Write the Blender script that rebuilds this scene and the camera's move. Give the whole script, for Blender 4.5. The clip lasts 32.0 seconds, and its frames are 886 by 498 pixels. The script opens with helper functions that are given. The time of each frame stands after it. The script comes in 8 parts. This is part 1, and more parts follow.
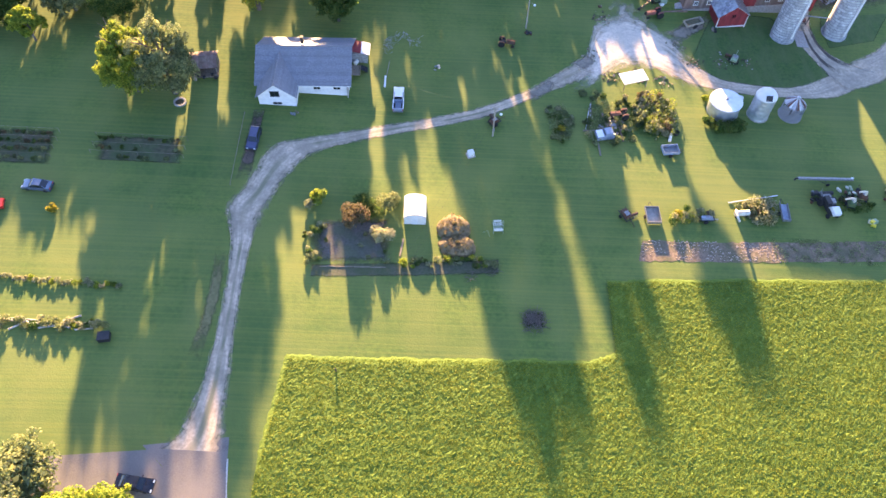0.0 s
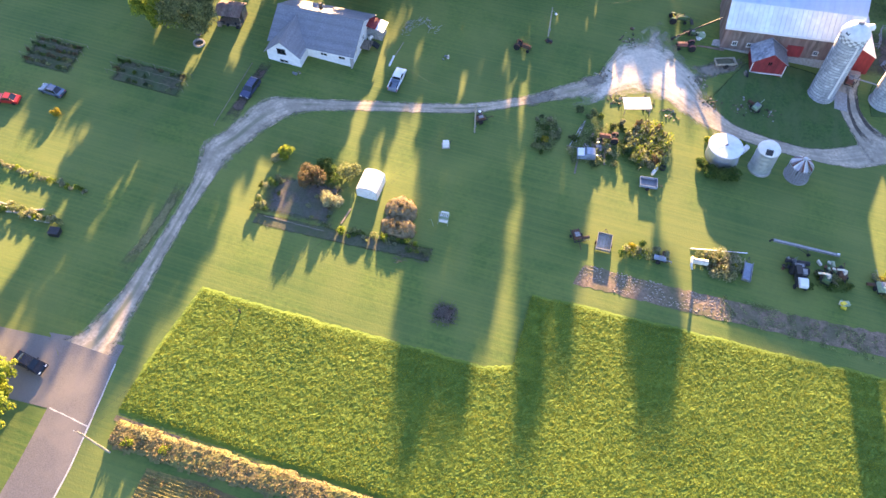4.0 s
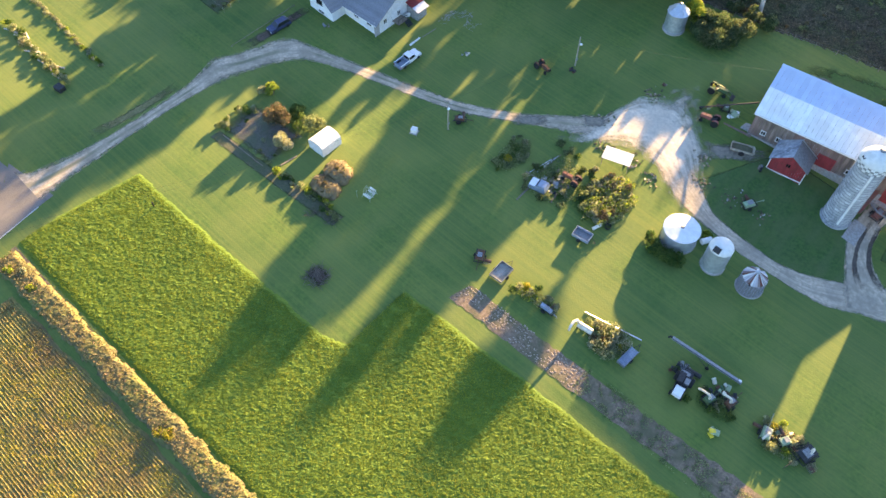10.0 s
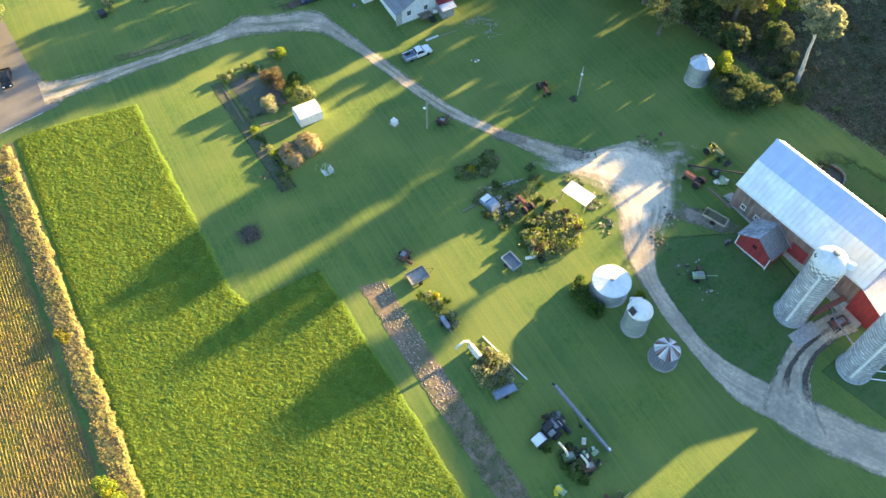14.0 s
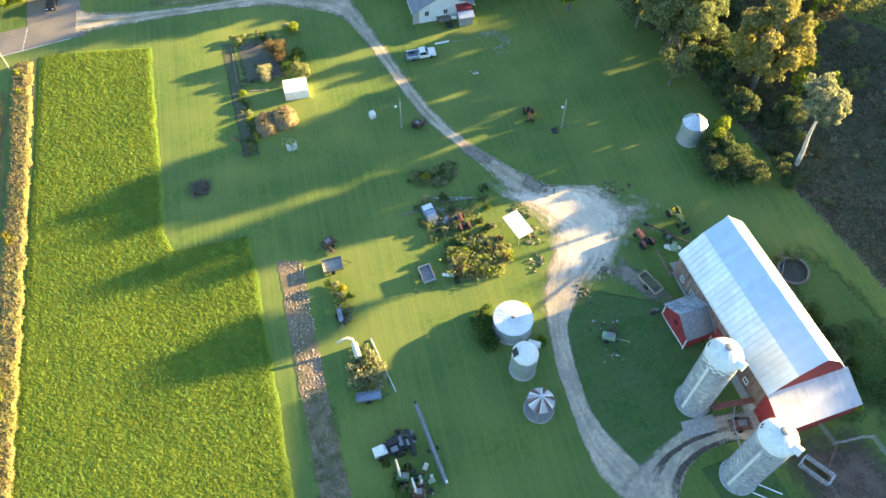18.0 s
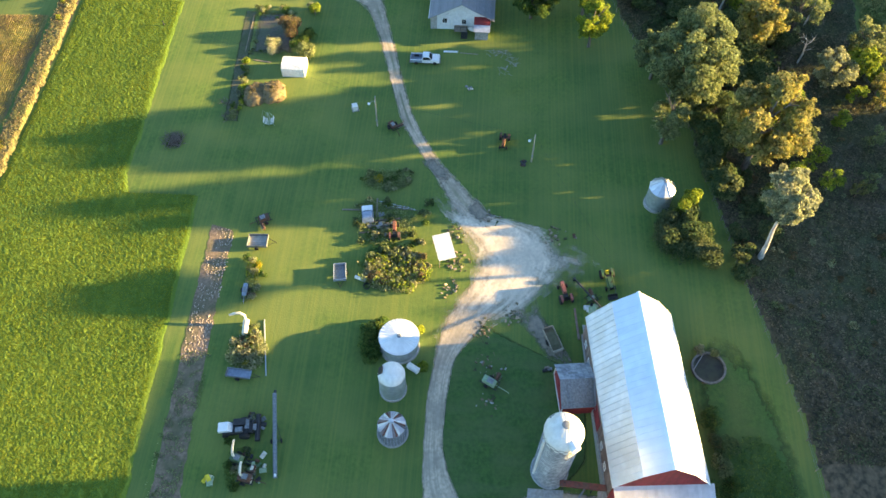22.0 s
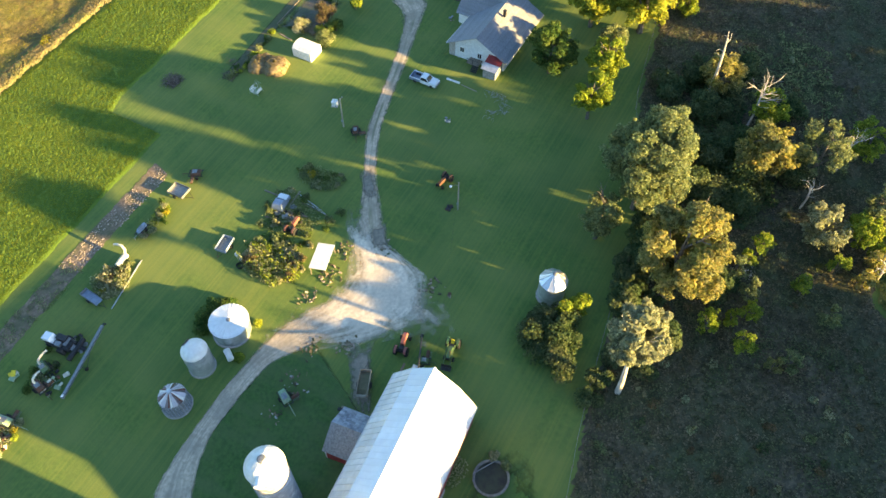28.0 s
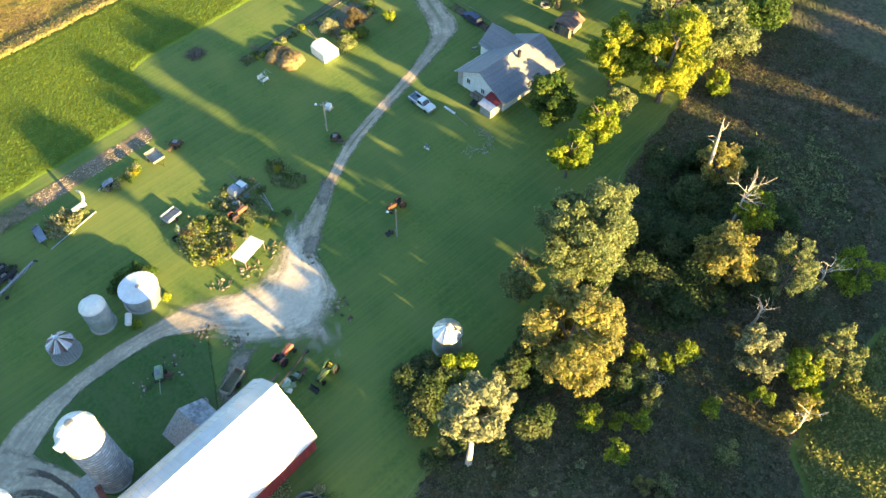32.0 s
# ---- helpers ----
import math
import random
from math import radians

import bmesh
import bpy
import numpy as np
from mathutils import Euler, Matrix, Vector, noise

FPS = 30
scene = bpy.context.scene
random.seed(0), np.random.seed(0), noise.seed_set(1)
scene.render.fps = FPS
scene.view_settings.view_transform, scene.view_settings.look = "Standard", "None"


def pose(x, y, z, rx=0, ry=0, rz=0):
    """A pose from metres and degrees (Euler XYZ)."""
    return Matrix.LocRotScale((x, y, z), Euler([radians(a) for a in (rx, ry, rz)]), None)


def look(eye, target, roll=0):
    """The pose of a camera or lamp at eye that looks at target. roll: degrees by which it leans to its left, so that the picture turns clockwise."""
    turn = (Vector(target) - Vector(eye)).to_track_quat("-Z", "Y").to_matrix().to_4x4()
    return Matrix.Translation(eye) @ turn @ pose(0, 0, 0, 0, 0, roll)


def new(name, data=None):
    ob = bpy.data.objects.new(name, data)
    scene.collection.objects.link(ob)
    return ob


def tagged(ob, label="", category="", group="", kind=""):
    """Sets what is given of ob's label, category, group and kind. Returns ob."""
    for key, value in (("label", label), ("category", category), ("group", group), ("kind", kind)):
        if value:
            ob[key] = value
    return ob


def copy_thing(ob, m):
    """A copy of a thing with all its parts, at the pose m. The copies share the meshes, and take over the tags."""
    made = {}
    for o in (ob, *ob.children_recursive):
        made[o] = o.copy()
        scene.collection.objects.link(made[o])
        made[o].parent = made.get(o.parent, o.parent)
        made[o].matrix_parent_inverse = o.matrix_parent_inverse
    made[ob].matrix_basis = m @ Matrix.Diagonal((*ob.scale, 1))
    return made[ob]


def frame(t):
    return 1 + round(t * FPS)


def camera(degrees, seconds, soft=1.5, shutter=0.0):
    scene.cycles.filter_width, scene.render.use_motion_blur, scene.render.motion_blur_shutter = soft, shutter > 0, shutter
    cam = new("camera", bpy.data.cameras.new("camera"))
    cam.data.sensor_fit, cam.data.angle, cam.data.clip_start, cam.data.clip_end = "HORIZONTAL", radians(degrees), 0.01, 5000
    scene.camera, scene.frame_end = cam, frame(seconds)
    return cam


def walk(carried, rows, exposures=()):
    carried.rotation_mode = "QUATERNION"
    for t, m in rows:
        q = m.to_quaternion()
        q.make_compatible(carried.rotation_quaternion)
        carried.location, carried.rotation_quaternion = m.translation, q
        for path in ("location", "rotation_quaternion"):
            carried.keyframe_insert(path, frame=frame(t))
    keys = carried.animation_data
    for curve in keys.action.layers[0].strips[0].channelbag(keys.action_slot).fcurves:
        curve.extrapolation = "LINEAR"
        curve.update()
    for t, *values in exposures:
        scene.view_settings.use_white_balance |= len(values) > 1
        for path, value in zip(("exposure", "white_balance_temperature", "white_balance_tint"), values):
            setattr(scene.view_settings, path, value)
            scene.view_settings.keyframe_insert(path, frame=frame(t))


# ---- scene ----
cam = camera(61.91, 32.0)
PATH = [
    (0.0, (-5.40, 4.63, 98.93), (-5.059, 32.441, 57.377), 1.292),
    (1.0, (1.97, 4.18, 98.93), (0.238, 31.971, 57.398), 1.195),
    (2.0, (9.38, 4.06, 98.95), (5.648, 31.713, 57.455), 0.977),
    (3.0, (16.77, 4.36, 98.93), (11.016, 31.662, 57.433), 0.544),
    (4.0, (24.64, 5.52, 98.74), (16.715, 32.339, 57.294), 0.184),
    (5.0, (32.61, 7.42, 98.50), (22.481, 33.611, 57.133), -0.105),
    (6.0, (40.33, 9.96, 98.27), (28.048, 35.373, 56.994), -0.370),
    (7.0, (47.42, 13.04, 98.09), (33.148, 37.550, 56.912), -0.633),
    (8.0, (54.01, 16.56, 98.10), (37.935, 39.979, 56.959), -0.549),
    (9.0, (60.11, 20.83, 98.15), (42.548, 42.958, 56.895), -0.081),
    (10.0, (65.92, 25.59, 98.29), (46.904, 46.432, 57.009), 0.002),
    (11.0, (71.64, 30.94, 98.51), (51.195, 50.381, 57.229), -0.172),
    (12.0, (77.36, 37.07, 98.86), (55.430, 54.788, 57.566), -0.207),
    (13.0, (82.32, 44.09, 98.94), (59.058, 59.901, 57.607), -0.351),
    (14.0, (86.66, 50.83, 98.80), (62.140, 64.798, 57.521), -0.251),
    (15.0, (90.47, 57.87, 98.63), (64.899, 70.031, 57.421), -0.187),
    (16.0, (93.67, 65.19, 98.52), (67.225, 75.531, 57.370), -0.150),
    (17.0, (96.20, 72.75, 98.51), (69.025, 81.224, 57.400), -0.087),
    (18.0, (97.96, 80.55, 98.62), (70.225, 87.030, 57.525), 0.094),
    (19.0, (98.98, 88.46, 98.71), (70.878, 92.996, 57.603), 0.144),
    (20.0, (99.20, 96.46, 98.74), (70.869, 98.874, 57.609), 0.582),
    (21.0, (98.87, 104.49, 98.84), (70.466, 104.877, 57.692), 0.615),
    (22.0, (97.88, 112.65, 98.92), (69.556, 110.913, 57.752), 0.594),
    (23.0, (96.48, 120.97, 99.04), (68.368, 116.931, 57.886), 0.472),
    (24.0, (94.75, 129.02, 98.67), (66.785, 122.874, 57.676), 0.096),
    (25.0, (92.09, 137.05, 98.23), (64.393, 128.911, 57.413), -0.081),
    (26.0, (88.84, 144.29, 98.03), (61.634, 134.191, 57.316), 0.044),
    (27.0, (85.03, 151.05, 97.92), (58.507, 139.005, 57.280), 0.388),
    (28.0, (80.72, 157.64, 97.78), (55.020, 143.628, 57.242), 0.855),
    (29.0, (75.97, 164.37, 97.56), (51.195, 148.324, 57.204), 1.255),
    (30.0, (70.13, 170.03, 97.26), (46.393, 152.258, 57.001), 1.197),
    (31.0, (64.78, 175.53, 97.04), (42.165, 155.909, 56.995), 1.484),
    (32.0, (58.66, 180.31, 96.66), (37.277, 158.980, 56.812), 1.885),
]
walk(cam, [(t, look(eye, target, roll)) for t, eye, target, roll in PATH],
     [(0, 3.22, 6300, 33), (6, 3.14, 6350, 29), (10, 3.02, 6450, 18), (13, 3.06, 6550, 9), (17, 3.15, 6640, 6), (19, 3.13, 6680, 6), (23, 2.83, 6700, 7), (28, 2.77, 6700, 6), (32, 2.95, 6800, 5)])

# ---- light ----
SUN_EL, SUN_AZ = 11.9, 97.0   # degrees above the horizon; degrees from +x, counter-clockwise
sun_way = Vector((math.cos(radians(SUN_EL)) * math.cos(radians(SUN_AZ)),
                  math.cos(radians(SUN_EL)) * math.sin(radians(SUN_AZ)), math.sin(radians(SUN_EL))))
sun_data = bpy.data.lights.new("sun", "SUN")
sun_data.energy, sun_data.angle, sun_data.color = 5.0, radians(0.9), (1.0, 0.69, 0.27)
sun = new("sun", sun_data)
sun.matrix_world = look(sun_way * 300, (0, 0, 0))
world = bpy.data.worlds.new("sky")
scene.world = world
world.use_nodes = True
wn = world.node_tree.nodes
sky = wn.new("ShaderNodeTexSky")
sky.sky_type, sky.sun_disc = "NISHITA", False
sky.sun_elevation, sky.sun_rotation = radians(SUN_EL), radians(90 - SUN_AZ)
sky.air_density, sky.dust_density, sky.ozone_density = 1.0, 0.7, 3.2
wn["Background"].inputs["Strength"].default_value = 0.076
world.node_tree.links.new(sky.outputs["Color"], wn["Background"].inputs["Color"])


# ---- ground form ----
def gz(x, y):
    """Height of the gently sloping ground."""
    u, v = min(max(x, -190), 230), min(max(y, -110), 290)
    z = 0.0067 - 0.0504 * (u - 33.6) + 0.03714 * (v - 100.8)
    for bx, by, a, s in ((72, 126, -1.3, 22), (42, 156, 1.5, 20), (-16, 104, -0.8, 22), (-46, 30, 1.8, 22)):
        z += a * math.exp(-((x - bx) ** 2 + (y - by) ** 2) / (2 * s * s))
    return z


# ---- materials ----
def col(c):
    return (*c, 1.0)


def mat(name, c1, c2=None, scale=4.0, rough=0.8, metal=0.0, bump=0.25, bump_scale=None, c3=None, big=0.12, big_amount=0.6,
        island=0.0, rnd=0.0, leaf=0.0, stretch=(1, 1, 1), contrast=(0.35, 0.65), spec=0.4):
    """A two-scale procedural surface: fine mottling c1-c2, broad patches of c3, optional per-piece variation."""
    m = bpy.data.materials.new(name)
    m.use_nodes = True
    nt = m.node_tree
    n, li = nt.nodes, nt.links
    bs = n["Principled BSDF"]
    bs.inputs["Roughness"].default_value, bs.inputs["Metallic"].default_value = rough, metal
    bs.inputs["Specular IOR Level"].default_value = spec
    geo = n.new("ShaderNodeNewGeometry")
    mp = n.new("ShaderNodeMapping")
    mp.inputs["Scale"].default_value = stretch
    li.new(geo.outputs["Position"], mp.inputs["Vector"])

    def noise_of(sc, detail=5.0):
        t = n.new("ShaderNodeTexNoise")
        t.inputs["Scale"].default_value, t.inputs["Detail"].default_value = sc, detail
        li.new(mp.outputs["Vector"], t.inputs["Vector"])
        return t.outputs["Fac"]

    def spread(sock, lo, hi, a=0.0, b=1.0):
        r = n.new("ShaderNodeMapRange")
        r.inputs["From Min"].default_value, r.inputs["From Max"].default_value = lo, hi
        r.inputs["To Min"].default_value, r.inputs["To Max"].default_value = a, b
        li.new(sock, r.inputs["Value"])
        return r.outputs["Result"]

    def mix(fac, a, b, kind="MIX"):
        x = n.new("ShaderNodeMix")
        x.data_type, x.blend_type = "RGBA", kind
        for key, v in ((0, fac), (6, a), (7, b)):
            if isinstance(v, (tuple, float, int)):
                x.inputs[key].default_value = v
            else:
                li.new(v, x.inputs[key])
        return x.outputs[2]

    fine = noise_of(scale)
    c = mix(spread(fine, *contrast), col(c1), col(c2 or tuple(v * 0.75 for v in c1)))
    if c3:
        c = mix(spread(noise_of(big, 6.0), 0.42, 0.62, 0.0, big_amount), c, col(c3))
    if island:
        c = mix(1.0, c, mix(0.0, (1, 1, 1, 1), (1, 1, 1, 1)), "MULTIPLY")
        hs = n.new("ShaderNodeHueSaturation")
        li.new(spread(geo.outputs["Random Per Island"], 0, 1, 1 - island, 1 + island), hs.inputs["Value"])
        li.new(spread(geo.outputs["Random Per Island"], 0, 1, 0.5 + 0.035, 0.5 - 0.035), hs.inputs["Hue"])
        li.new(c, hs.inputs["Color"])
        c = hs.outputs["Color"]
    if rnd:
        oi = n.new("ShaderNodeObjectInfo")
        hs = n.new("ShaderNodeHueSaturation")
        li.new(spread(oi.outputs["Random"], 0, 1, 1 - rnd, 1 + rnd), hs.inputs["Value"])
        li.new(c, hs.inputs["Color"])
        c = hs.outputs["Color"]
    li.new(c, bs.inputs["Base Color"])
    if bump:
        b = n.new("ShaderNodeBump")
        b.inputs["Strength"].default_value, b.inputs["Distance"].default_value = bump, 0.05
        li.new(noise_of(bump_scale or scale * 2.5), b.inputs["Height"])
        li.new(b.outputs["Normal"], bs.inputs["Normal"])
    if leaf:
        tr = n.new("ShaderNodeBsdfTranslucent")
        li.new(c, tr.inputs["Color"])
        ms = n.new("ShaderNodeMixShader")
        ms.inputs[0].default_value = leaf
        li.new(bs.outputs[0], ms.inputs[1])
        li.new(tr.outputs[0], ms.inputs[2])
        li.new(ms.outputs[0], n["Material Output"].inputs[0])
    m["c"] = 1
    return m


def stripes(m, axis, period, dark, amount, wobble=1.5):
    """Adds worn parallel lines across the given axis to a material's colour."""
    nt = m.node_tree
    n, li = nt.nodes, nt.links
    bs = n["Principled BSDF"]
    old = bs.inputs["Base Color"].links[0].from_socket
    w = n.new("ShaderNodeTexWave")
    w.bands_direction = axis
    w.inputs["Scale"].default_value = 0.314 / period
    w.inputs["Distortion"].default_value, w.inputs["Detail"].default_value, w.inputs["Detail Scale"].default_value = wobble, 1.5, 0.4
    g_ = n.new("ShaderNodeNewGeometry")
    li.new(g_.outputs["Position"], w.inputs["Vector"])
    nz = n.new("ShaderNodeTexNoise")
    nz.inputs["Scale"].default_value = 0.068
    li.new(g_.outputs["Position"], nz.inputs["Vector"])
    mu = n.new("ShaderNodeMath")
    mu.operation = "MULTIPLY"
    li.new(w.outputs["Fac"], mu.inputs[0])
    li.new(nz.outputs["Fac"], mu.inputs[1])
    mu2 = n.new("ShaderNodeMath")
    mu2.operation = "MULTIPLY"
    mu2.inputs[1].default_value = amount * 2
    li.new(mu.outputs[0], mu2.inputs[0])
    x = n.new("ShaderNodeMix")
    x.data_type = "RGBA"
    li.new(mu2.outputs[0], x.inputs[0])
    li.new(old, x.inputs[6])
    x.inputs[7].default_value = col(dark)
    li.new(x.outputs[2], bs.inputs["Base Color"])
    return m


def streaks(m, scale, other, amount, turn=0.0):
    """Long soft mowing streaks of another shade."""
    nt = m.node_tree
    n, li = nt.nodes, nt.links
    bs = n["Principled BSDF"]
    g_ = n.new("ShaderNodeNewGeometry")
    mp = n.new("ShaderNodeMapping")
    mp.inputs["Scale"].default_value, mp.inputs["Rotation"].default_value = scale, (0, 0, radians(turn))
    li.new(g_.outputs["Position"], mp.inputs["Vector"])
    nz = n.new("ShaderNodeTexNoise")
    nz.inputs["Scale"].default_value, nz.inputs["Detail"].default_value = 1.0, 3.0
    li.new(mp.outputs[0], nz.inputs["Vector"])
    r = n.new("ShaderNodeMapRange")
    r.inputs["From Min"].default_value, r.inputs["From Max"].default_value, r.inputs["To Max"].default_value = 0.42, 0.64, amount
    li.new(nz.outputs["Fac"], r.inputs["Value"])
    x = n.new("ShaderNodeMix")
    x.data_type = "RGBA"
    li.new(r.outputs[0], x.inputs[0])
    li.new(bs.inputs["Base Color"].links[0].from_socket, x.inputs[6])
    x.inputs[7].default_value = col(other)
    li.new(x.outputs[2], bs.inputs["Base Color"])
    return m


def feather(m, soft=0.22, scale=1.2, ends=False, tracks=False, streak=0.0, across=14.0, along=5.0):
    """Lets a sheet's long edges break up into what lies under it, by the sheet's own across coordinate."""
    nt = m.node_tree
    n, li = nt.nodes, nt.links
    bs = n["Principled BSDF"]
    uv = n.new("ShaderNodeUVMap")
    se = n.new("ShaderNodeSeparateXYZ")
    li.new(uv.outputs[0], se.inputs[0])
    a = n.new("ShaderNodeMath")
    a.operation = "PINGPONG"
    a.inputs[1].default_value = 0.5
    li.new(se.outputs[0], a.inputs[0])
    if ends:
        a2 = n.new("ShaderNodeMath")
        a2.operation = "PINGPONG"
        a2.inputs[1].default_value = 0.5
        li.new(se.outputs[1], a2.inputs[0])
        a3 = n.new("ShaderNodeMath")
        a3.operation = "MINIMUM"
        li.new(a.outputs[0], a3.inputs[0])
        li.new(a2.outputs[0], a3.inputs[1])
        a = a3
    nz = n.new("ShaderNodeTexNoise")
    nz.inputs["Scale"].default_value, nz.inputs["Detail"].default_value = scale, 10.0
    nz.inputs["Roughness"].default_value = 0.7
    g_ = n.new("ShaderNodeNewGeometry")
    li.new(g_.outputs["Position"], nz.inputs["Vector"])
    r = n.new("ShaderNodeMapRange")
    r.inputs["From Min"].default_value, r.inputs["From Max"].default_value = 0.0, soft
    r.inputs["To Min"].default_value, r.inputs["To Max"].default_value = -0.45, 0.62
    li.new(a.outputs[0], r.inputs["Value"])
    ad = n.new("ShaderNodeMath")
    li.new(r.outputs[0], ad.inputs[0])
    li.new(nz.outputs["Fac"], ad.inputs[1])
    r2 = n.new("ShaderNodeMapRange")
    r2.inputs["From Min"].default_value, r2.inputs["From Max"].default_value = 0.30, 0.78
    li.new(ad.outputs[0], r2.inputs["Value"])
    li.new(r2.outputs[0], bs.inputs["Alpha"])
    if streak:
        # wheel-drawn streaks along the sheet
        mp = n.new("ShaderNodeMapping")
        mp.inputs["Scale"].default_value = (across, along, 1)
        li.new(uv.outputs[0], mp.inputs["Vector"])
        ns = n.new("ShaderNodeTexNoise")
        ns.inputs["Scale"].default_value, ns.inputs["Detail"].default_value, ns.inputs["Distortion"].default_value = 1.0, 6.0, 0.4
        li.new(mp.outputs[0], ns.inputs["Vector"])
        rs = n.new("ShaderNodeMapRange")
        rs.inputs["From Min"].default_value, rs.inputs["From Max"].default_value = 0.40, 0.62
        rs.inputs["To Max"].default_value = streak
        li.new(ns.outputs["Fac"], rs.inputs["Value"])
        x = n.new("ShaderNodeMix")
        x.data_type = "RGBA"
        li.new(rs.outputs[0], x.inputs[0])
        li.new(bs.inputs["Base Color"].links[0].from_socket, x.inputs[6])
        x.inputs[7].default_value = col((0.23, 0.20, 0.15))
        li.new(x.outputs[2], bs.inputs["Base Color"])
        sm = n.new("ShaderNodeMath")
        sm.operation = "MULTIPLY_ADD"
        sm.inputs[1].default_value, sm.inputs[2].default_value = -0.5, 0.25
        li.new(ns.outputs["Fac"], sm.inputs[0])
        ad2 = n.new("ShaderNodeMath")
        li.new(ad.outputs[0], ad2.inputs[0])
        li.new(sm.outputs[0], ad2.inputs[1])
        li.new(ad2.outputs[0], r2.inputs["Value"])
    if tracks:
        # darker, part-grown strip between the two wheel tracks
        c_ = n.new("ShaderNodeMapRange")
        c_.inputs["From Min"].default_value, c_.inputs["From Max"].default_value = 0.41, 0.47
        li.new(a.outputs[0], c_.inputs["Value"])
        n2 = n.new("ShaderNodeTexNoise")
        n2.inputs["Scale"].default_value = 0.16
        li.new(g_.outputs["Position"], n2.inputs["Vector"])
        n3 = n.new("ShaderNodeMapRange")
        n3.inputs["From Min"].default_value, n3.inputs["From Max"].default_value = 0.38, 0.6
        li.new(n2.outputs["Fac"], n3.inputs["Value"])
        p_ = n.new("ShaderNodeMath")
        p_.operation = "MULTIPLY"
        li.new(c_.outputs[0], p_.inputs[0])
        li.new(n3.outputs[0], p_.inputs[1])
        x = n.new("ShaderNodeMix")
        x.data_type = "RGBA"
        li.new(p_.outputs[0], x.inputs[0])
        li.new(bs.inputs["Base Color"].links[0].from_socket, x.inputs[6])
        x.inputs[7].default_value = col((0.21, 0.20, 0.12))
        li.new(x.outputs[2], bs.inputs["Base Color"])
    return m


M_LAWN = streaks(streaks(streaks(mat("lawn_grass", (0.112, 0.178, 0.031), (0.056, 0.112, 0.022), 1.7, 0.9, bump=0.6, bump_scale=4.0, c3=(0.160, 0.198, 0.047), big=0.09, big_amount=0.75, contrast=(0.28, 0.72)),
                         (0.05, 0.07, 0.0), (0.050, 0.110, 0.025), 0.6), (0.16, 0.035, 0.0), (0.150, 0.180, 0.050), 0.35, 24), (0.012, 2.3, 0.0), (0.205, 0.224, 0.046), 0.30)
# Uncut grass darker than the lawn: deeper green plus shade mixed into the colour.
M_LUSH_SHADE = feather(streaks(mat("lush_grass", (0.066, 0.130, 0.028), (0.037, 0.088, 0.020), 1.8, 0.95, bump=1.0, bump_scale=5.0, c3=(0.085, 0.125, 0.038), big=0.25), (0.5, 0.12, 0.0), (0.10, 0.135, 0.055), 0.4, 35), 0.05, 0.6, True)
M_RANK_SHADE = feather(mat("rank_shaded_grass", (0.070, 0.135, 0.029), (0.040, 0.092, 0.021), 1.8, 0.95, bump=1.0, bump_scale=5.0, c3=(0.085, 0.125, 0.038), big=0.25), 0.34, 0.6, True)
M_DRY = mat("dry_grass", (0.20, 0.20, 0.07), (0.12, 0.14, 0.045), 3.0, 0.95, bump=0.9, bump_scale=8.0)
M_CROP = stripes(mat("clover_crop", (0.120, 0.190, 0.017), (0.074, 0.132, 0.013), 3.0, 0.85, bump=0.6, bump_scale=9.0, c3=(0.185, 0.245, 0.020), big=0.10), "Y", 2.6, (0.085, 0.15, 0.012), 0.6)
M_BEAN = mat("ripening_beans", (0.27, 0.215, 0.060), (0.13, 0.135, 0.040), 1.6, 0.9, bump=0.8, bump_scale=8.0, c3=(0.15, 0.10, 0.05), big=0.11, big_amount=0.75)
M_WEED = mat("brown_weeds", (0.140, 0.112, 0.070), (0.042, 0.038, 0.024), 1.3, 0.95, bump=1.0, bump_scale=4.0, c3=(0.060, 0.078, 0.032), big=0.07, big_amount=0.7)
M_ROUGH = mat("rough_meadow", (0.190, 0.190, 0.060), (0.095, 0.115, 0.036), 1.2, 0.95, bump=1.0, bump_scale=5.0, c3=(0.13, 0.17, 0.04), big=0.15)
M_TALL = mat("tall_dry_grass", (0.185, 0.150, 0.066), (0.10, 0.095, 0.038), 1.8, 0.95, bump=0.9, bump_scale=7.0, c3=(0.14, 0.16, 0.04), big=0.2)
M_SOIL = mat("dark_soil", (0.105, 0.090, 0.056), (0.055, 0.052, 0.032), 2.2, 0.95, bump=1.0, bump_scale=9.0, c3=(0.065, 0.095, 0.036), big=0.3, big_amount=0.9)
M_BED = feather(mat("vegetable_soil", (0.125, 0.112, 0.064), (0.065, 0.068, 0.036), 1.6, 0.95, bump=1.0, bump_scale=7.0, c3=(0.070, 0.105, 0.038), big=0.3, big_amount=0.9), 0.22, 0.8, True)
M_TILL = mat("dry_tilled_soil", (0.27, 0.195, 0.135), (0.15, 0.11, 0.075), 2.6, 0.95, bump=1.0, bump_scale=8.0, c3=(0.085, 0.095, 0.045), big=0.3, big_amount=0.7)
M_CLOD = mat("dry_soil_clods", (0.44, 0.355, 0.28), (0.27, 0.215, 0.165), 3.0, 0.95, bump=0.8, bump_scale=9.0)
M_GRAVEL = feather(mat("pale_gravel", (0.66, 0.53, 0.385), (0.46, 0.365, 0.265), 2.2, 0.9, bump=0.5, bump_scale=9.0, c3=(0.25, 0.215, 0.155), big=0.35, big_amount=0.65), 0.40, 0.9, tracks=True, streak=0.5, across=11.0, along=26.0)
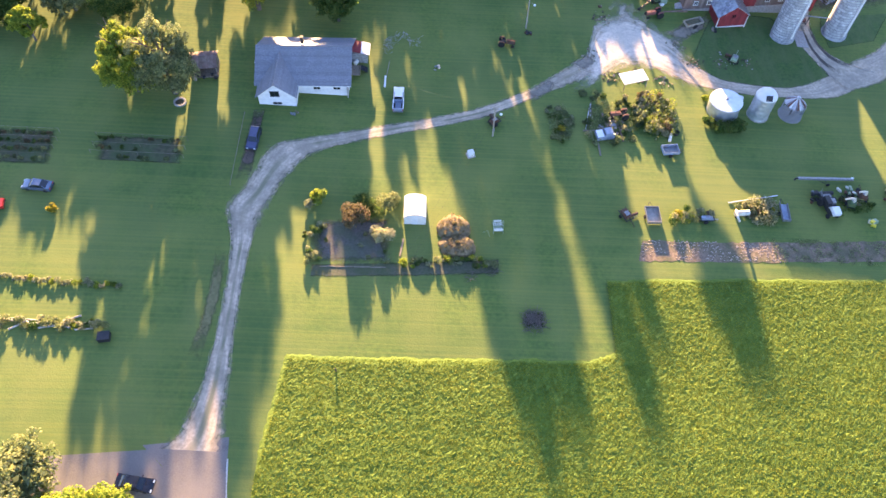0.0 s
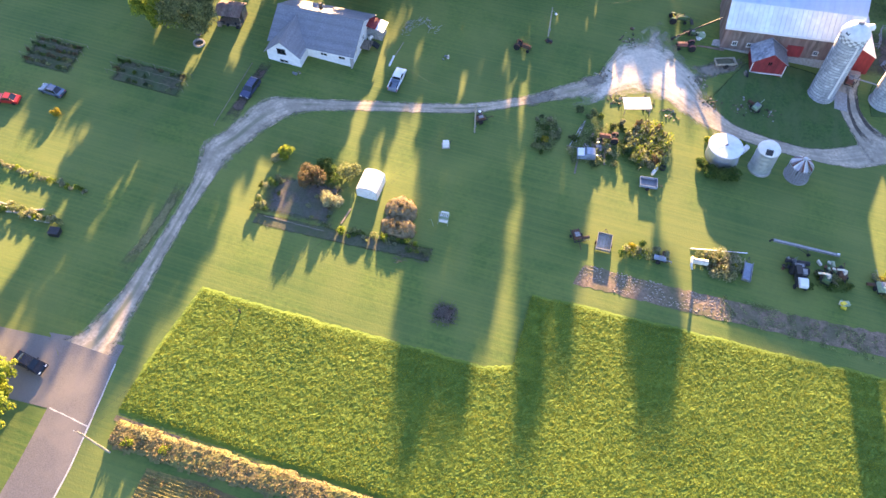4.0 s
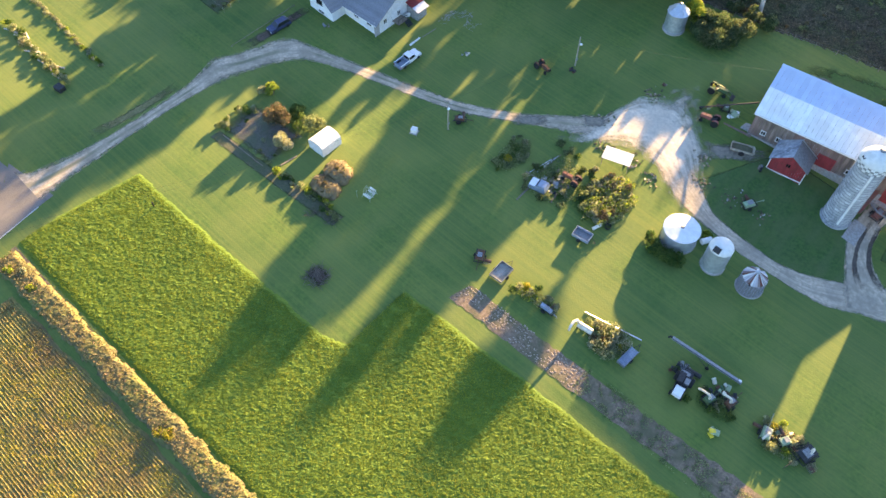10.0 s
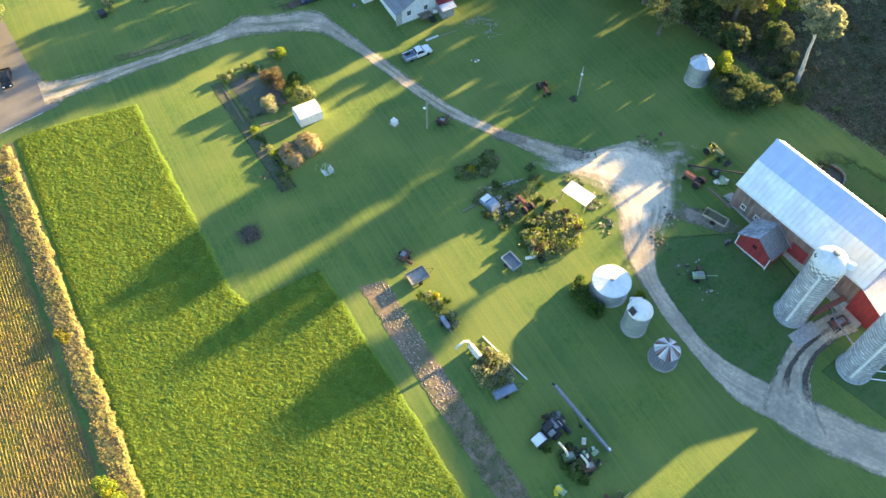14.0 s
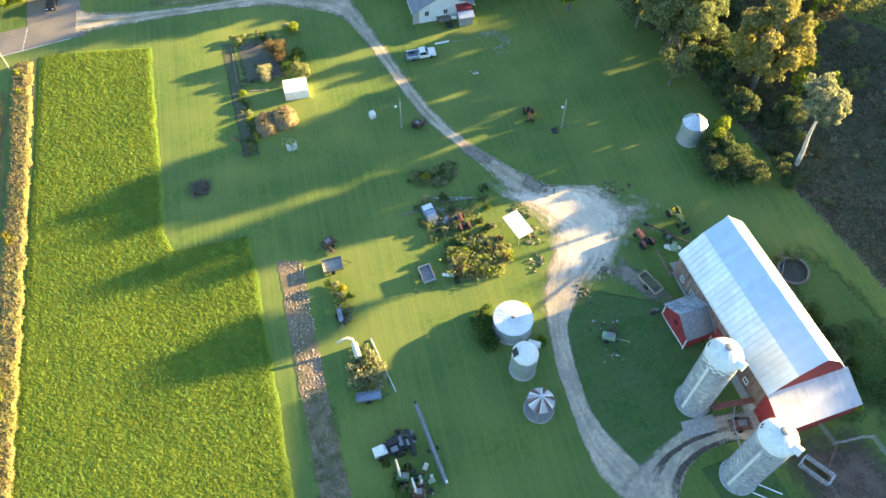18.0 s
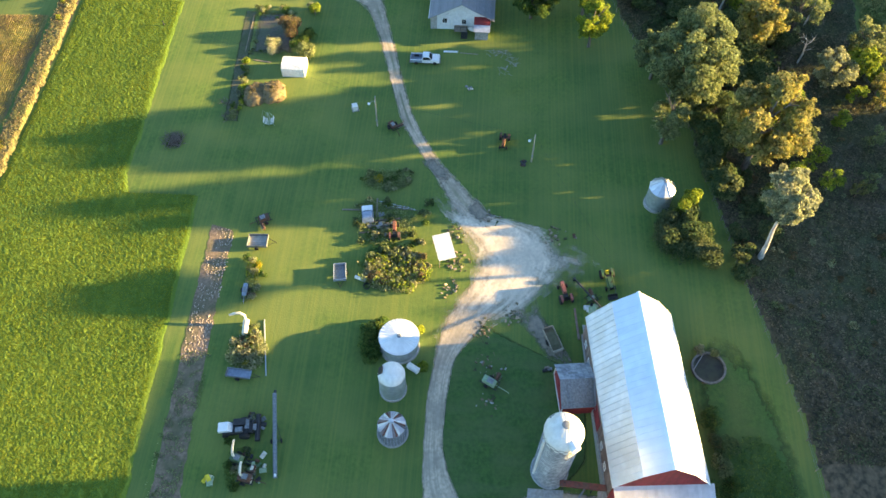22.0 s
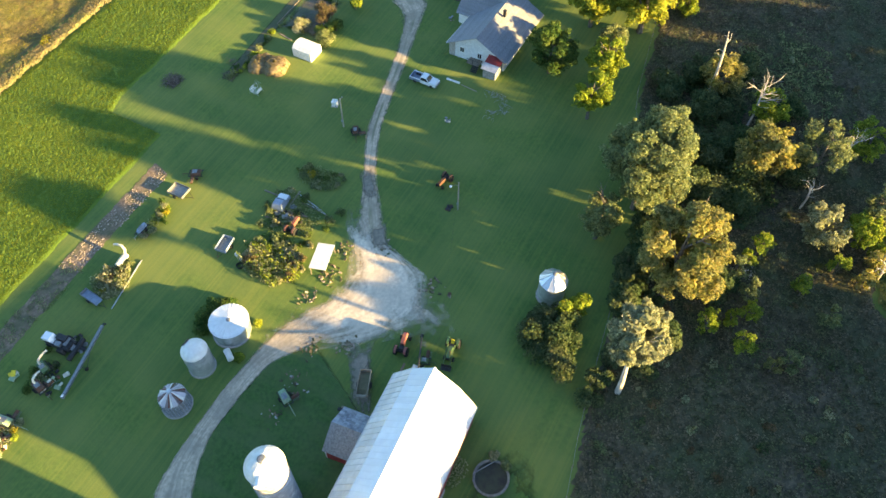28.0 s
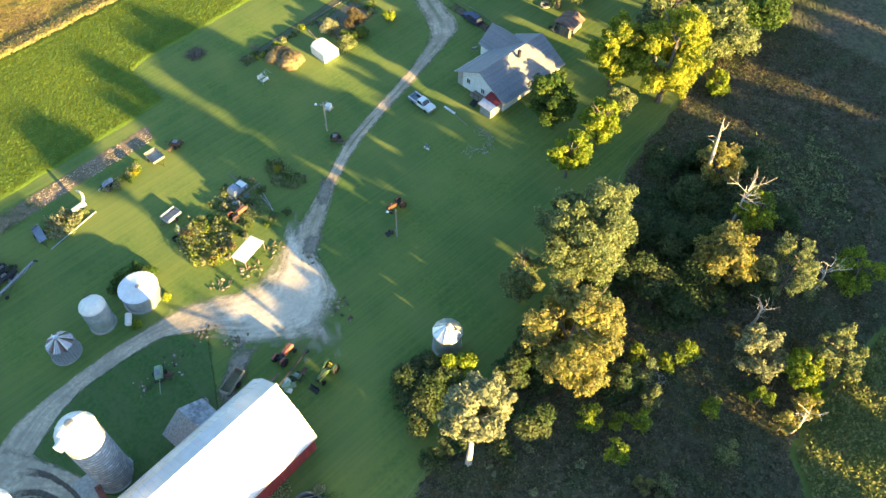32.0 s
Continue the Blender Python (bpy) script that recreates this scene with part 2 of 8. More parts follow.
M_RUT = feather(mat("dark_rutted_earth", (0.115, 0.085, 0.062), (0.060, 0.044, 0.034), 2.4, 0.9, bump=0.9, bump_scale=9.0, c3=(0.17, 0.13, 0.10), big=0.5, big_amount=0.5), 0.45, 0.9, True)
M_TRACK = feather(mat("track_gravel", (0.64, 0.52, 0.385), (0.45, 0.365, 0.265), 2.2, 0.9, bump=0.3, bump_scale=16.0, c3=(0.32, 0.275, 0.215), big=0.3, big_amount=0.6, stretch=(1, 1, 1)), 0.24, 0.8, streak=0.45, across=12.0, along=14.0)
M_MUD = feather(mat("wet_mud_rut", (0.115, 0.092, 0.072), (0.060, 0.048, 0.038), 2.4, 0.75, bump=0.7, bump_scale=12.0), 0.5, 1.1, True)
M_DAMP = feather(mat("damp_gravel", (0.29, 0.25, 0.20), (0.17, 0.15, 0.115), 2.0, 0.85, bump=0.5, bump_scale=9.0), 0.5, 0.7, True, streak=0.5, across=9.0, along=3.0)
M_SCATTER = feather(mat("scattered_gravel", (0.66, 0.56, 0.44), (0.40, 0.34, 0.26), 2.0, 0.9, bump=0.5, bump_scale=8.0), 0.95, 0.55, True, streak=0.6, across=10.0, along=4.0)
M_YARD = feather(mat("yard_gravel", (0.80, 0.69, 0.55), (0.58, 0.49, 0.385), 2.0, 0.9, bump=0.5, bump_scale=8.0, c3=(0.55, 0.465, 0.365), big=0.3, big_amount=0.7), 0.46, 0.6, True, streak=0.22, across=16.0, along=9.0)
M_ROAD = mat("worn_asphalt", (0.19, 0.172, 0.16), (0.145, 0.132, 0.125), 6.0, 0.85, bump=0.4, bump_scale=30.0, c3=(0.23, 0.20, 0.175), big=0.2)
M_LINE = mat("pale_edge_line", (0.62, 0.60, 0.55), (0.40, 0.38, 0.34), 8.0)
M_CONC = mat("pale_concrete", (0.42, 0.40, 0.37), (0.30, 0.28, 0.26), 3.0, 0.85, bump=0.4)
M_STAVE = mat("concrete_stave", (0.50, 0.51, 0.52), (0.27, 0.28, 0.30), 2.6, 0.8, bump=0.5, c3=(0.62, 0.62, 0.61), big=0.3, stretch=(1, 1, 0.5), rnd=0.26)
M_GALV = mat("galvanised_steel", (0.68, 0.71, 0.76), (0.50, 0.53, 0.58), 1.6, 0.38, 0.75, bump=0.12, c3=(0.58, 0.60, 0.63), big=0.3, rnd=0.06)
M_WHITE = mat("white_paint", (0.80, 0.80, 0.77), (0.66, 0.66, 0.63), 1.8, 0.55, bump=0.15, c3=(0.70, 0.68, 0.63), big=0.5, rnd=0.04)
# Pale metal with the blue of the reflected sky put into its colour.
M_ROOFSKY = mat("sky_tinted_metal_roof", (0.60, 0.69, 0.86), (0.52, 0.61, 0.79), 0.8, 0.36, 0.5, bump=0.08, c3=(0.60, 0.67, 0.80), big=0.15, rnd=0.05)
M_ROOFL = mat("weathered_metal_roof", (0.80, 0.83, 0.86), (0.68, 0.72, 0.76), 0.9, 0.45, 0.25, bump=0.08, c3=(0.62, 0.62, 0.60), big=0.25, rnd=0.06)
M_BINROOF = mat("white_bin_roof", (0.88, 0.88, 0.86), (0.80, 0.80, 0.78), 1.4, 0.5, bump=0.1, rnd=0.02)
M_TIN = mat("dull_tin_roof", (0.60, 0.57, 0.60), (0.48, 0.46, 0.49), 1.2, 0.8, 0.0, bump=0.1, spec=0.15, c3=(0.66, 0.64, 0.66), big=0.25, rnd=0.06)
M_PATCH = mat("patterned_shingles", (0.34, 0.36, 0.40), (0.17, 0.18, 0.21), 1.7, 0.8, bump=0.4, c3=(0.42, 0.44, 0.47), big=0.6, rnd=0.25)
M_BARE = mat("weathered_boards", (0.26, 0.20, 0.165), (0.14, 0.105, 0.085), 2.0, 0.9, bump=0.6, stretch=(1, 1, 0.2), c3=(0.22, 0.12, 0.10), big=0.4, rnd=0.22)
M_RED = mat("faded_red_paint", (0.31, 0.038, 0.040), (0.21, 0.030, 0.030), 2.0, 0.7, bump=0.3, stretch=(1, 1, 0.3), rnd=0.12)
M_SHING = mat("grey_shingles", (0.250, 0.252, 0.27), (0.175, 0.18, 0.20), 4.0, 0.6, bump=0.5, c3=(0.19, 0.19, 0.20), big=0.5, rnd=0.10)
M_SIDE = mat("white_siding", (0.78, 0.78, 0.76), (0.68, 0.68, 0.67), 1.5, 0.6, bump=0.1, rnd=0.05)
M_GLASS = mat("dark_glass", (0.018, 0.022, 0.027), (0.012, 0.014, 0.018), 2.0, 0.06, bump=0, spec=0.8)
M_BARK = mat("grey_bark", (0.19, 0.165, 0.135), (0.085, 0.07, 0.055), 4.0, 0.95, bump=0.9, stretch=(1, 1, 0.25))
M_PALEBARK = mat("pale_bark", (0.62, 0.57, 0.49), (0.36, 0.32, 0.27), 3.0, 0.9, bump=0.6, stretch=(1, 1, 0.3))
M_RUBBER = mat("black_rubber", (0.022, 0.022, 0.023), (0.012, 0.012, 0.012), 5.0, 0.8)
M_RUST = mat("rusted_steel", (0.17, 0.075, 0.040), (0.085, 0.045, 0.030), 5.0, 0.85, 0.2, bump=0.5, c3=(0.11, 0.09, 0.075), big=1.0)
M_RUSTY = mat("stained_galvanised_steel", (0.30, 0.25, 0.26), (0.20, 0.15, 0.15), 3.0, 0.6, 0.4)
M_DARK = mat("dark_steel", (0.055, 0.055, 0.058), (0.028, 0.028, 0.03), 5.0, 0.6, 0.4)
M_STEEL = mat("dull_steel", (0.30, 0.31, 0.32), (0.19, 0.20, 0.21), 4.0, 0.5, 0.6)
M_SLUDGE = mat("dark_sludge", (0.030, 0.034, 0.024), (0.018, 0.020, 0.016), 2.0, 0.5, c3=(0.05, 0.06, 0.03), big=0.8)
M_STEEL2 = mat("weathered_grey_concrete", (0.36, 0.36, 0.35), (0.22, 0.22, 0.215), 3.0, 0.85, bump=0.5)
M_OLDWALL = mat("stained_tank_wall", (0.205, 0.205, 0.19), (0.12, 0.12, 0.11), 3.0, 0.9, bump=0.5)
M_WOOD = mat("grey_wood", (0.30, 0.25, 0.19), (0.18, 0.145, 0.11), 4.0, 0.9, bump=0.5, stretch=(1, 1, 0.3), rnd=0.2)
M_POLE = mat("utility_pole_wood", (0.40, 0.36, 0.29), (0.27, 0.23, 0.18), 4.0, 0.9, bump=0.4, stretch=(1, 1, 0.15))
M_GREEN = mat("green_machine_paint", (0.085, 0.170, 0.075), (0.055, 0.115, 0.05), 3.0, 0.5, 0.1, c3=(0.13, 0.13, 0.06), big=1.2, big_amount=0.5)
M_PALEGREEN = mat("faded_green_paint", (0.30, 0.42, 0.26), (0.20, 0.30, 0.17), 3.0, 0.6, c3=(0.35, 0.33, 0.24), big=1.2, big_amount=0.5)
M_YELLOW = mat("yellow_paint", (0.78, 0.62, 0.04), (0.62, 0.48, 0.03), 3.0, 0.5)
M_ORANGE = mat("faded_red_machine_paint", (0.31, 0.105, 0.090), (0.21, 0.070, 0.06), 3.0, 0.6, c3=(0.30, 0.12, 0.08), big=1.5)
M_RUSTRED = mat("dull_red_paint", (0.24, 0.075, 0.055), (0.13, 0.05, 0.04), 3.0, 0.8, c3=(0.15, 0.10, 0.07), big=1.5)
M_CREAM = mat("cream_sheet_steel", (0.74, 0.70, 0.58), (0.58, 0.54, 0.43), 2.5, 0.6, c3=(0.45, 0.33, 0.2), big=1.5, big_amount=0.35)
M_BLUEGREY = mat("blue_grey_paint", (0.30, 0.36, 0.46), (0.22, 0.27, 0.35), 2.5, 0.5, 0.2)
M_CARBLUE = mat("dark_blue_car_paint", (0.060, 0.072, 0.145), (0.05, 0.06, 0.12), 2.0, 0.25, 0.3, bump=0, spec=0.7)
M_CARGREY = mat("blue_grey_car_paint", (0.16, 0.20, 0.27), (0.13, 0.16, 0.22), 2.0, 0.25, 0.4, bump=0, spec=0.7)
M_CARBLACK = mat("black_car_paint", (0.022, 0.026, 0.036), (0.018, 0.02, 0.028), 2.0, 0.2, 0.3, bump=0, spec=0.7)
M_CARRED = mat("red_car_paint", (0.50, 0.035, 0.03), (0.40, 0.03, 0.025), 2.0, 0.3, 0.2, bump=0, spec=0.7)
M_CARWHITE = mat("white_car_paint", (0.80, 0.81, 0.82), (0.74, 0.75, 0.76), 2.0, 0.3, 0.1, bump=0, spec=0.6)
M_HAY = mat("brown_hay", (0.260, 0.195, 0.105), (0.15, 0.11, 0.06), 3.0, 0.95, bump=1.0, bump_scale=9.0, c3=(0.19, 0.14, 0.06), big=0.6)
M_PINK = mat("pale_flowers", (0.80, 0.72, 0.66), (0.55, 0.46, 0.40), 3.0, 0.8)
M_LAMP = mat("lamp_cover", (0.85, 0.86, 0.85), (0.7, 0.7, 0.7), 3.0, 0.4)


def leafy(name, c1, c2, c3, amount=0.6, vary=0.42):
    return mat(name, c1, c2, 0.9, 0.75, bump=0, c3=c3, big=0.28, big_amount=amount, island=vary, leaf=0.52, spec=0.25)


L_GREEN = leafy("green_leaves", (0.090, 0.165, 0.034), (0.052, 0.110, 0.024), (0.150, 0.200, 0.044))
L_OLIVE = leafy("olive_leaves", (0.230, 0.275, 0.118), (0.125, 0.170, 0.075), (0.300, 0.325, 0.140))
L_GOLD = leafy("gold_leaves", (0.310, 0.300, 0.105), (0.180, 0.195, 0.078), (0.410, 0.370, 0.080), 0.7)
L_LIME = leafy("yellow_green_leaves", (0.255, 0.335, 0.040), (0.145, 0.215, 0.032), (0.365, 0.420, 0.040))
L_WILLOW = leafy("sunny_willow_leaves", (0.350, 0.385, 0.045), (0.200, 0.255, 0.036), (0.450, 0.450, 0.050))
L_YELLOW = leafy("bright_yellow_leaves", (0.44, 0.37, 0.03), (0.28, 0.26, 0.028), (0.24, 0.26, 0.03))
L_PALE = leafy("pale_green_leaves", (0.330, 0.350, 0.195), (0.195, 0.220, 0.125), (0.400, 0.405, 0.230))
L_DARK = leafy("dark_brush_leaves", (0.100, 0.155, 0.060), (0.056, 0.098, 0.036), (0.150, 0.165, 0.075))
L_BROWN = leafy("brown_shrub_leaves", (0.215, 0.155, 0.078), (0.13, 0.10, 0.05), (0.20, 0.165, 0.08))
L_WHITE = leafy("pale_flowering_leaves", (0.44, 0.44, 0.26), (0.20, 0.24, 0.10), (0.50, 0.48, 0.32))
L_WEED = leafy("yellowing_weed_leaves", (0.360, 0.370, 0.200), (0.190, 0.225, 0.105), (0.400, 0.370, 0.230))
L_CROP = stripes(leafy("clover_leaves", (0.178, 0.236, 0.021), (0.112, 0.166, 0.016), (0.228, 0.262, 0.025), 0.6, 0.22), "Y", 2.6, (0.15, 0.215, 0.020), 0.5, 2.5)
L_ROUGH = leafy("rough_weed_leaves", (0.205, 0.175, 0.105), (0.090, 0.090, 0.048), (0.100, 0.140, 0.058), 0.7, 0.6)
L_MEADOW = leafy("meadow_blades", (0.260, 0.295, 0.095), (0.140, 0.185, 0.060), (0.310, 0.300, 0.125), 0.7)
L_STRAW = leafy("dry_straw", (0.230, 0.180, 0.090), (0.140, 0.125, 0.052), (0.270, 0.220, 0.115), 0.6)
L_BEAN = leafy("bean_leaves", (0.360, 0.310, 0.045), (0.220, 0.235, 0.036), (0.230, 0.165, 0.085), 0.85)


# ---- mesh helpers ----
class Form:
    """Collects points and faces of one part."""

    def __init__(self):
        self.v, self.f = [], []

    def add(self, pts, faces, m=None):
        k = len(self.v)
        self.v += [tuple(m @ Vector(p)) if m else tuple(p) for p in pts]
        self.f += [tuple(k + i for i in f) for f in faces]
        return self

    def box(self, c, s, m=None, taper=1.0):
        x, y, z = (v / 2 for v in s)
        t = taper
        p = [(c[0] + a * x * k, c[1] + b * y * k, c[2] + d * z) for d, k in ((-1, 1), (1, t)) for a, b in ((-1, -1), (1, -1), (1, 1), (-1, 1))]
        return self.add(p, [(3, 2, 1, 0), (4, 5, 6, 7), (0, 1, 5, 4), (1, 2, 6, 5), (2, 3, 7, 6), (3, 0, 4, 7)], m)

    def tube(self, path, radii, n=8, cap=True, m=None):
        pts, faces = [], []
        path = [Vector(p) for p in path]
        if isinstance(radii, (int, float)):
            radii = [radii] * len(path)
        for i, p in enumerate(path):
            d = (path[min(i + 1, len(path) - 1)] - path[max(i - 1, 0)]).normalized()
            a = d.orthogonal().normalized() if i == 0 else (a - d * a.dot(d)).normalized()
            b = d.cross(a)
            pts += [p + radii[i] * (math.cos(2 * math.pi * j / n) * a + math.sin(2 * math.pi * j / n) * b) for j in range(n)]
        for i in range(len(path) - 1):
            faces += [(i * n + j, i * n + (j + 1) % n, (i + 1) * n + (j + 1) % n, (i + 1) * n + j) for j in range(n)]
        if cap:
            faces += [tuple(range(n - 1, -1, -1)), tuple(range((len(path) - 1) * n, len(path) * n))]
        return self.add(pts, faces, m)

    def lathe(self, prof, n=32, m=None, close=True):
        pts, faces = [], []
        for r, z in prof:
            pts += [(r * math.cos(2 * math.pi * j / n), r * math.sin(2 * math.pi * j / n), z) for j in range(n)]
        for i in range(len(prof) - 1):
            faces += [(i * n + j, i * n + (j + 1) % n, (i + 1) * n + (j + 1) % n, (i + 1) * n + j) for j in range(n)]
        if close:
            faces.append(tuple(range((len(prof) - 1) * n, len(prof) * n)))
            faces.append(tuple(range(n - 1, -1, -1)))
        return self.add(pts, faces, m)

    def slab(self, quad, thick):
        """A plate on four corners, thickened downward along its normal."""
        q = [Vector(p) for p in quad]
        nrm = (q[1] - q[0]).cross(q[3] - q[0]).normalized()
        if nrm.z < 0:
            nrm = -nrm
        p = q + [v - nrm * thick for v in q]
        return self.add(p, [(0, 1, 2, 3), (7, 6, 5, 4), (0, 4, 5, 1), (1, 5, 6, 2), (2, 6, 7, 3), (3, 7, 4, 0)])

    def prism(self, outline, depth, m=None):
        """An outline in x-z, pushed from y=-depth/2 to y=depth/2."""
        n = len(outline)
        p = [(x, -depth / 2, z) for x, z in outline] + [(x, depth / 2, z) for x, z in outline]
        f = [tuple(range(n)), tuple(range(2 * n - 1, n - 1, -1))] + [(i, n + i, n + (i + 1) % n, (i + 1) % n) for i in range(n)]
        return self.add(p, f, m)

    def wheel(self, c, r, w, axis="y", n=16):
        prof = [(r * 0.55, -w / 2), (r * 0.93, -w / 2), (r, -w * 0.3), (r, w * 0.3), (r * 0.93, w / 2), (r * 0.55, w / 2)]
        turn = {"y": Matrix.Rotation(math.pi / 2, 4, "X"), "x": Matrix.Rotation(math.pi / 2, 4, "Y"), "z": Matrix()}[axis]
        return self.lathe(prof, n, Matrix.Translation(c) @ turn)

    def mesh(self, name, material, smooth=False):
        me = bpy.data.meshes.new(name)
        me.from_pydata(self.v, [], self.f)
        me.materials.append(material)
        bm = bmesh.new()
        bm.from_mesh(me)
        bmesh.ops.recalc_face_normals(bm, faces=bm.faces)
        bm.to_mesh(me)
        bm.free()
        if smooth:
            me.polygons.foreach_set("use_smooth", [True] * len(me.polygons))
            me.set_sharp_from_angle(angle=radians(38))
        return me


def F():
    return Form()


def part(name, form, material, parent, label="", smooth=False):
    """One mesh object under a thing or a part."""
    ob = new(name, form if isinstance(form, bpy.types.Mesh) else form.mesh(name, material, smooth))
    ob.parent = parent
    return tagged(ob, label)


def thing(name, label, category, m=None, group="", kind=""):
    ob = new(name)
    ob.empty_display_size = 0.3
    if m:
        ob.matrix_world = m
    return tagged(ob, label, category, group, kind)


def solid(name, form, material, label, category, m=None, group="", kind="", smooth=False):
    """A thing of one mesh."""
    ob = new(name, form if isinstance(form, bpy.types.Mesh) else form.mesh(name, material, smooth))
    if m:
        ob.matrix_world = m
    return tagged(ob, label, category, group, kind)


def on(x, y, turn=0.0, dz=0.0):
    """The pose of a thing that stands upright on the ground."""
    return pose(x, y, gz(x, y) + dz, 0, 0, turn)


def lay(x, y, turn=0.0, dz=0.0):
    """The pose of a thing that follows the slope of the ground."""
    e = 0.6
    n = Vector((-(gz(x + e, y) - gz(x - e, y)) / (2 * e), -(gz(x, y + e) - gz(x, y - e)) / (2 * e), 1)).normalized()
    q = Vector((0, 0, 1)).rotation_difference(n).to_matrix().to_4x4()
    return Matrix.Translation((x, y, gz(x, y) + dz)) @ q @ pose(0, 0, 0, 0, 0, turn)


def resample(pts, n):
    pts = np.array(pts, float)
    d = np.r_[0, np.cumsum(np.hypot(*np.diff(pts, axis=0).T))]
    s = np.linspace(0, d[-1], n)
    return np.c_[np.interp(s, d, pts[:, 0]), np.interp(s, d, pts[:, 1])]


def smooth_line(pts, n):
    p = resample(pts, n)
    for _ in range(3):
        p[1:-1] = (p[:-2] + 2 * p[1:-1] + p[2:]) / 4
    return p


def sheet(name, left, right, n, across, lift, material, label, category, kind="structure", jag=0.0, soft=True):
    """A strip of ground cover between two lines, following the ground."""
    f = smooth_line if soft else resample
    a, b = f(left, n), f(right, n)
    v, faces, uvs = [], [], []
    for i in range(n):
        for j in range(across + 1):
            k = j / across
            x, y = a[i] * (1 - k) + b[i] * k
            if jag and j in (0, across):
                x, y = x + random.uniform(-jag, jag), y + random.uniform(-jag, jag)
            v.append((x, y, gz(x, y) + lift))
            uvs.append((k, i / n))
    w = across + 1
    faces = [(i * w + j, i * w + j + 1, (i + 1) * w + j + 1, (i + 1) * w + j) for i in range(n - 1) for j in range(across)]
    me = bpy.data.meshes.new(name)
    me.from_pydata(v, [], faces)
    me.materials.append(material)
    lay_uv = me.uv_layers.new(name="uv")
    for lp in me.loops:
        lay_uv.data[lp.index].uv = uvs[lp.vertex_index]
    bm = bmesh.new()
    bm.from_mesh(me)
    bmesh.ops.recalc_face_normals(bm, faces=bm.faces)
    if sum(fc.normal.z for fc in bm.faces) < 0:
        bmesh.ops.reverse_faces(bm, faces=bm.faces)
    bm.to_mesh(me)
    bm.free()
    ob = new(name, me)
    return tagged(ob, label, category, "", kind)


def carpet(name, x0, x1, y0, y1, dx, dy, height, inside, material, label, category, seed=0):
    """Low growth as one uneven sheet: height(x, y, r) over the ground where inside(x, y)."""
    rng = random.Random(seed)
    nx, ny = int((x1 - x0) / dx) + 1, int((y1 - y0) / dy) + 1
    keep, v = {}, []
    for i in range(nx):
        for j in range(ny):
            x, y = x0 + i * dx, y0 + j * dy
            k = inside(x, y)
            if k > 0:
                keep[i, j] = len(v)
                xx, yy = x + rng.uniform(-0.35, 0.35) * dx, y + rng.uniform(-0.35, 0.35) * dy
                v.append((xx, yy, gz(xx, yy) + min(1.0, k) * height(xx, yy, rng.random()) - (0.03 if k < 0.3 else 0)))
    faces = [(k, keep[i + 1, j], keep[i + 1, j + 1], keep[i, j + 1]) for (i, j), k in keep.items()
             if (i + 1, j) in keep and (i, j + 1) in keep and (i + 1, j + 1) in keep]
    me = bpy.data.meshes.new(name)
    me.from_pydata(v, [], faces)
    me.materials.append(material)
    return tagged(new(name, me), label, category, "", "stuff")


# ---- plants ----
def leaf_mesh(name, blobs, count, size, material, seed, droop=0.0, low=-0.5):
    """Many small bent leaves over the outer skin of a set of overlapping clumps."""
    rng = np.random.default_rng(seed)
    weight = np.array([b[3] * b[3] for b in blobs])
    which = rng.choice(len(blobs), count, p=weight / weight.sum())
    bl = np.array(blobs)[which]
    d = rng.normal(size=(count, 3))
    d /= np.linalg.norm(d, axis=1)[:, None]
    d[:, 2] = np.where(d[:, 2] < low, -d[:, 2] * 0.5, d[:, 2])
    rad = bl[:, 3] * (0.62 + 0.45 * rng.random(count) ** 0.7)
    c = bl[:, :3] + d * rad[:, None] * np.array([1, 1, 0.85])
    c[:, 2] -= droop * rng.random(count) * rad
    nrm = d + rng.normal(size=(count, 3)) * 0.55 + np.array([0, 0, 0.25])
    nrm /= np.linalg.norm(nrm, axis=1)[:, None]
    a = np.cross(nrm, rng.normal(size=(count, 3)))
    a /= np.linalg.norm(a, axis=1)[:, None]
    b = np.cross(nrm, a)
    s = size * (0.6 + 0.8 * rng.random(count))[:, None]
    v = np.empty((count, 4, 3))
    v[:, 0], v[:, 1], v[:, 2], v[:, 3] = c - a * s, c - b * s * 0.6 + nrm * s * 0.15, c + a * s, c + b * s * 0.6 + nrm * s * 0.15
    me = bpy.data.meshes.new(name)
    me.vertices.add(count * 4)
    me.vertices.foreach_set("co", v.ravel())
    me.loops.add(count * 4)
    me.loops.foreach_set("vertex_index", np.arange(count * 4))
    me.polygons.add(count)
    me.polygons.foreach_set("loop_start", np.arange(0, count * 4, 4))
    me.update(calc_edges=True)
    me.validate()
    me.materials.append(material)
    return me


def clumps(rx, ry, rz, cz, n, size, seed):
    """Clump centres that fill a rounded crown unevenly."""
    rng = random.Random(seed)
    out = []
    for i in range(n):
        while True:
            p = Vector((rng.uniform(-1, 1), rng.uniform(-1, 1), rng.uniform(-1, 1)))
            if 0.25 < p.length < 1:
                break
        p = p.normalized() * (0.45 + 0.5 * p.length)
        out.append((p.x * rx, p.y * ry, cz + p.z * rz, size * rng.uniform(0.65, 1.3)))
    return out


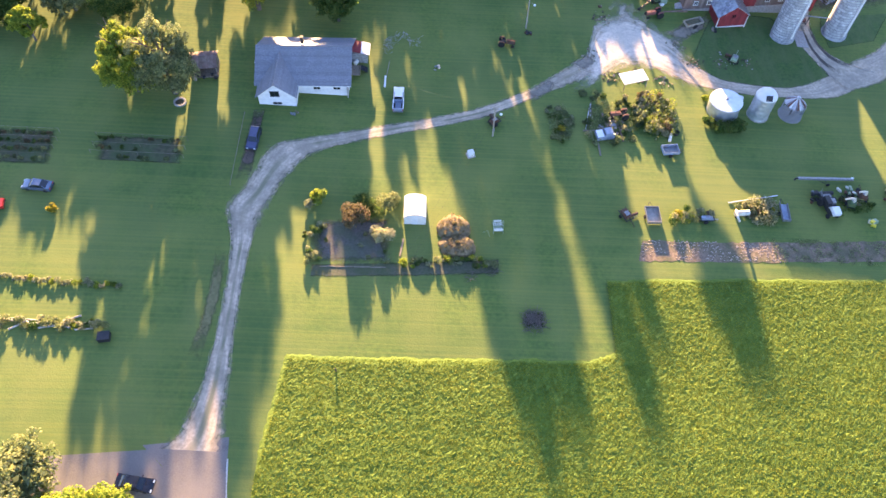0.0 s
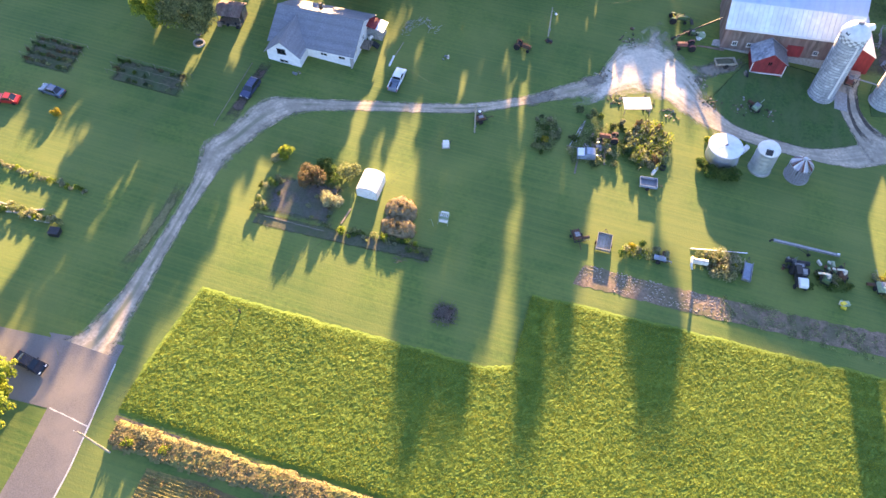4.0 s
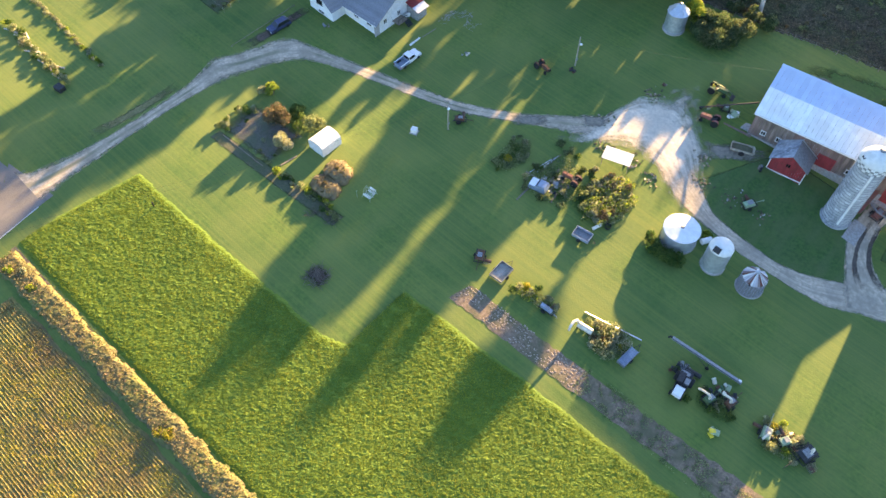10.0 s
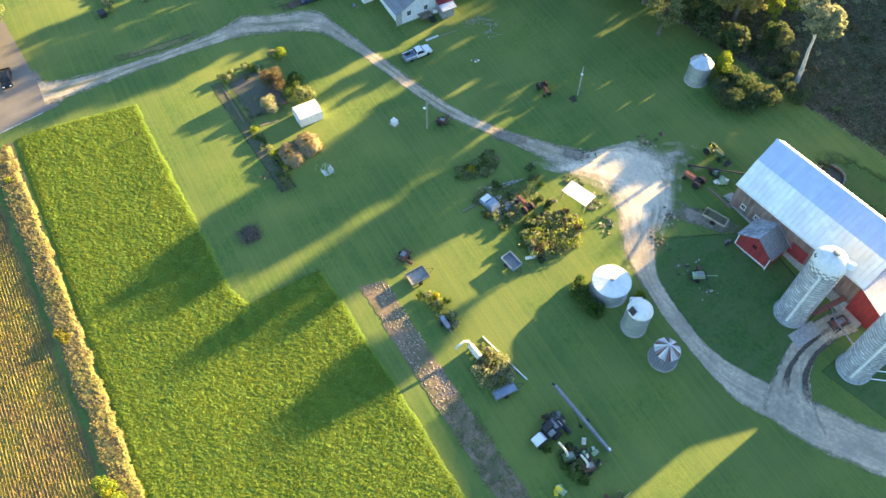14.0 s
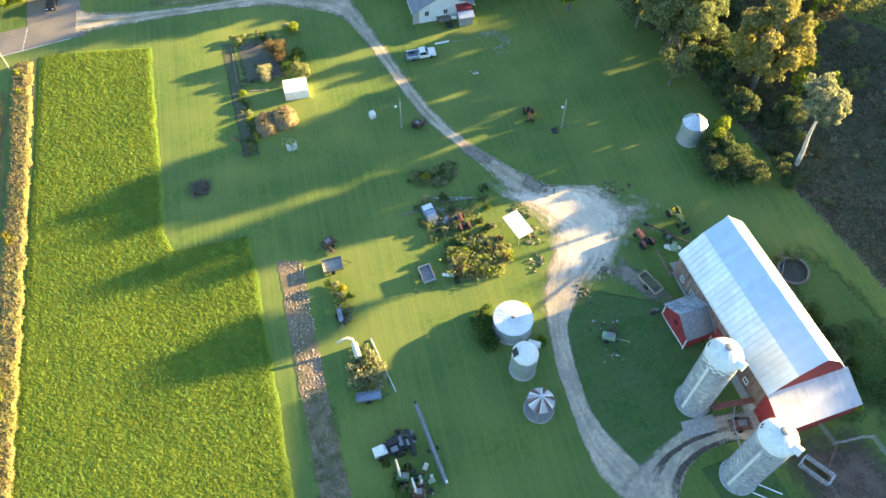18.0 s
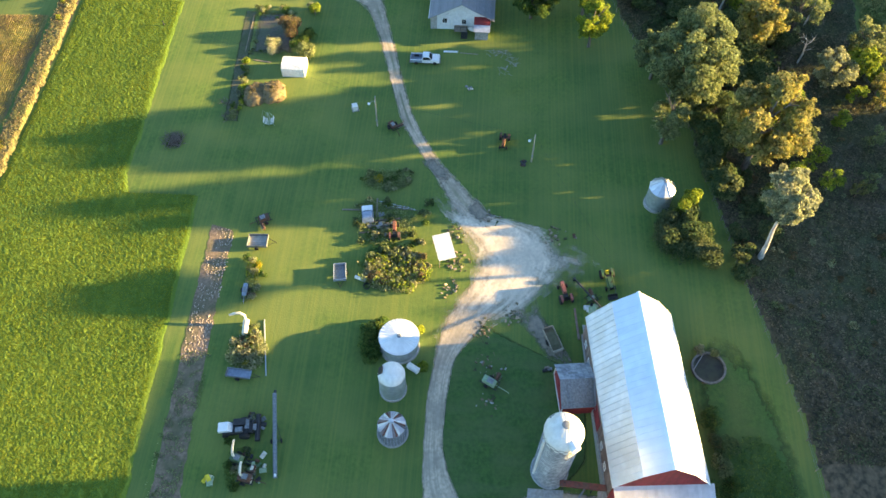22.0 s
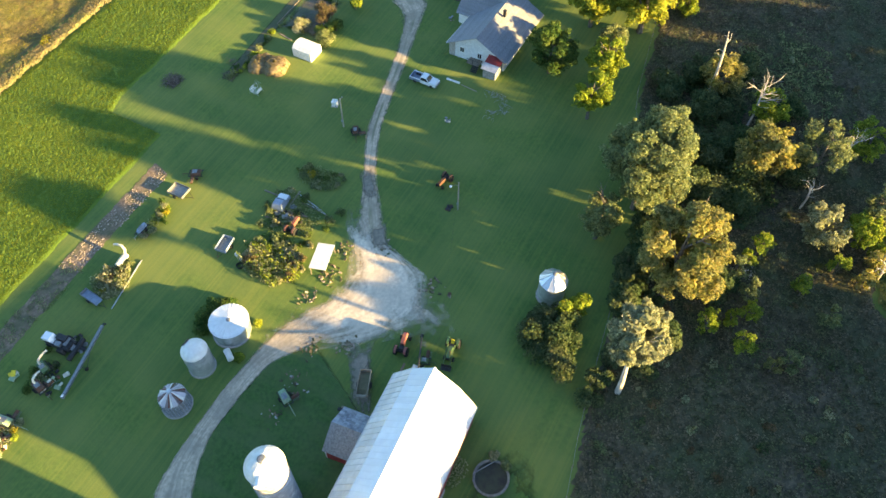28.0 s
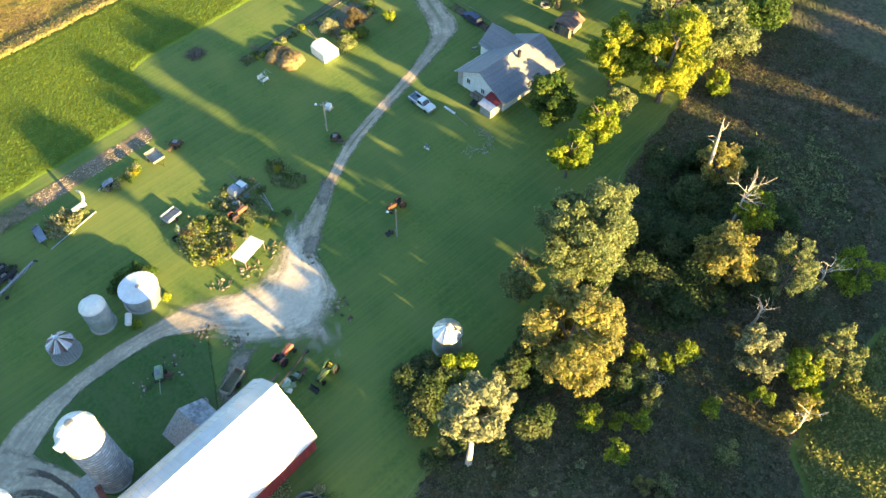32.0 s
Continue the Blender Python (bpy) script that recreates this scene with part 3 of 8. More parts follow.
def limbs(form, top, spread, seed, trunk_r, n=7, base=0.3, lean=(0, 0)):
    rng = random.Random(seed)
    tx, ty = lean
    trunk = [(tx * k + rng.uniform(-0.1, 0.1), ty * k + rng.uniform(-0.1, 0.1), top * 0.8 * k) for k in (0, 0.25, 0.5, 0.75, 1)]
    trunk[0] = (0, 0, -0.2)
    form.tube(trunk, [trunk_r * k for k in (1.25, 0.9, 0.7, 0.5, 0.2)], 9)
    for i in range(n):
        k = rng.uniform(base, 0.85)
        a = 2 * math.pi * (i + rng.random() * 0.6) / n
        p0 = Vector((tx * k, ty * k, top * 0.8 * k))
        r = spread * rng.uniform(0.55, 0.9)
        p1 = p0 + Vector((math.cos(a) * r * 0.5, math.sin(a) * r * 0.5, top * 0.16))
        p2 = p0 + Vector((math.cos(a) * r, math.sin(a) * r, top * rng.uniform(0.14, 0.32)))
        form.tube([p0, p1, p2], [trunk_r * 0.42, trunk_r * 0.28, trunk_r * 0.08], 6)
        for s in (-1, 1):
            q = p1 + Vector((math.cos(a + s * 0.9) * r * 0.45, math.sin(a + s * 0.9) * r * 0.45, top * 0.1))
            form.tube([p1, q], [trunk_r * 0.2, trunk_r * 0.05], 5)
    return form


def tree(x, y, height, rx, ry, leaves, label, seed, count=7000, size=0.27, trunk_r=None, clump=None, n=16, low=0.3, bark=None, lean=(0, 0), name="tree", droop=0.0, turn=0):
    t = thing(name, label, name.replace("_", " "), on(x, y, turn), group="trees" if name == "tree" else "")
    r = trunk_r or height * 0.026
    part("trunk", limbs(F(), height, min(rx, ry), seed, r, base=low + 0.05, lean=lean), bark or M_BARK, t, smooth=True)
    cz = height * (1 + low) / 2
    bl = [(bx + lean[0] * bz / height, by + lean[1] * bz / height, bz, br) for bx, by, bz, br in clumps(rx, ry, height * (1 - low) / 2 * 0.85, cz, n, clump or max(rx, ry) * 0.42, seed)]
    rng = random.Random(seed + 5)
    fine = []
    for bx, by, bz, br in bl:
        fine.append((bx, by, bz, br * 0.72))
        for i in range(6):
            d = Vector((rng.gauss(0, 1), rng.gauss(0, 1), rng.gauss(0, 0.8))).normalized() * br * rng.uniform(0.6, 1.0)
            fine.append((bx + d.x, by + d.y, bz + d.z, br * rng.uniform(0.22, 0.48)))
    part("crown", leaf_mesh("crown", fine, count, size, leaves, seed, droop), leaves, t)
    if count > 8000:
        core = [(bx * 0.8, by * 0.8, bz * 0.85 + cz * 0.15, br * 0.9) for bx, by, bz, br in bl]
        part("inner_foliage", leaf_mesh("inner_foliage", core, count // 4, size * 2.0, leaves, seed + 9, droop), leaves, t)
    return t


def shrub(x, y, height, r, leaves, label, seed, count=900, size=0.16, name="shrub", ry=None, turn=0):
    t = thing(name, label, name.replace("_", " "), on(x, y, turn))
    rng = random.Random(seed)
    for i in range(3 if r > 1.2 else 1):
        a = rng.uniform(0, 6.28)
        part("stem", F().tube([(0, 0, -0.05), (math.cos(a) * r * 0.2, math.sin(a) * r * 0.2, height * 0.45), (math.cos(a) * r * 0.4, math.sin(a) * r * 0.4, height * 0.8)], [0.05, 0.035, 0.012], 5), M_BARK, t)
    bl = clumps(r * 0.7, (ry or r) * 0.7, height * 0.36, height * 0.5, 9, min(r * 0.45, height * 0.4), seed)
    part("leaves", leaf_mesh("leaves", bl, count, size, leaves, seed), leaves, t)
    return t


def leaf_sheet(name, count, box, inside, lift, size, material, label, category, seed, tilt=0.5):
    """Loose leaves and stems strewn over low growth as one mesh: lift(x, y, r) is a leaf's height over the ground."""
    rng = random.Random(seed)
    x0, x1, y0, y1 = box
    v = []
    for i in range(count):
        x, y = rng.uniform(x0, x1), rng.uniform(y0, y1)
        if inside(x, y) < 0.5:
            continue
        c = Vector((x, y, gz(x, y) + lift(x, y, rng.random())))
        a, s = rng.uniform(0, 6.28), size * rng.uniform(0.6, 1.4)
        u = Vector((math.cos(a), math.sin(a), rng.uniform(-tilt, tilt))) * s
        w = Vector((-math.sin(a), math.cos(a), rng.uniform(-tilt, tilt))) * s * 0.62
        v += [c - u, c - w, c + u, c + w]
    me = bpy.data.meshes.new(name)
    me.from_pydata(v, [], [(i, i + 1, i + 2, i + 3) for i in range(0, len(v), 4)])
    me.materials.append(material)
    return tagged(new(name, me), label, category, "", "stuff")


# ---- ground, road, drive, fields ----
def ground():
    ax = np.unique(np.r_[np.linspace(-1600, -140, 9), np.arange(-130, 141, 3.0), np.linspace(150, 1600, 9)])
    ay = np.unique(np.r_[np.linspace(-1600, -60, 9), np.arange(-50, 231, 3.0), np.linspace(240, 1600, 9)])
    v = [(x, y, gz(x, y)) for x in ax for y in ay]
    n = len(ay)
    f = [(i * n + j, (i + 1) * n + j, (i + 1) * n + j + 1, i * n + j + 1) for i in range(len(ax) - 1) for j in range(n - 1)]
    me = bpy.data.meshes.new("ground")
    me.from_pydata(v, [], f)
    me.materials.append(M_LAWN)
    me.polygons.foreach_set("use_smooth", [True] * len(me.polygons))
    tagged(new("ground", me), "mown green lawn on a gentle slope", "lawn", kind="structure")


ground()
FENCE = ((-140, 126), (-51, 135), (-25, 140), (-1, 150), (15, 152), (37, 155.7), (55, 160), (120, 168))


def fence_y(x):
    return float(np.interp(x, [p[0] for p in FENCE], [p[1] for p in FENCE]))


def fbm(x, y, s, o=3):
    return noise.fractal((x * s, y * s, 0.3), 1.0, 2.0, o)


# paved road with the drive's flared mouth
sheet("road", [(-31.0, -60), (-31.0, 0), (-31.2, 21), (-31.9, 28), (-32.8, 35.6), (-33.0, 38.5)], [(-38.2, -60), (-38.0, 0), (-37.8, 20), (-38.2, 28), (-40.5, 34), (-44, 37.0)], 50, 6, 0.035, M_ROAD, "worn sunlit asphalt road with a pale edge", "road", soft=False)
sheet("road_apron", [(-38.0, 27), (-38.2, 29), (-39.8, 33.2), (-43.2, 36.4)], [(-130, 21), (-130, 23), (-130, 26), (-130, 28.5)], 12, 40, 0.030, M_ROAD, "grey shaded asphalt side road", "road", soft=False)
sheet("road_edge", [(-30.85, -60), (-30.9, 0), (-31.05, 21), (-31.75, 28), (-32.65, 35.6)], [(-31.05, -60), (-31.1, 0), (-31.25, 21), (-31.95, 28), (-32.85, 35.6)], 60, 1, 0.042, M_LINE, "pale crumbling road edge line", "road marking", jag=0.05, soft=False)
sheet("road_joint", [(-37.9, 27.0), (-34, 26.6), (-31.6, 26.3)], [(-37.9, 27.2), (-34, 26.75), (-31.6, 26.45)], 14, 1, 0.044, M_LINE, "pale joint across the road", "road marking", jag=0.05, soft=False)

DRIVE_L = [(-43, 36.6), (-40.6, 38.5), (-38.8, 45), (-37.9, 53), (-37.9, 64.5), (-38.6, 70.8), (-41.2, 77.4), (-38.5, 80.8), (-36.2, 89), (-34.4, 91.6), (-30.7, 92.2), (-23, 94.4), (-15.3, 96.7), (-7.2, 98.8), (2, 101.7), (10.6, 106.3), (18.5, 113.0), (25.0, 119.0), (31.0, 123.0)]
DRIVE_R = [(-32.6, 36.4), (-33.0, 40), (-33.6, 46), (-34.3, 53), (-34.6, 64.7), (-34.0, 70), (-33.0, 74.6), (-31.6, 79.5), (-29.6, 84.2), (-26.5, 88), (-22.8, 90.4), (-15.1, 93.1), (-9, 95), (-5.2, 95.9), (4, 98.9), (13.5, 104.5), (22.8, 109.3), (29.0, 113.5), (35.0, 117.0)]
sheet("driveway", DRIVE_L, DRIVE_R, 150, 8, 0.045, M_GRAVEL, "pale gravel farm drive with worn tracks", "driveway")
sheet("gravel_scatter", [(22.6, 116.0), (24.6, 124.0), (27.6, 133.6), (33.6, 135.4)], [(33.0, 116.0), (36.2, 121.0), (38.6, 126.0), (38.8, 131.0)], 40, 12, 0.047, M_SCATTER, "loose gravel thinning out over worn grass", "gravel", jag=0.3)
# These grass sheets carry part of the barn's and wood's shade in their colour.
sheet("lush_grass", [(42.6, 115.6), (48.4, 110.9), (54.5, 110.2), (60.9, 109.9), (66.0, 111.2), (72.0, 114.6)], [(49.0, 127.4), (53.0, 131.0), (58.0, 131.0), (63.0, 131.0), (66.5, 128.0), (68.6, 121.0)], 40, 10, 0.028, M_LUSH_SHADE, "lush uncut grass inside the track loop, darkened for shade", "grass")
sheet("lush_grass", [(42.0, 150.4), (47.0, 146.4), (53.0, 145.0), (60.0, 146.0), (68.0, 147.0), (74.0, 148.0)], [(42.2, 150.9), (47.0, 154.0), (54.0, 157.6), (61.0, 159.6), (68.0, 160.6), (76.0, 161.6)], 30, 10, 0.026, M_RANK_SHADE, "rank grass behind the barn, darkened for the wood's shade", "grass")
sheet("lush_grass", [(73.6, 122.6), (73.0, 128.0), (74.0, 132.0)], [(84.0, 125.4), (87.0, 130.0), (90.0, 134.0)], 24, 10, 0.026, M_LUSH_SHADE, "lush grass behind the second silo, darkened for shade", "grass")
sheet("gravel_yard", [(14.0, 108.2), (19.1, 109.9), (22.3, 114.5), (23.4, 120.8), (25.2, 127.6), (31.5, 131.0), (37.8, 127.4), (41.4, 122.6), (43.2, 118.0), (48.0, 113.9)],
      [(17.0, 104.0), (23.6, 107.0), (27.4, 109.8), (30.5, 110.7), (33, 111.0), (35.5, 110.7), (38.2, 109.8), (41.2, 108.4), (48.0, 106.8)], 60, 12, 0.050, M_YARD, "bright gravel yard between the sheds and bins", "yard")
sheet("farm_track", [(34.1, 122.0), (38.7, 119.3), (43.6, 116.0), (48.7, 111.8), (54.5, 111.1), (60.9, 110.8), (65.6, 112.1), (71.0, 115.3), (76.6, 119.4), (83.5, 123.3), (89.5, 130.1), (94.5, 140.0)],
      [(32.9, 115.1), (36.9, 112.5), (42.4, 109.1), (48.6, 108.1), (56.5, 107.5), (64.8, 107.8), (71.5, 108.3), (76.4, 111.1), (82.4, 113.1), (90.5, 118.7), (98.5, 127.9), (104.5, 140.0)], 90, 6, 0.045, M_TRACK, "pale gravel track past the grain bins", "track")
sheet("barn_approach", [(36.8, 123.4), (41.2, 125.2), (44.9, 127.6), (48.8, 130.0), (51, 131.5)], [(39.2, 117.0), (41.8, 119.6), (44.5, 121.9), (47.9, 124.3), (50, 126.6)], 30, 6, 0.040, M_DAMP, "grey rutted earth before the red shed", "track")
sheet("silo_loop", [(73.0, 110.5), (70.6, 114.8), (69.0, 119.0), (67.3, 123.0), (66.8, 128.0), (67.2, 132.6)], [(82.0, 117.0), (76.6, 119.0), (73.4, 121.4), (72.0, 124.4), (71.6, 128.4), (72.4, 132.4)], 40, 6, 0.055, M_TRACK, "pale gravel track curving between the silos", "track")
sheet("wheel_rut", [(75.4, 114.6), (72.3, 116.0), (70.6, 118.6), (69.5, 122.0), (68.9, 126.0), (68.9, 131.0)], [(76.4, 115.8), (73.3, 117.2), (71.5, 119.6), (70.4, 122.6), (69.9, 126.2), (70.0, 131.0)], 40, 3, 0.062, M_MUD, "dark muddy wheel rut in the gravel track", "rut")
sheet("wheel_rut", [(78.4, 117.0), (74.6, 117.8), (72.4, 120.0), (71.0, 123.6), (70.4, 127.0), (70.4, 131.0)], [(79.2, 118.2), (75.4, 119.2), (73.2, 121.2), (71.8, 124.4), (71.5, 127.4), (71.6, 131.0)], 40, 3, 0.062, M_MUD, "dark muddy wheel rut in the gravel track", "rut")
sheet("worn_patch", [(8.8, 104.2), (12.0, 107.0), (15.4, 110.0)], [(11.6, 102.4), (14.8, 105.0), (18.0, 107.6)], 14, 8, 0.060, M_DAMP, "dark damp patch in the drive", "patch")
sheet("worn_patch", [(18.6, 113.4), (21.0, 115.2), (23.2, 117.2)], [(20.6, 110.8), (23.2, 112.2), (25.8, 114.0)], 14, 8, 0.064, M_DAMP, "dark damp patch at the yard's edge", "patch")
sheet("paddock", [(68.0, 132.5), (74, 131.4), (82, 132), (94, 136)], [(70.5, 146), (76, 149), (84, 152), (96, 156)], 20, 12, 0.030, M_RUT, "trodden dark earth of the cattle yard", "yard")
sheet("car_path", [(-39.6, 80), (-39.2, 92), (-38.6, 100)], [(-36.4, 82), (-36.2, 92), (-36.2, 100)], 20, 4, 0.030, M_RUT, "worn earth parking strip beside the house", "path")
sheet("weedy_verge", [(-41.5, 47), (-40.2, 58), (-40.4, 70)], [(-38.8, 47), (-37.6, 58), (-37.8, 70)], 24, 4, 0.026, feather(mat("worn_verge", (0.20, 0.18, 0.085), (0.13, 0.13, 0.05), 2.0, 0.95, bump=0.6), 0.5, 0.8, True), "dry worn grass along the drive", "verge")


# fields
def edge_in(d, soft=0.8):
    return max(0.0, d / soft)


def in_crop(x, y):
    near = 51.2 + 0.022 * (x + 26) + 0.3 * fbm(x, 3, 0.25)
    k = min(y - 29.2, x + 27.5 + (50 - y) * 0.13)
    if x < 21.3:
        k = min(k, near - y if not (17.0 < x) else near - y + (x - 17.0) * 0.28)
    else:
        k = min(k, 66.1 + 0.046 * (x - 22) + 0.3 * fbm(x, 9, 0.25) - y)
    return edge_in(k, 1.5)


def crop_h(x, y, r):
    return max(0.05, 0.21 + 0.05 * fbm(x, y, 1.7) + 0.07 * (r - 0.5) + 0.05 * fbm(x, y, 0.12))


carpet("crop_field", -29, 92, 28.6, 70, 0.3, 0.3, crop_h, in_crop, M_CROP, "bright green low clover crop, unmown", "crop field", 3)
leaf_sheet("clover_leaves", 190000, (-29, 92, 28.6, 70), in_crop, lambda x, y, r: 0.20 + 0.05 * fbm(x, y, 0.12) + 0.055 * fbm(x, y, 1.7) + 0.13 * r * (0.45 + 0.55 * math.cos(2 * math.pi * y / 0.85) ** 2), 0.11, L_CROP, "bright green clover leaves of the crop", "crop leaves", 33, 0.3)


def in_bean(x, y):
    return edge_in(min(24.6 + 0.02 * x + 0.4 * fbm(x, 5, 0.2) - y, x + 22), 0.8)


def bean_h(x, y, r):
    row = 0.5 + 0.5 * math.cos(2 * math.pi * y / 0.45)
    return max(0.02, (0.16 + 0.20 * row) * (0.75 + 0.35 * fbm(x, y, 0.35)) + 0.06 * (r - 0.5))


carpet("bean_field", -24, 74, -12, 26, 0.45, 0.15, bean_h, in_bean, M_BEAN, "yellowing bean crop in close rows", "bean field", 4)
leaf_sheet("bean_leaves", 90000, (-24, 74, -8, 26), lambda x, y: in_bean(x, y) * (0.3 + 0.7 * math.cos(math.pi * y / 0.45) ** 2 + 0.4 * fbm(x, y, 0.15)), lambda x, y, r: 0.2 + 0.22 * r, 0.10, L_BEAN, "yellow and brown leaves of the bean rows", "crop leaves", 37, 0.5)


def in_strip(x, y):
    mid = 26.9 + 0.018 * (x + 20)
    return edge_in(min(2.1 + 0.6 * fbm(x, y, 0.4) - abs(y - mid), x + 28.5), 0.9)


carpet("weed_strip", -30, 100, 23.5, 31, 0.3, 0.3, lambda x, y, r: 0.55 + 0.25 * abs(fbm(x, y, 0.7)) + 0.1 * r, in_strip, M_TALL, "tall dry grass strip between the fields", "tall grass", 5)
leaf_sheet("dry_grass_blades", 30000, (-30, 100, 23.5, 31), in_strip, lambda x, y, r: 0.5 + 0.6 * r * r, 0.12, L_STRAW, "dry tan grass and stalks on the field strip", "dry grass", 36, 1.1)
sheet("mown_track", [(-29, 29.0), (0, 28.9), (30, 29.2), (60, 29.9), (100, 31)], [(-29, 28.2), (0, 28.0), (30, 28.4), (60, 29.0), (100, 30)], 60, 2, 0.03, M_TILL, "bare track beside the weed strip", "path")


def meadow_y(x):
    return float(np.interp(x, (-60, -29, -7, -1.5, 3, 15, 60), (184, 184.6, 185.6, 186.5, 190, 201, 232)))


def in_wood(x, y):
    return edge_in(min(y - fence_y(x) - 0.5 * fbm(x, y, 0.3), 216 - y, meadow_y(x) + 3 * fbm(x, y, 0.08) - y), 1.2)


carpet("weedy_ground", -112, 108, 124, 214, 0.5, 0.5, lambda x, y, r: max(0.05, 0.2 + 0.10 * fbm(x, y, 0.35) + 0.10 * (r - 0.5)), in_wood, M_WEED, "brown autumn weeds and rough grass", "weeds", 6)
leaf_sheet("weed_leaves", 240000, (-80, 62, 130, 200), in_wood, lambda x, y, r: 0.12 + 0.5 * r * r + 0.3 * max(0.0, fbm(x, y, 0.3)), 0.17, L_ROUGH, "leafy brown and green autumn weeds", "weeds", 34)


def in_thicket(x, y):
    u, w = 0.94 * (x + 20.5) + 0.34 * (y - 155), -0.34 * (x + 20.5) + 0.94 * (y - 155)
    return in_wood(x, y) * edge_in(1.0 + 0.7 * fbm(x, y, 0.25) - math.hypot(u / 17.5, w / 8.5), 0.2)


def in_green_weeds(x, y):
    return in_wood(x, y) * edge_in(0.9 + 1.2 * fbm(x, y, 0.4) - math.hypot((x + 43) / 9.0, (y - 162) / 8.0), 0.2)


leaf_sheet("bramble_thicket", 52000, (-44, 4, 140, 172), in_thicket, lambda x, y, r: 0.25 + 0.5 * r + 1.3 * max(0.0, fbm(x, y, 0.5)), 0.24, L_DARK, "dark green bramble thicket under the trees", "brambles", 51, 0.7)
leaf_sheet("green_weeds", 14000, (-58, -28, 148, 176), in_green_weeds, lambda x, y, r: 0.25 + 0.5 * r + 0.5 * max(0.0, fbm(x, y, 0.5)), 0.20, L_OLIVE, "olive green weeds among brown ones", "weeds", 52, 0.7)
in_meadow = lambda x, y: edge_in(y - meadow_y(x) - 3 * fbm(x, y, 0.08), 1.0)  # noqa: E731
carpet("far_meadow", -72, 40, 180, 226, 0.7, 0.7, lambda x, y, r: max(0.05, 0.3 + 0.2 * fbm(x, y, 0.4) + 0.2 * (r - 0.5)), in_meadow, M_ROUGH, "tall yellow-green meadow grass behind the weeds", "meadow", 7)
leaf_sheet("meadow_grass", 34000, (-50, 20, 180, 206), in_meadow, lambda x, y, r: 0.35 + 0.5 * r + 0.3 * fbm(x, y, 0.3), 0.20, L_MEADOW, "yellow-green seeding meadow grass", "tall grass", 38, 1.3)

# vegetable strip with bare soil rows
sheet("garden_strip", [(27.0, 69.5), (34, 69.8), (44, 70.1), (52, 70.4), (60, 70.8), (66, 71.2), (80, 72.0)], [(28.2, 73.6), (37, 73.5), (44, 73.9), (50, 74.3), (60, 74.6), (66, 75.2), (80, 76.2)], 60, 8, 0.03, M_TILL, "dry bare soil garden strip with harvested rows", "garden bed", jag=0.2)
for k in range(6):
    f = F()
    yy = 70.2 + 0.64 * k
    for i in range(96):
        x = 28 + i * 0.25 + random.uniform(-0.2, 0.2)
        if random.random() < 0.75 and fbm(x, yy, 0.35) > -0.12:
            f.lathe([(0.15, -0.03), (0.10, 0.03 + random.random() * 0.05), (0.04, 0.08)], 6, Matrix.Translation((x, yy + 0.02 * (x - 28) + random.uniform(-0.24, 0.24), gz(x, yy) + 0.02)) @ Matrix.Diagonal((random.uniform(0.7, 1.6), random.uniform(0.6, 1.1), 1, 1)))
    solid("soil_ridge", f, M_CLOD, "crumbly pale soil row in the garden strip", "soil", kind="stuff")
leaf_sheet("strip_plants", 5200, (50, 80, 70.4, 75), lambda x, y: 1.0 if fbm(x, y, 0.8) > 0.0 else 0.0, lambda x, y, r: 0.03 + 0.14 * r, 0.10, L_OLIVE, "grey-green low plants in the garden strip", "plants", 35)
sheet("flower_garden", [(-26.6, 75.5), (-26.4, 70), (-25.6, 66.4)], [(-12.2, 77), (-12.0, 70.5), (-11.6, 67.3)], 24, 16, 0.03, feather(mat("garden_soil", (0.150, 0.132, 0.112), (0.085, 0.076, 0.064), 2.6, 0.95, bump=1.0, c3=(0.085, 0.11, 0.05), big=0.4), 0.3, 0.8, True), "dark dug soil of the flower garden", "garden bed")
sheet("flower_border", [(-25, 66.8), (-10, 67.9), (4.3, 69.2)], [(-25, 63.9), (-10, 64.8), (4.2, 65.8)], 40, 6, 0.035, feather(mat("border_soil", (0.120, 0.115, 0.075), (0.070, 0.080, 0.040), 2.6, 0.95, bump=1.0, c3=(0.06, 0.085, 0.03), big=0.5), 0.3, 0.8), "dark soil border with scattered plants", "garden bed")
for xa, ya, xb, yb in ((-81, 91.4, -69.2, 83.6), (-64.2, 90.8, -47.6, 85.0)):
    sheet("vegetable_bed", [(xa, ya), (xa + 0.8, yb)], [(xb - 0.8, ya), (xb, yb)], 12, 16, 0.03, M_BED, "dark soil vegetable bed with staked rows", "garden bed", jag=0.15, soft=False)


# ---- barn ----
def pane(name, a, b, c, d, thick, material, parent, label=""):
    return part(name, F().slab((a, b, c, d), thick), material, parent, label)


def roof_run(parent, p0, p1, q0, q1, n, material, name="roof_panel", thick=0.05, rib=0.05):
    """Separate ribbed sheets from the upper line p0-p1 to the lower line q0-q1."""
    p0, p1, q0, q1 = (Vector(v) for v in (p0, p1, q0, q1))
    nrm = (p1 - p0).cross(q0 - p0).normalized()
    nrm = nrm if nrm.z > 0 else -nrm
    for i in range(n):
        a, b, c, d = p0.lerp(p1, i / n), p0.lerp(p1, (i + 0.985) / n), q0.lerp(q1, (i + 0.985) / n), q0.lerp(q1, i / n)
        f = F().slab((a, b, c, d), thick)
        e = (b - a) * 0.09
        f.slab((a + nrm * rib, a + e + nrm * rib, d + e + nrm * rib, d + nrm * rib), rib + 0.01)
        part(name, f, material, parent)


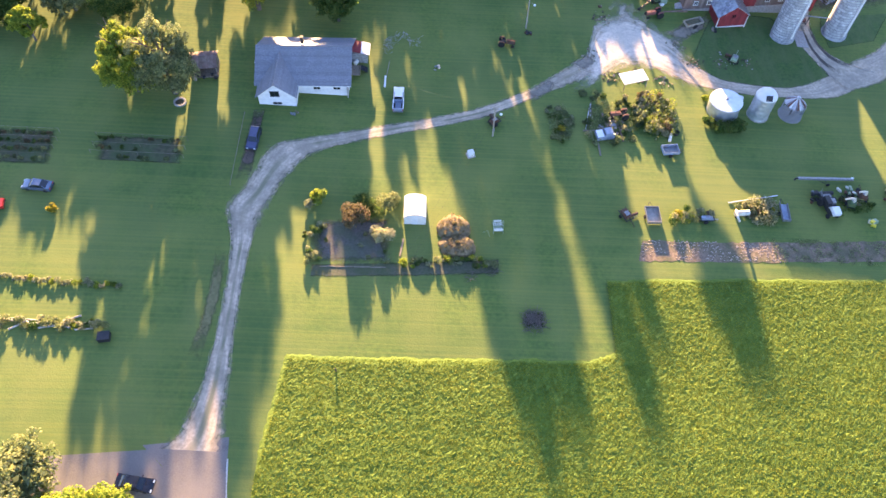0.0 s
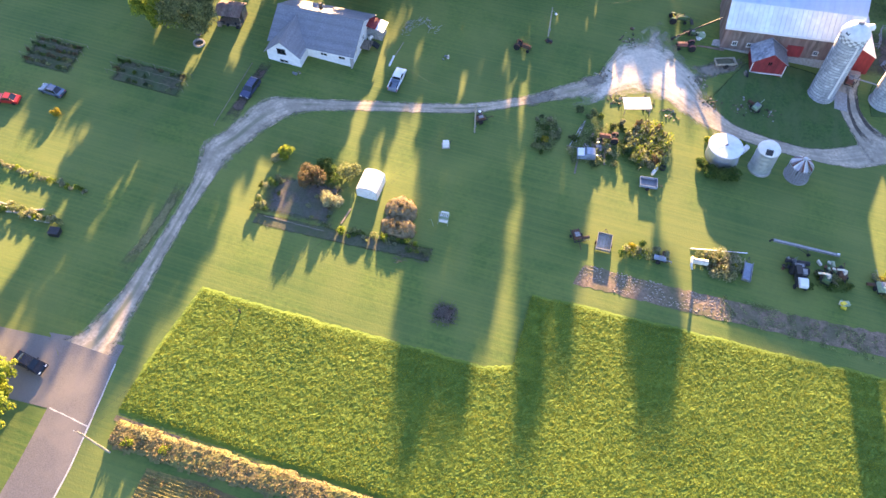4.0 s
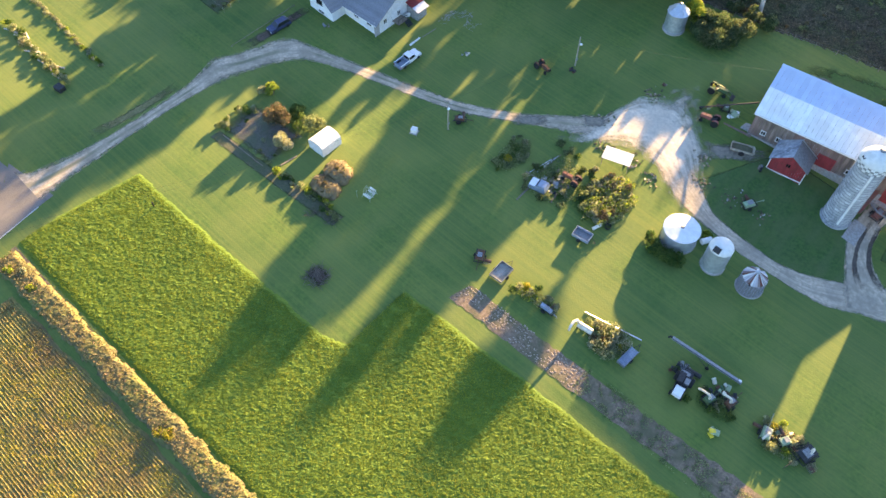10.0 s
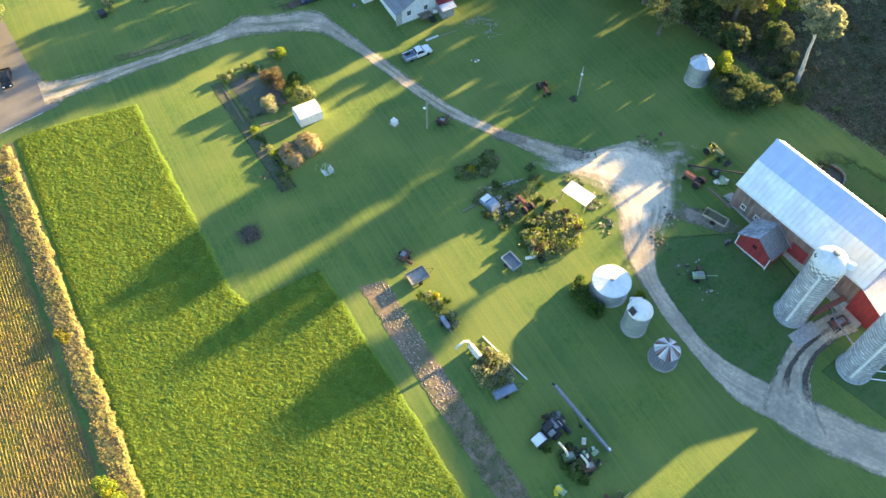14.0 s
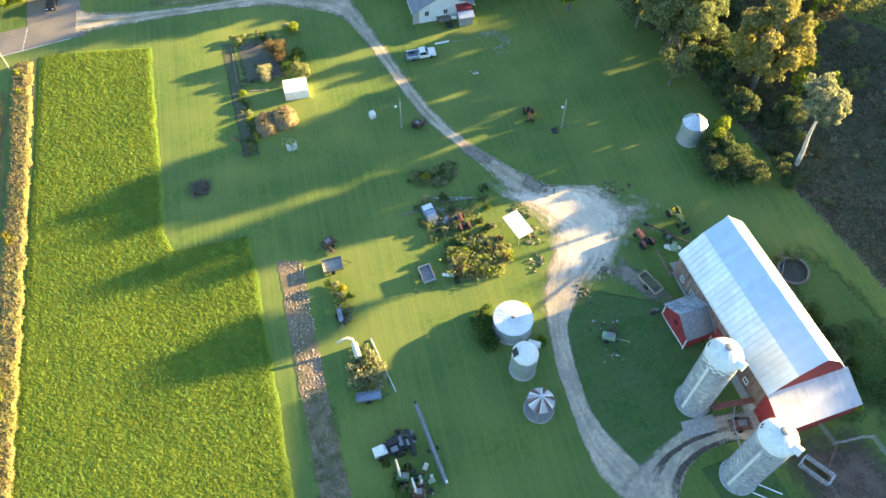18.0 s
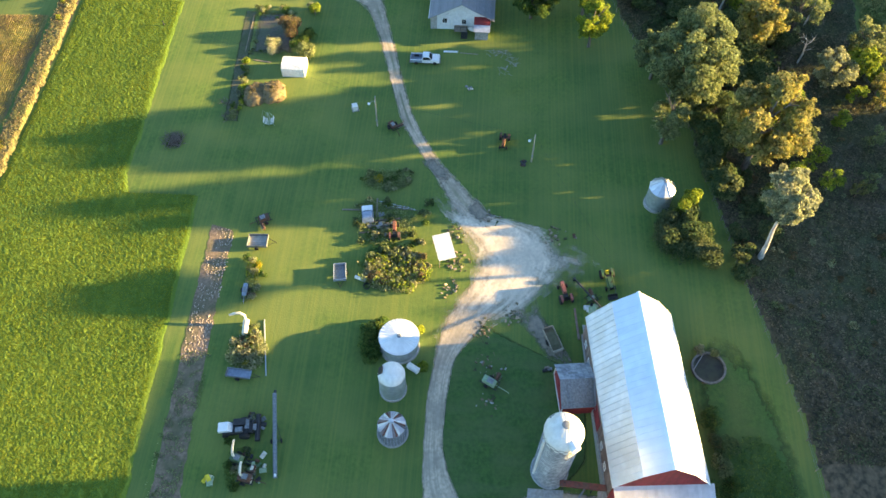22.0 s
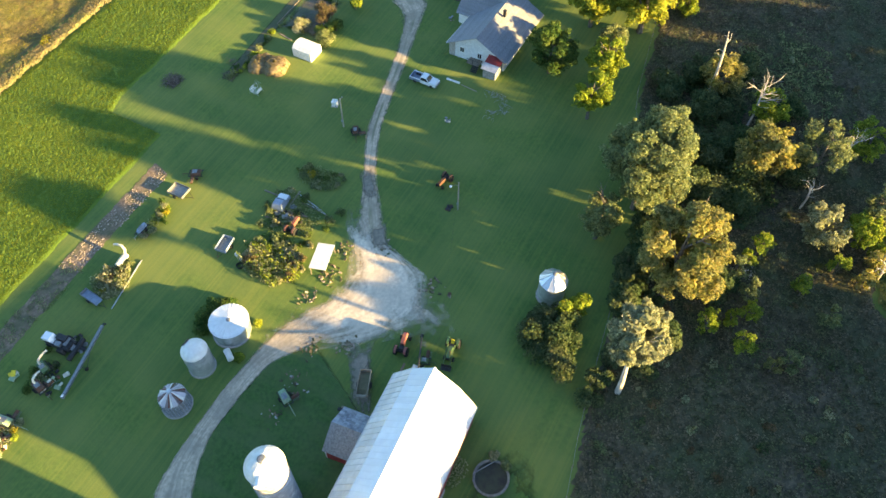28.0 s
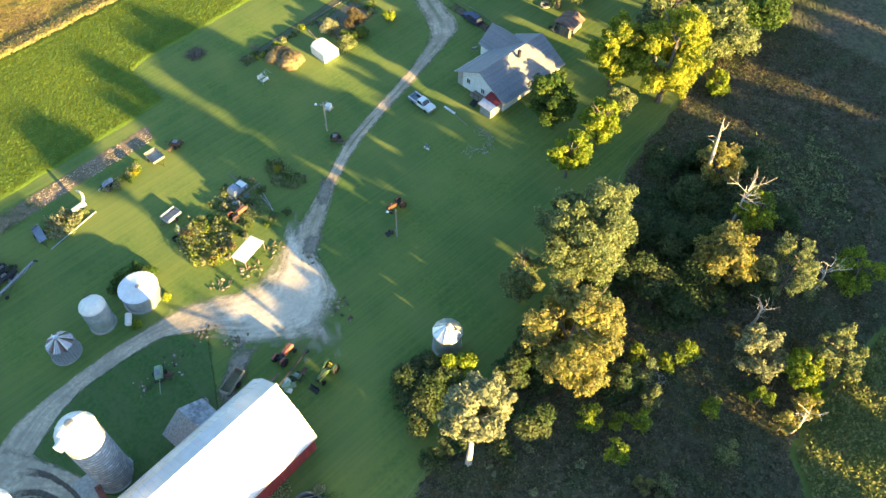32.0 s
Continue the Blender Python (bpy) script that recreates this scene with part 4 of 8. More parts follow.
def boards(parent, a, b, z0, z1, n, material, out, name="board", thick=0.05):
    """Upright boards from a to b; z1 may be a function of the way along."""
    a, b, out = Vector((*a, 0)), Vector((*b, 0)), Vector((*out, 0)).normalized()
    for i in range(n):
        k0, k1 = i / n, (i + 0.97) / n
        p, q = a.lerp(b, k0), a.lerp(b, k1)
        t0, t1 = (z1(k0), z1(k1)) if callable(z1) else (z1, z1)
        s = thick * (1 + 0.25 * (i % 2))
        f = F()
        f.add([(*p.xy, z0), (*q.xy, z0), (*q.xy, t1), (*p.xy, t0), (*(p + out * s).xy, z0), (*(q + out * s).xy, z0), (*(q + out * s).xy, t1), (*(p + out * s).xy, t0)],
              [(0, 1, 2, 3), (7, 6, 5, 4), (0, 4, 5, 1), (1, 5, 6, 2), (2, 6, 7, 3), (3, 7, 4, 0)])
        part(name, f, material, parent)


def window(parent, x, y, z, w, h, face, trim=None, name="window"):
    """A framed pane on a wall that faces along face (x, y)."""
    t = Matrix.Translation((x, y, z)) @ Matrix.Rotation(math.atan2(face[1], face[0]) + math.pi / 2, 4, "Z")
    fr = F()
    for cx, cz, sx, sz in ((0, h / 2, w + 0.2, 0.1), (0, -h / 2, w + 0.26, 0.12), (-w / 2, 0, 0.1, h), (w / 2, 0, 0.1, h), (0, 0, 0.06, h)):
        fr.box((cx, -0.05, cz), (sx, 0.14, sz))
    wob = part(name, F().box((0, 0, 0), (w, 0.06, h)), M_GLASS, parent, "dark window pane")
    wob.matrix_local = t
    part("window_frame", fr, trim or M_WHITE, wob)
    return wob


def barn():
    m = pose(43.7, 136.35, 0, 0, 0, 5.6)
    b = thing("barn", "long gambrel-roofed barn with pale metal roof and weathered walls", "barn", m)
    Lb, ov = 23.9, 0.35
    prof = ((-6.15, 5.45), (-3.2, 9.5), (0, 12.2), (3.2, 9.6), (6.15, 5.6))

    def gable(k):
        return float(np.interp(-6 + 12 * k, [p[0] for p in prof], [p[1] for p in prof])) - 0.12

    for i, n in ((0, 28), (1, 28), (2, 28), (3, 28)):
        (y0, z0), (y1, z1) = prof[i], prof[i + 1]
        hi, lo = ((y1, z1), (y0, z0)) if z1 > z0 else ((y0, z0), (y1, z1))
        # Only the upper slopes carry the sky reflection in their colour.
        roof_run(b, (-ov, *hi), (Lb + ov, *hi), (-ov, *lo), (Lb + ov, *lo), n, M_ROOFSKY if i in (1, 2) else M_ROOFL, rib=0.02 if i in (1, 2) else 0.11)
    part("ridge_cap", F().prism([(-0.28, -0.2), (0, 0.06), (0.28, -0.2), (0, -0.04)], Lb + 0.8, Matrix.Translation((Lb / 2, 0, 12.27)) @ Matrix.Rotation(math.pi / 2, 4, "Z")), M_ROOFSKY, b)
    for y, s in ((-6.2, -1), (6.2, 1)):
        part("eave_board", F().box((Lb / 2, y, 5.42), (Lb + 0.7, 0.08, 0.28)), M_WHITE, b, "white eave board")
    boards(b, (0, -5.9), (Lb, -5.9), -2.2, 5.5, 40, M_BARE, (0, -1))
    boards(b, (0, 5.9), (Lb, 5.9), -1.5, 5.6, 40, M_RED, (0, 1))
    boards(b, (0, -5.9), (0, 5.9), -1.0, gable, 26, M_BARE, (-1, 0))
    boards(b, (Lb, -5.9), (Lb, 5.9), -2.6, gable, 26, M_RED, (1, 0))
    part("stone_base", F().box((Lb / 2, -5.95, -0.4), (Lb + 0.1, 0.5, 2.2)).box((Lb / 2, 5.95, -0.2), (Lb + 0.1, 0.5, 2.4)), M_CONC, b, "pale rubble base wall")
    for x in (2.4, 5.2, 9.0, 17.6, 20.4):
        window(b, x, -5.98, 2.1, 0.8, 0.9, (0, -1))
    part("sliding_door", F().box((13.6, -6.03, 1.6), (3.0, 0.09, 3.4)), M_RED, b, "faded red sliding door")
    # lean-to behind the far gable
    l0, l1 = Lb + 0.02, Lb + 4.9
    roof_run(b, (l0, -6.0, 5.1), (l0, 6.9, 5.1), (l1, -5.6, 2.35), (l1, 7.2, 2.6), 30, M_TIN, "lean_to_sheet", 0.04, 0.012)
    boards(b, (l0, -5.8), (l1 - 0.2, -5.5), -2.8, lambda k: 4.95 - 2.6 * k, 9, M_RED, (0, -1))
    boards(b, (l0, 6.7), (l1 - 0.2, 7.0), -2.4, lambda k: 4.95 - 2.5 * k, 9, M_RED, (0, 1))
    boards(b, (l1 - 0.2, -5.5), (l1 - 0.2, 7.0), -2.9, 2.3, 22, M_RED, (1, 0))
    # pale feed room and ramp on the yard side
    part("loading_ramp", F().prism([(0, 0), (3.4, 0), (3.4, 0.9), (2.6, 0.9)], 1.6, Matrix.Translation((-3.3, -5.0, 0.2))), M_STEEL2, b, "grey concrete ramp at the gable")
    part("stub_wall", F().box((-1.8, -6.6, 0.45), (5.2, 0.3, 1.0)), M_BARE, b, "low weathered retaining wall")
    return b


def red_shed():
    t = thing("red_shed", "small red gabled shed with patched grey roof beside the barn", "shed", pose(53.6, 126.7, 0, 0, 0, 7.5))
    g0 = gz(53.6, 128)
    prof = ((-3.35, g0 + 2.7), (0, g0 + 4.95), (3.35, g0 + 2.7))
    top = lambda k: float(np.interp(-3 + 6 * k, [p[0] for p in prof], [p[1] for p in prof])) - 0.1  # noqa: E731
    for s in (-1, 1):
        e = lambda y, k, s=s: (s * 3.4 * k, y, g0 + 4.98 - 2.32 * k)  # noqa: E731
        if s < 0:
            for i in range(9):
                for j in range(7):
                    k0, k1, ya, yb = j / 7, (j + 1.06) / 7, -0.35 + 0.72 * i, -0.35 + 0.72 * (i + 0.97)
                    part("shingle", F().slab((e(ya, k0), e(yb, k0), e(yb, k1), e(ya, k1)), 0.05 + 0.015 * ((i + j) % 2)), M_PATCH, t)
        else:
            roof_run(t, e(-0.35, 0.0), e(4.3, 0.0), e(-0.35, 1.0), e(4.3, 1.0), 5, M_STEEL, rib=0.02)
            roof_run(t, e(4.32, 0.0), e(6.2, 0.0), e(4.32, 1.08), e(6.2, 1.08), 4, M_GALV, rib=0.06)
    boards(t, (-3.05, 0), (3.05, 0), g0 - 0.8, top, 16, M_RED, (0, -1))
    boards(t, (-3.05, 0), (-3.05, 6), g0 - 0.8, g0 + 2.6, 14, M_RED, (-1, 0))
    boards(t, (3.05, 0), (3.05, 6), g0 - 1.0, g0 + 2.6, 14, M_RED, (1, 0))
    tr = F()
    for i in range(2):
        (x0, z0), (x1, z1) = prof[i], prof[i + 1]
        tr.tube([(x0 * 0.97, -0.12, z0 - 0.06), (x1 * 0.97, -0.12, z1 - 0.06)], 0.09, 4)
    tr.box((-3.05, -0.1, g0 + 0.9), (0.16, 0.14, 3.0)).box((3.05, -0.1, g0 + 0.9), (0.16, 0.14, 3.0)).box((0, -0.1, g0 + 0.1), (6.2, 0.14, 0.2))
    part("white_trim", tr, M_WHITE, t, "white painted gable trim")
    window(t, 0, -0.1, g0 + 2.6, 0.8, 0.9, (0, -1), M_RED)
    for i in range(7):
        part("stacked_box", F().box((-3.6 - 0.2 * (i % 3), -0.5 - 0.35 * (i % 4), g0 + 0.2 + 0.12 * (i // 3)), (0.4, 0.35, 0.45)), (M_DARK, M_STEEL, M_WOOD)[i % 3], t)
    part("floor_slab", F().box((0, 3, g0 - 0.3), (6.0, 5.9, 0.5)), M_CONC, t)


def silo(x, y, r, top, hoops, label, checks, chute_turn, seed):
    t = thing("silo", label, "silo", on(x, y, 0), group="silos")
    h = top - gz(x, y) - 2.1
    part("wall", F().lathe([(r + 0.25, -0.6), (r + 0.25, 0.25), (r, 0.26), (r, h)], 40), M_STAVE, t, smooth=True)
    n = 20
    for k in range(hoops):
        z = 0.5 + (h - 1.4) * k / hoops
        part("hoop", F().lathe([(r + 0.01, z), (r + 0.05, z + 0.02), (r + 0.05, z + 0.06), (r + 0.01, z + 0.08)], 40, close=False), M_STEEL, t)
    # staves standing slightly proud, picked out here and there
    rng = random.Random(seed)
    dz = (h - 1.4) / hoops
    st = F()
    a0, a1 = 0.0, 2 * math.pi / n * 0.9
    st.add([(rr * math.cos(a), rr * math.sin(a), zz) for rr in (r - 0.02, r + 0.02) for zz in (0.0, dz * 0.84) for a in (a0, (a0 + a1) / 2, a1)],
           [(6, 7, 10, 9), (7, 8, 11, 10), (0, 6, 9, 3), (2, 5, 11, 8), (3, 9, 10, 4), (4, 10, 11, 5), (0, 1, 7, 6), (1, 2, 8, 7)])
    stave_mesh = st.mesh("stave", M_STAVE)
    for k in range(hoops - 1):
        for j in range(n):
            if rng.random() < 0.5:
                ob = part("stave", stave_mesh, M_STAVE, t)
                ob.matrix_local = pose(0, 0, 0.5 + (h - 1.4) * k / hoops + 0.1, 0, 0, 360 * j / n)
    if checks:
        for row in range(3):
            for j in range(26):
                a0, a1 = 2 * math.pi * j / 26, 2 * math.pi * (j + 1) / 26
                z = h - 1.35 + row * 0.42
                part("painted_block", F().add([(rr * math.cos(a), rr * math.sin(a), zz) for rr in (r, r + 0.055) for zz in (z, z + 0.42) for a in (a0, a1)],
                                             [(0, 1, 3, 2), (4, 5, 7, 6), (0, 1, 5, 4), (2, 3, 7, 6), (0, 2, 6, 4), (1, 3, 7, 5)]), M_STEEL2 if (j + row) % 2 else M_WHITE, t)
    dome = [(r + 0.12, h - 0.12), (r + 0.14, h), (r * 0.97, h + 0.45), (r * 0.82, h + 1.05), (r * 0.58, h + 1.55), (r * 0.30, h + 1.88), (0.02, h + 2.0)]
    part("dome", F().lathe(dome, 32), M_WHITE, t, "white painted steel dome", smooth=True)
    for j in range(16):
        a = 2 * math.pi * j / 16
        part("dome_seam", F().tube([(p * 1.005 * math.cos(a), p * 1.005 * math.sin(a), z + 0.015) for p, z in dome[1:]], 0.016, 4), M_WHITE, t)
    part("vent_cap", F().lathe([(0.46, h + 1.7), (0.46, h + 2.1), (0.55, h + 2.14), (0.4, h + 2.3), (0.02, h + 2.36)], 16), M_STEEL, t, "dull metal vent cap", smooth=True)
    a = radians(chute_turn)
    ch = F().tube([((r + 0.1) * math.cos(a), (r + 0.1) * math.sin(a), 1.2), ((r + 0.1) * math.cos(a), (r + 0.1) * math.sin(a), h - 1.2)], 0.2, 10)
    part("chute", ch, M_WHITE, t, "white vertical unloading chute", smooth=True)
    b = radians(chute_turn + 95)
    part("dormer", F().tube([((r - 0.6) * math.cos(b), (r - 0.6) * math.sin(b), h + 0.7), ((r + 0.55) * math.cos(b), (r + 0.55) * math.sin(b), h + 0.75)], 0.62, 14), M_WHITE, t, "rounded white roof dormer", smooth=True)
    c = radians(chute_turn - 70)
    part("hatch", F().box((0, 0, 0), (0.5, 0.7, 0.08), pose((r * 0.92) * math.cos(c), (r * 0.92) * math.sin(c), h + 0.55, 0, 55, chute_turn - 70)), M_DARK, t, "open dark roof hatch")
    for z in np.arange(0.6, h, 0.5):
        part("rung", F().tube([((r + 0.12) * math.cos(a - 0.3), (r + 0.12) * math.sin(a - 0.3), z), ((r + 0.12) * math.cos(a - 0.16), (r + 0.12) * math.sin(a - 0.16), z)], 0.025, 4), M_STEEL, t)
    return t


def grain_bin(x, y, r, h, top, label, ribs, seed, roof=None, wall=None, name="grain_bin", rings=4):
    t = thing(name, label, "grain bin", on(x, y), group="grain bins")
    part("base", F().lathe([(r + 0.2, -0.5), (r + 0.2, 0.12), (r - 0.2, 0.13)], 36), M_CONC, t)
    for k in range(rings):
        z0, z1 = 0.1 + (h - 0.1) * k / rings, 0.1 + (h - 0.1) * (k + 1) / rings
        pr = []
        for i in range(9):
            z = z0 + (z1 - z0) * i / 8
            pr.append((r + (0.02 if i % 2 else 0.0), z))
        part("wall_ring", F().lathe(pr + [(r - 0.02, z1), (r - 0.02, z0)], 40, close=False), wall or M_GALV, t, smooth=False)
    roof = roof or M_BINROOF
    n = ribs
    for j in range(n):
        a0, a1 = 2 * math.pi * j / n, 2 * math.pi * (j + 1) / n
        p = lambda a, rr, z: (rr * math.cos(a), rr * math.sin(a), z)  # noqa: E731
        f = F().slab((p(a0, 0.3, top - 0.05), p(a1, 0.3, top - 0.05), p(a1, r + 0.18, h - 0.05), p(a0, r + 0.18, h - 0.05)), 0.03)
        f.tube([p(a0, 0.3, top), p(a0, r + 0.2, h - 0.01)], 0.045, 4)
        part("roof_sheet", f, roof, t)
    part("roof_cap", F().lathe([(0.34, top - 0.12), (0.34, top + 0.06), (0.2, top + 0.14), (0.02, top + 0.15)], 14), M_STEEL, t, smooth=True)
    return t


def domed_bin(x, y, r, h, label):
    t = thing("grain_bin", label, "grain bin", on(x, y), group="grain bins")
    part("base", F().lathe([(r + 0.15, -0.5), (r + 0.15, 0.2), (r - 0.1, 0.21)], 32), M_CONC, t)
    for k in range(5):
        z0, z1 = 0.2 + (h - 0.2) * k / 5, 0.2 + (h - 0.2) * (k + 1) / 5
        part("wall_ring", F().lathe([(r, z0), (r + 0.03, z0 + 0.03), (r + 0.005, z0 + 0.08), (r, z1)], 36, close=False), M_GALV, t, smooth=True)
    part("dome", F().lathe([(r + 0.04, h), (r * 0.97, h + 0.3), (r * 0.80, h + 0.75), (r * 0.52, h + 1.12), (r * 0.2, h + 1.3), (0.02, h + 1.32)], 32), M_WHITE, t, "white weathered dome", smooth=True)
    part("roof_opening", F().box((0, 0, 0), (1.15, 1.0, 0.1), pose(-0.15, -r * 0.80, h + 0.72, 52, 0, 0)), M_DARK, t, "dark open roof hatch")
    return t


def wire_crib(x, y, r, h, top):
    t = thing("corn_crib", "round wire corn crib with a collapsed fan of pale roof sheets", "corn crib", on(x, y))
    part("base", F().lathe([(r + 0.25, -0.5), (r + 0.25, 0.15), (r - 0.1, 0.16)], 32), M_CONC, t)
    for k in range(7):
        part("hoop", F().lathe([(r, 0.2 + k * h / 6.5), (r + 0.05, 0.2 + k * h / 6.5), (r + 0.05, 0.27 + k * h / 6.5), (r, 0.27 + k * h / 6.5)], 32, close=False), M_STEEL, t)
    for j in range(28):
        a = 2 * math.pi * j / 28
        part("wire", F().tube([(r * math.cos(a), r * math.sin(a), 0.1), (r * math.cos(a), r * math.sin(a), h + 0.2)], 0.03, 4), M_GALV, t)
    part("centre_post", F().tube([(0, 0, 0), (0, 0, top)], 0.12, 8), M_DARK, t)
    rng = random.Random(5)
    for j in range(30):
        a0, a1 = 2 * math.pi * j / 30, 2 * math.pi * (j + 0.9) / 30
        dz = rng.uniform(-0.25, 0.15)
        p = lambda a, rr, z: (rr * math.cos(a), rr * math.sin(a), z)  # noqa: E731
        part("roof_sheet", F().slab((p(a0, 0.25, top), p(a1, 0.25, top + dz * 0.2), p(a1, r * 0.95, h + 0.35 + dz), p(a0, r * 0.98, h + 0.25 - dz)), 0.03), (M_TIN, M_WHITE, M_RUSTY, M_TIN, M_RUSTRED)[j * 7 % 5], t)
    part("roof_cap", F().lathe([(0.4, top - 0.1), (0.35, top + 0.2), (0.05, top + 0.35)], 12), M_GALV, t)


def house():
    t = thing("farmhouse", "white sided farmhouse with grey shingle roof and front gable wing", "house", pose(0, 0, 0, 0, 0, 0))
    x0, x1, y0, y1, ry, ez, rz = -37.9, -22.2, 102.9, 114.2, 108.5, 5.55, 8.7
    gb = 1.6

    def wall(a, b, z0, z1, out, n):
        """Lapped siding courses."""
        a, b, o = Vector((*a, 0)), Vector((*b, 0)), Vector((*out, 0))
        for i in range(n):
            za, zb = z0 + (z1 - z0) * i / n, z0 + (z1 - z0) * (i + 1) / n
            f = F()
            f.add([(*a.xy, za), (*b.xy, za), (*b.xy, zb), (*a.xy, zb), (*(a + o * 0.06).xy, za), (*(b + o * 0.06).xy, za), (*(b + o * 0.02).xy, zb), (*(a + o * 0.02).xy, zb)],
                  [(0, 1, 2, 3), (7, 6, 5, 4), (0, 4, 5, 1), (1, 5, 6, 2), (2, 6, 7, 3), (3, 7, 4, 0)])
            part("siding_board", f, M_SIDE, t)

    wall((-31.2, y0), (x1, y0), gb + 0.6, ez, (0, -1), 16)
    wall((x0, y1), (x1, y1), gb + 0.6, ez - 0.1, (0, 1), 16)
    wall((x0, y0), (x0, y1), gb + 0.8, ez, (-1, 0), 16)
    part("end_wall", F().add([(x1, y0, gb), (x1, y1, gb), (x1, y1, ez), (x1, ry, rz - 0.15), (x1, y0, ez), (x1 + 0.12, y0, gb), (x1 + 0.12, y1, gb), (x1 + 0.12, y1, ez), (x1 + 0.12, ry, rz - 0.15), (x1 + 0.12, y0, ez)],
                             [(0, 1, 2, 3, 4), (9, 8, 7, 6, 5), (0, 5, 6, 1), (1, 6, 7, 2), (2, 7, 8, 3), (3, 8, 9, 4), (4, 9, 5, 0)]), mat("white_housewrap", (0.76, 0.77, 0.78), (0.60, 0.62, 0.64), 3.0, 0.6, bump=0.2, c3=(0.62, 0.62, 0.62), big=0.9), t, "white house wrap on the end wall")
    part("far_gable", F().add([(x0, y0, ez), (x0, y1, ez), (x0, ry, rz - 0.15), (x0 + 0.1, y0, ez), (x0 + 0.1, y1, ez), (x0 + 0.1, ry, rz - 0.15)], [(0, 1, 2), (5, 4, 3), (0, 3, 4, 1), (1, 4, 5, 2), (2, 5, 3, 0)]), M_SIDE, t)
    part("foundation", F().box(((x0 + x1) / 2, (y0 + y1) / 2, gb + 0.2), (x1 - x0 - 0.1, y1 - y0 - 0.1, 2.2)).box((-34.4, 101.3, gb + 0.2), (6.0, 3.4, 2.2)), M_CONC, t)
    # shingle roof in courses
    n = 22
    for s, (ya, za) in ((-1, (y0 - 0.9, ez - 0.42)), (1, (y1 + 0.8, ez - 0.4))):
        for i in range(n):
            k0, k1 = i / n, (i + 1.08) / n
            q = lambda k, x: (x, ya + (ry - ya) * k, za + (rz - za) * k)  # noqa: E731
            f = F().slab((q(k0, x0 - 0.7), q(k0, x1 + 0.95), q(min(k1, 1), x1 + 0.95), q(min(k1, 1), x0 - 0.7)), 0.06)
            f.v = [(x, y, z + 0.02 * (1 if j % 4 < 2 else 0)) for j, (x, y, z) in enumerate(f.v)]
            part("shingle_course", f, M_SHING, t)
    part("ridge_cap", F().tube([(x0 - 0.7, ry, rz + 0.02), (x1 + 0.95, ry, rz + 0.02)], 0.11, 6), M_SHING, t)
    # front gable wing
    wx0, wx1, wy = -37.6, -31.1, 99.6
    wm, wz = (wx0 + wx1) / 2, 8.0
    for i in range(18):
        za, zb = gb + 0.6 + (wz - gb - 0.8) * i / 18, gb + 0.6 + (wz - gb - 0.8) * (i + 1) / 18
        sp = lambda z: min(1.0, max(0.02, (wz - z) / (wz - 5.3)))  # noqa: E731
        ha, hb = sp(za) * (wx1 - wx0) / 2, sp(zb) * (wx1 - wx0) / 2
        f = F().add([(wm - ha, wy, za), (wm + ha, wy, za), (wm + hb, wy, zb), (wm - hb, wy, zb), (wm - ha, wy - 0.06, za), (wm + ha, wy - 0.06, za), (wm + hb, wy - 0.02, zb), (wm - hb, wy - 0.02, zb)],
                    [(0, 1, 2, 3), (7, 6, 5, 4), (0, 4, 5, 1), (1, 5, 6, 2), (2, 6, 7, 3), (3, 7, 4, 0)])
        part("siding_board", f, M_SIDE, t)
    wall((wx1, wy), (wx1, y0 + 0.3), gb + 0.6, 5.3, (1, 0), 14)
    wall((wx0, wy), (wx0, y0), gb + 0.6, 5.3, (-1, 0), 14)
    for s, xe in ((-1, wx0 - 0.45), (1, wx1 + 0.45)):
        for i in range(12):
            k0, k1 = i / 12, min(1, (i + 1.08) / 12)
            q = lambda k, y: (xe + (wm - xe) * k, y, 5.05 + (wz + 0.1 - 5.05) * k)  # noqa: E731
            yb = lambda k: y0 - 0.2 + 5.0 * k  # noqa: E731
            part("shingle_course", F().slab((q(k0, wy - 0.5), q(k1, wy - 0.5), q(k1, yb(k1)), q(k0, yb(k0))), 0.06), M_SHING, t)
    part("wing_ridge", F().tube([(wm, wy - 0.5, wz + 0.12), (wm, ry - 0.9, wz + 0.12)], 0.1, 6), M_SHING, t)
    window(t, wm - 0.2, wy - 0.06, 5.6, 1.5, 1.1, (0, -1), M_DARK)
    window(t, wm, wy - 0.06, 3.4, 1.7, 0.7, (0, -1), M_WHITE)
    for x in (-27.6, -24.0):
        window(t, x, y0 - 0.07, 4.0, 1.3, 0.7, (0, -1), M_WHITE)
    window(t, x1 + 0.14, 105.2, 4.3, 0.9, 1.2, (1, 0), M_WHITE)
    window(t, x1 + 0.14, 109.0, 4.2, 0.9, 1.2, (1, 0), M_WHITE)
    part("chimney", F().box((-30.4, 109.9, 8.9), (0.5, 0.5, 1.3)).box((-30.4, 109.9, 9.6), (0.62, 0.62, 0.12)), M_DARK, t, "short dark flue")
    # back entry with faded red roof and steps
    e0 = gz(-20.5, 112)
    part("entry_room", F().box((-20.6, 112.6, e0 + 1.0), (3.0, 2.6, 2.4)), M_STEEL2, t, "grey unpainted entry room")
    part("entry_roof", F().slab(((-22.1, 111.0, e0 + 3.1), (-22.1, 114.2, e0 + 3.1), (-20.2, 114.2, e0 + 2.6), (-20.2, 111.0, e0 + 2.6)), 0.08), M_RED, t, "faded red metal entry roof")
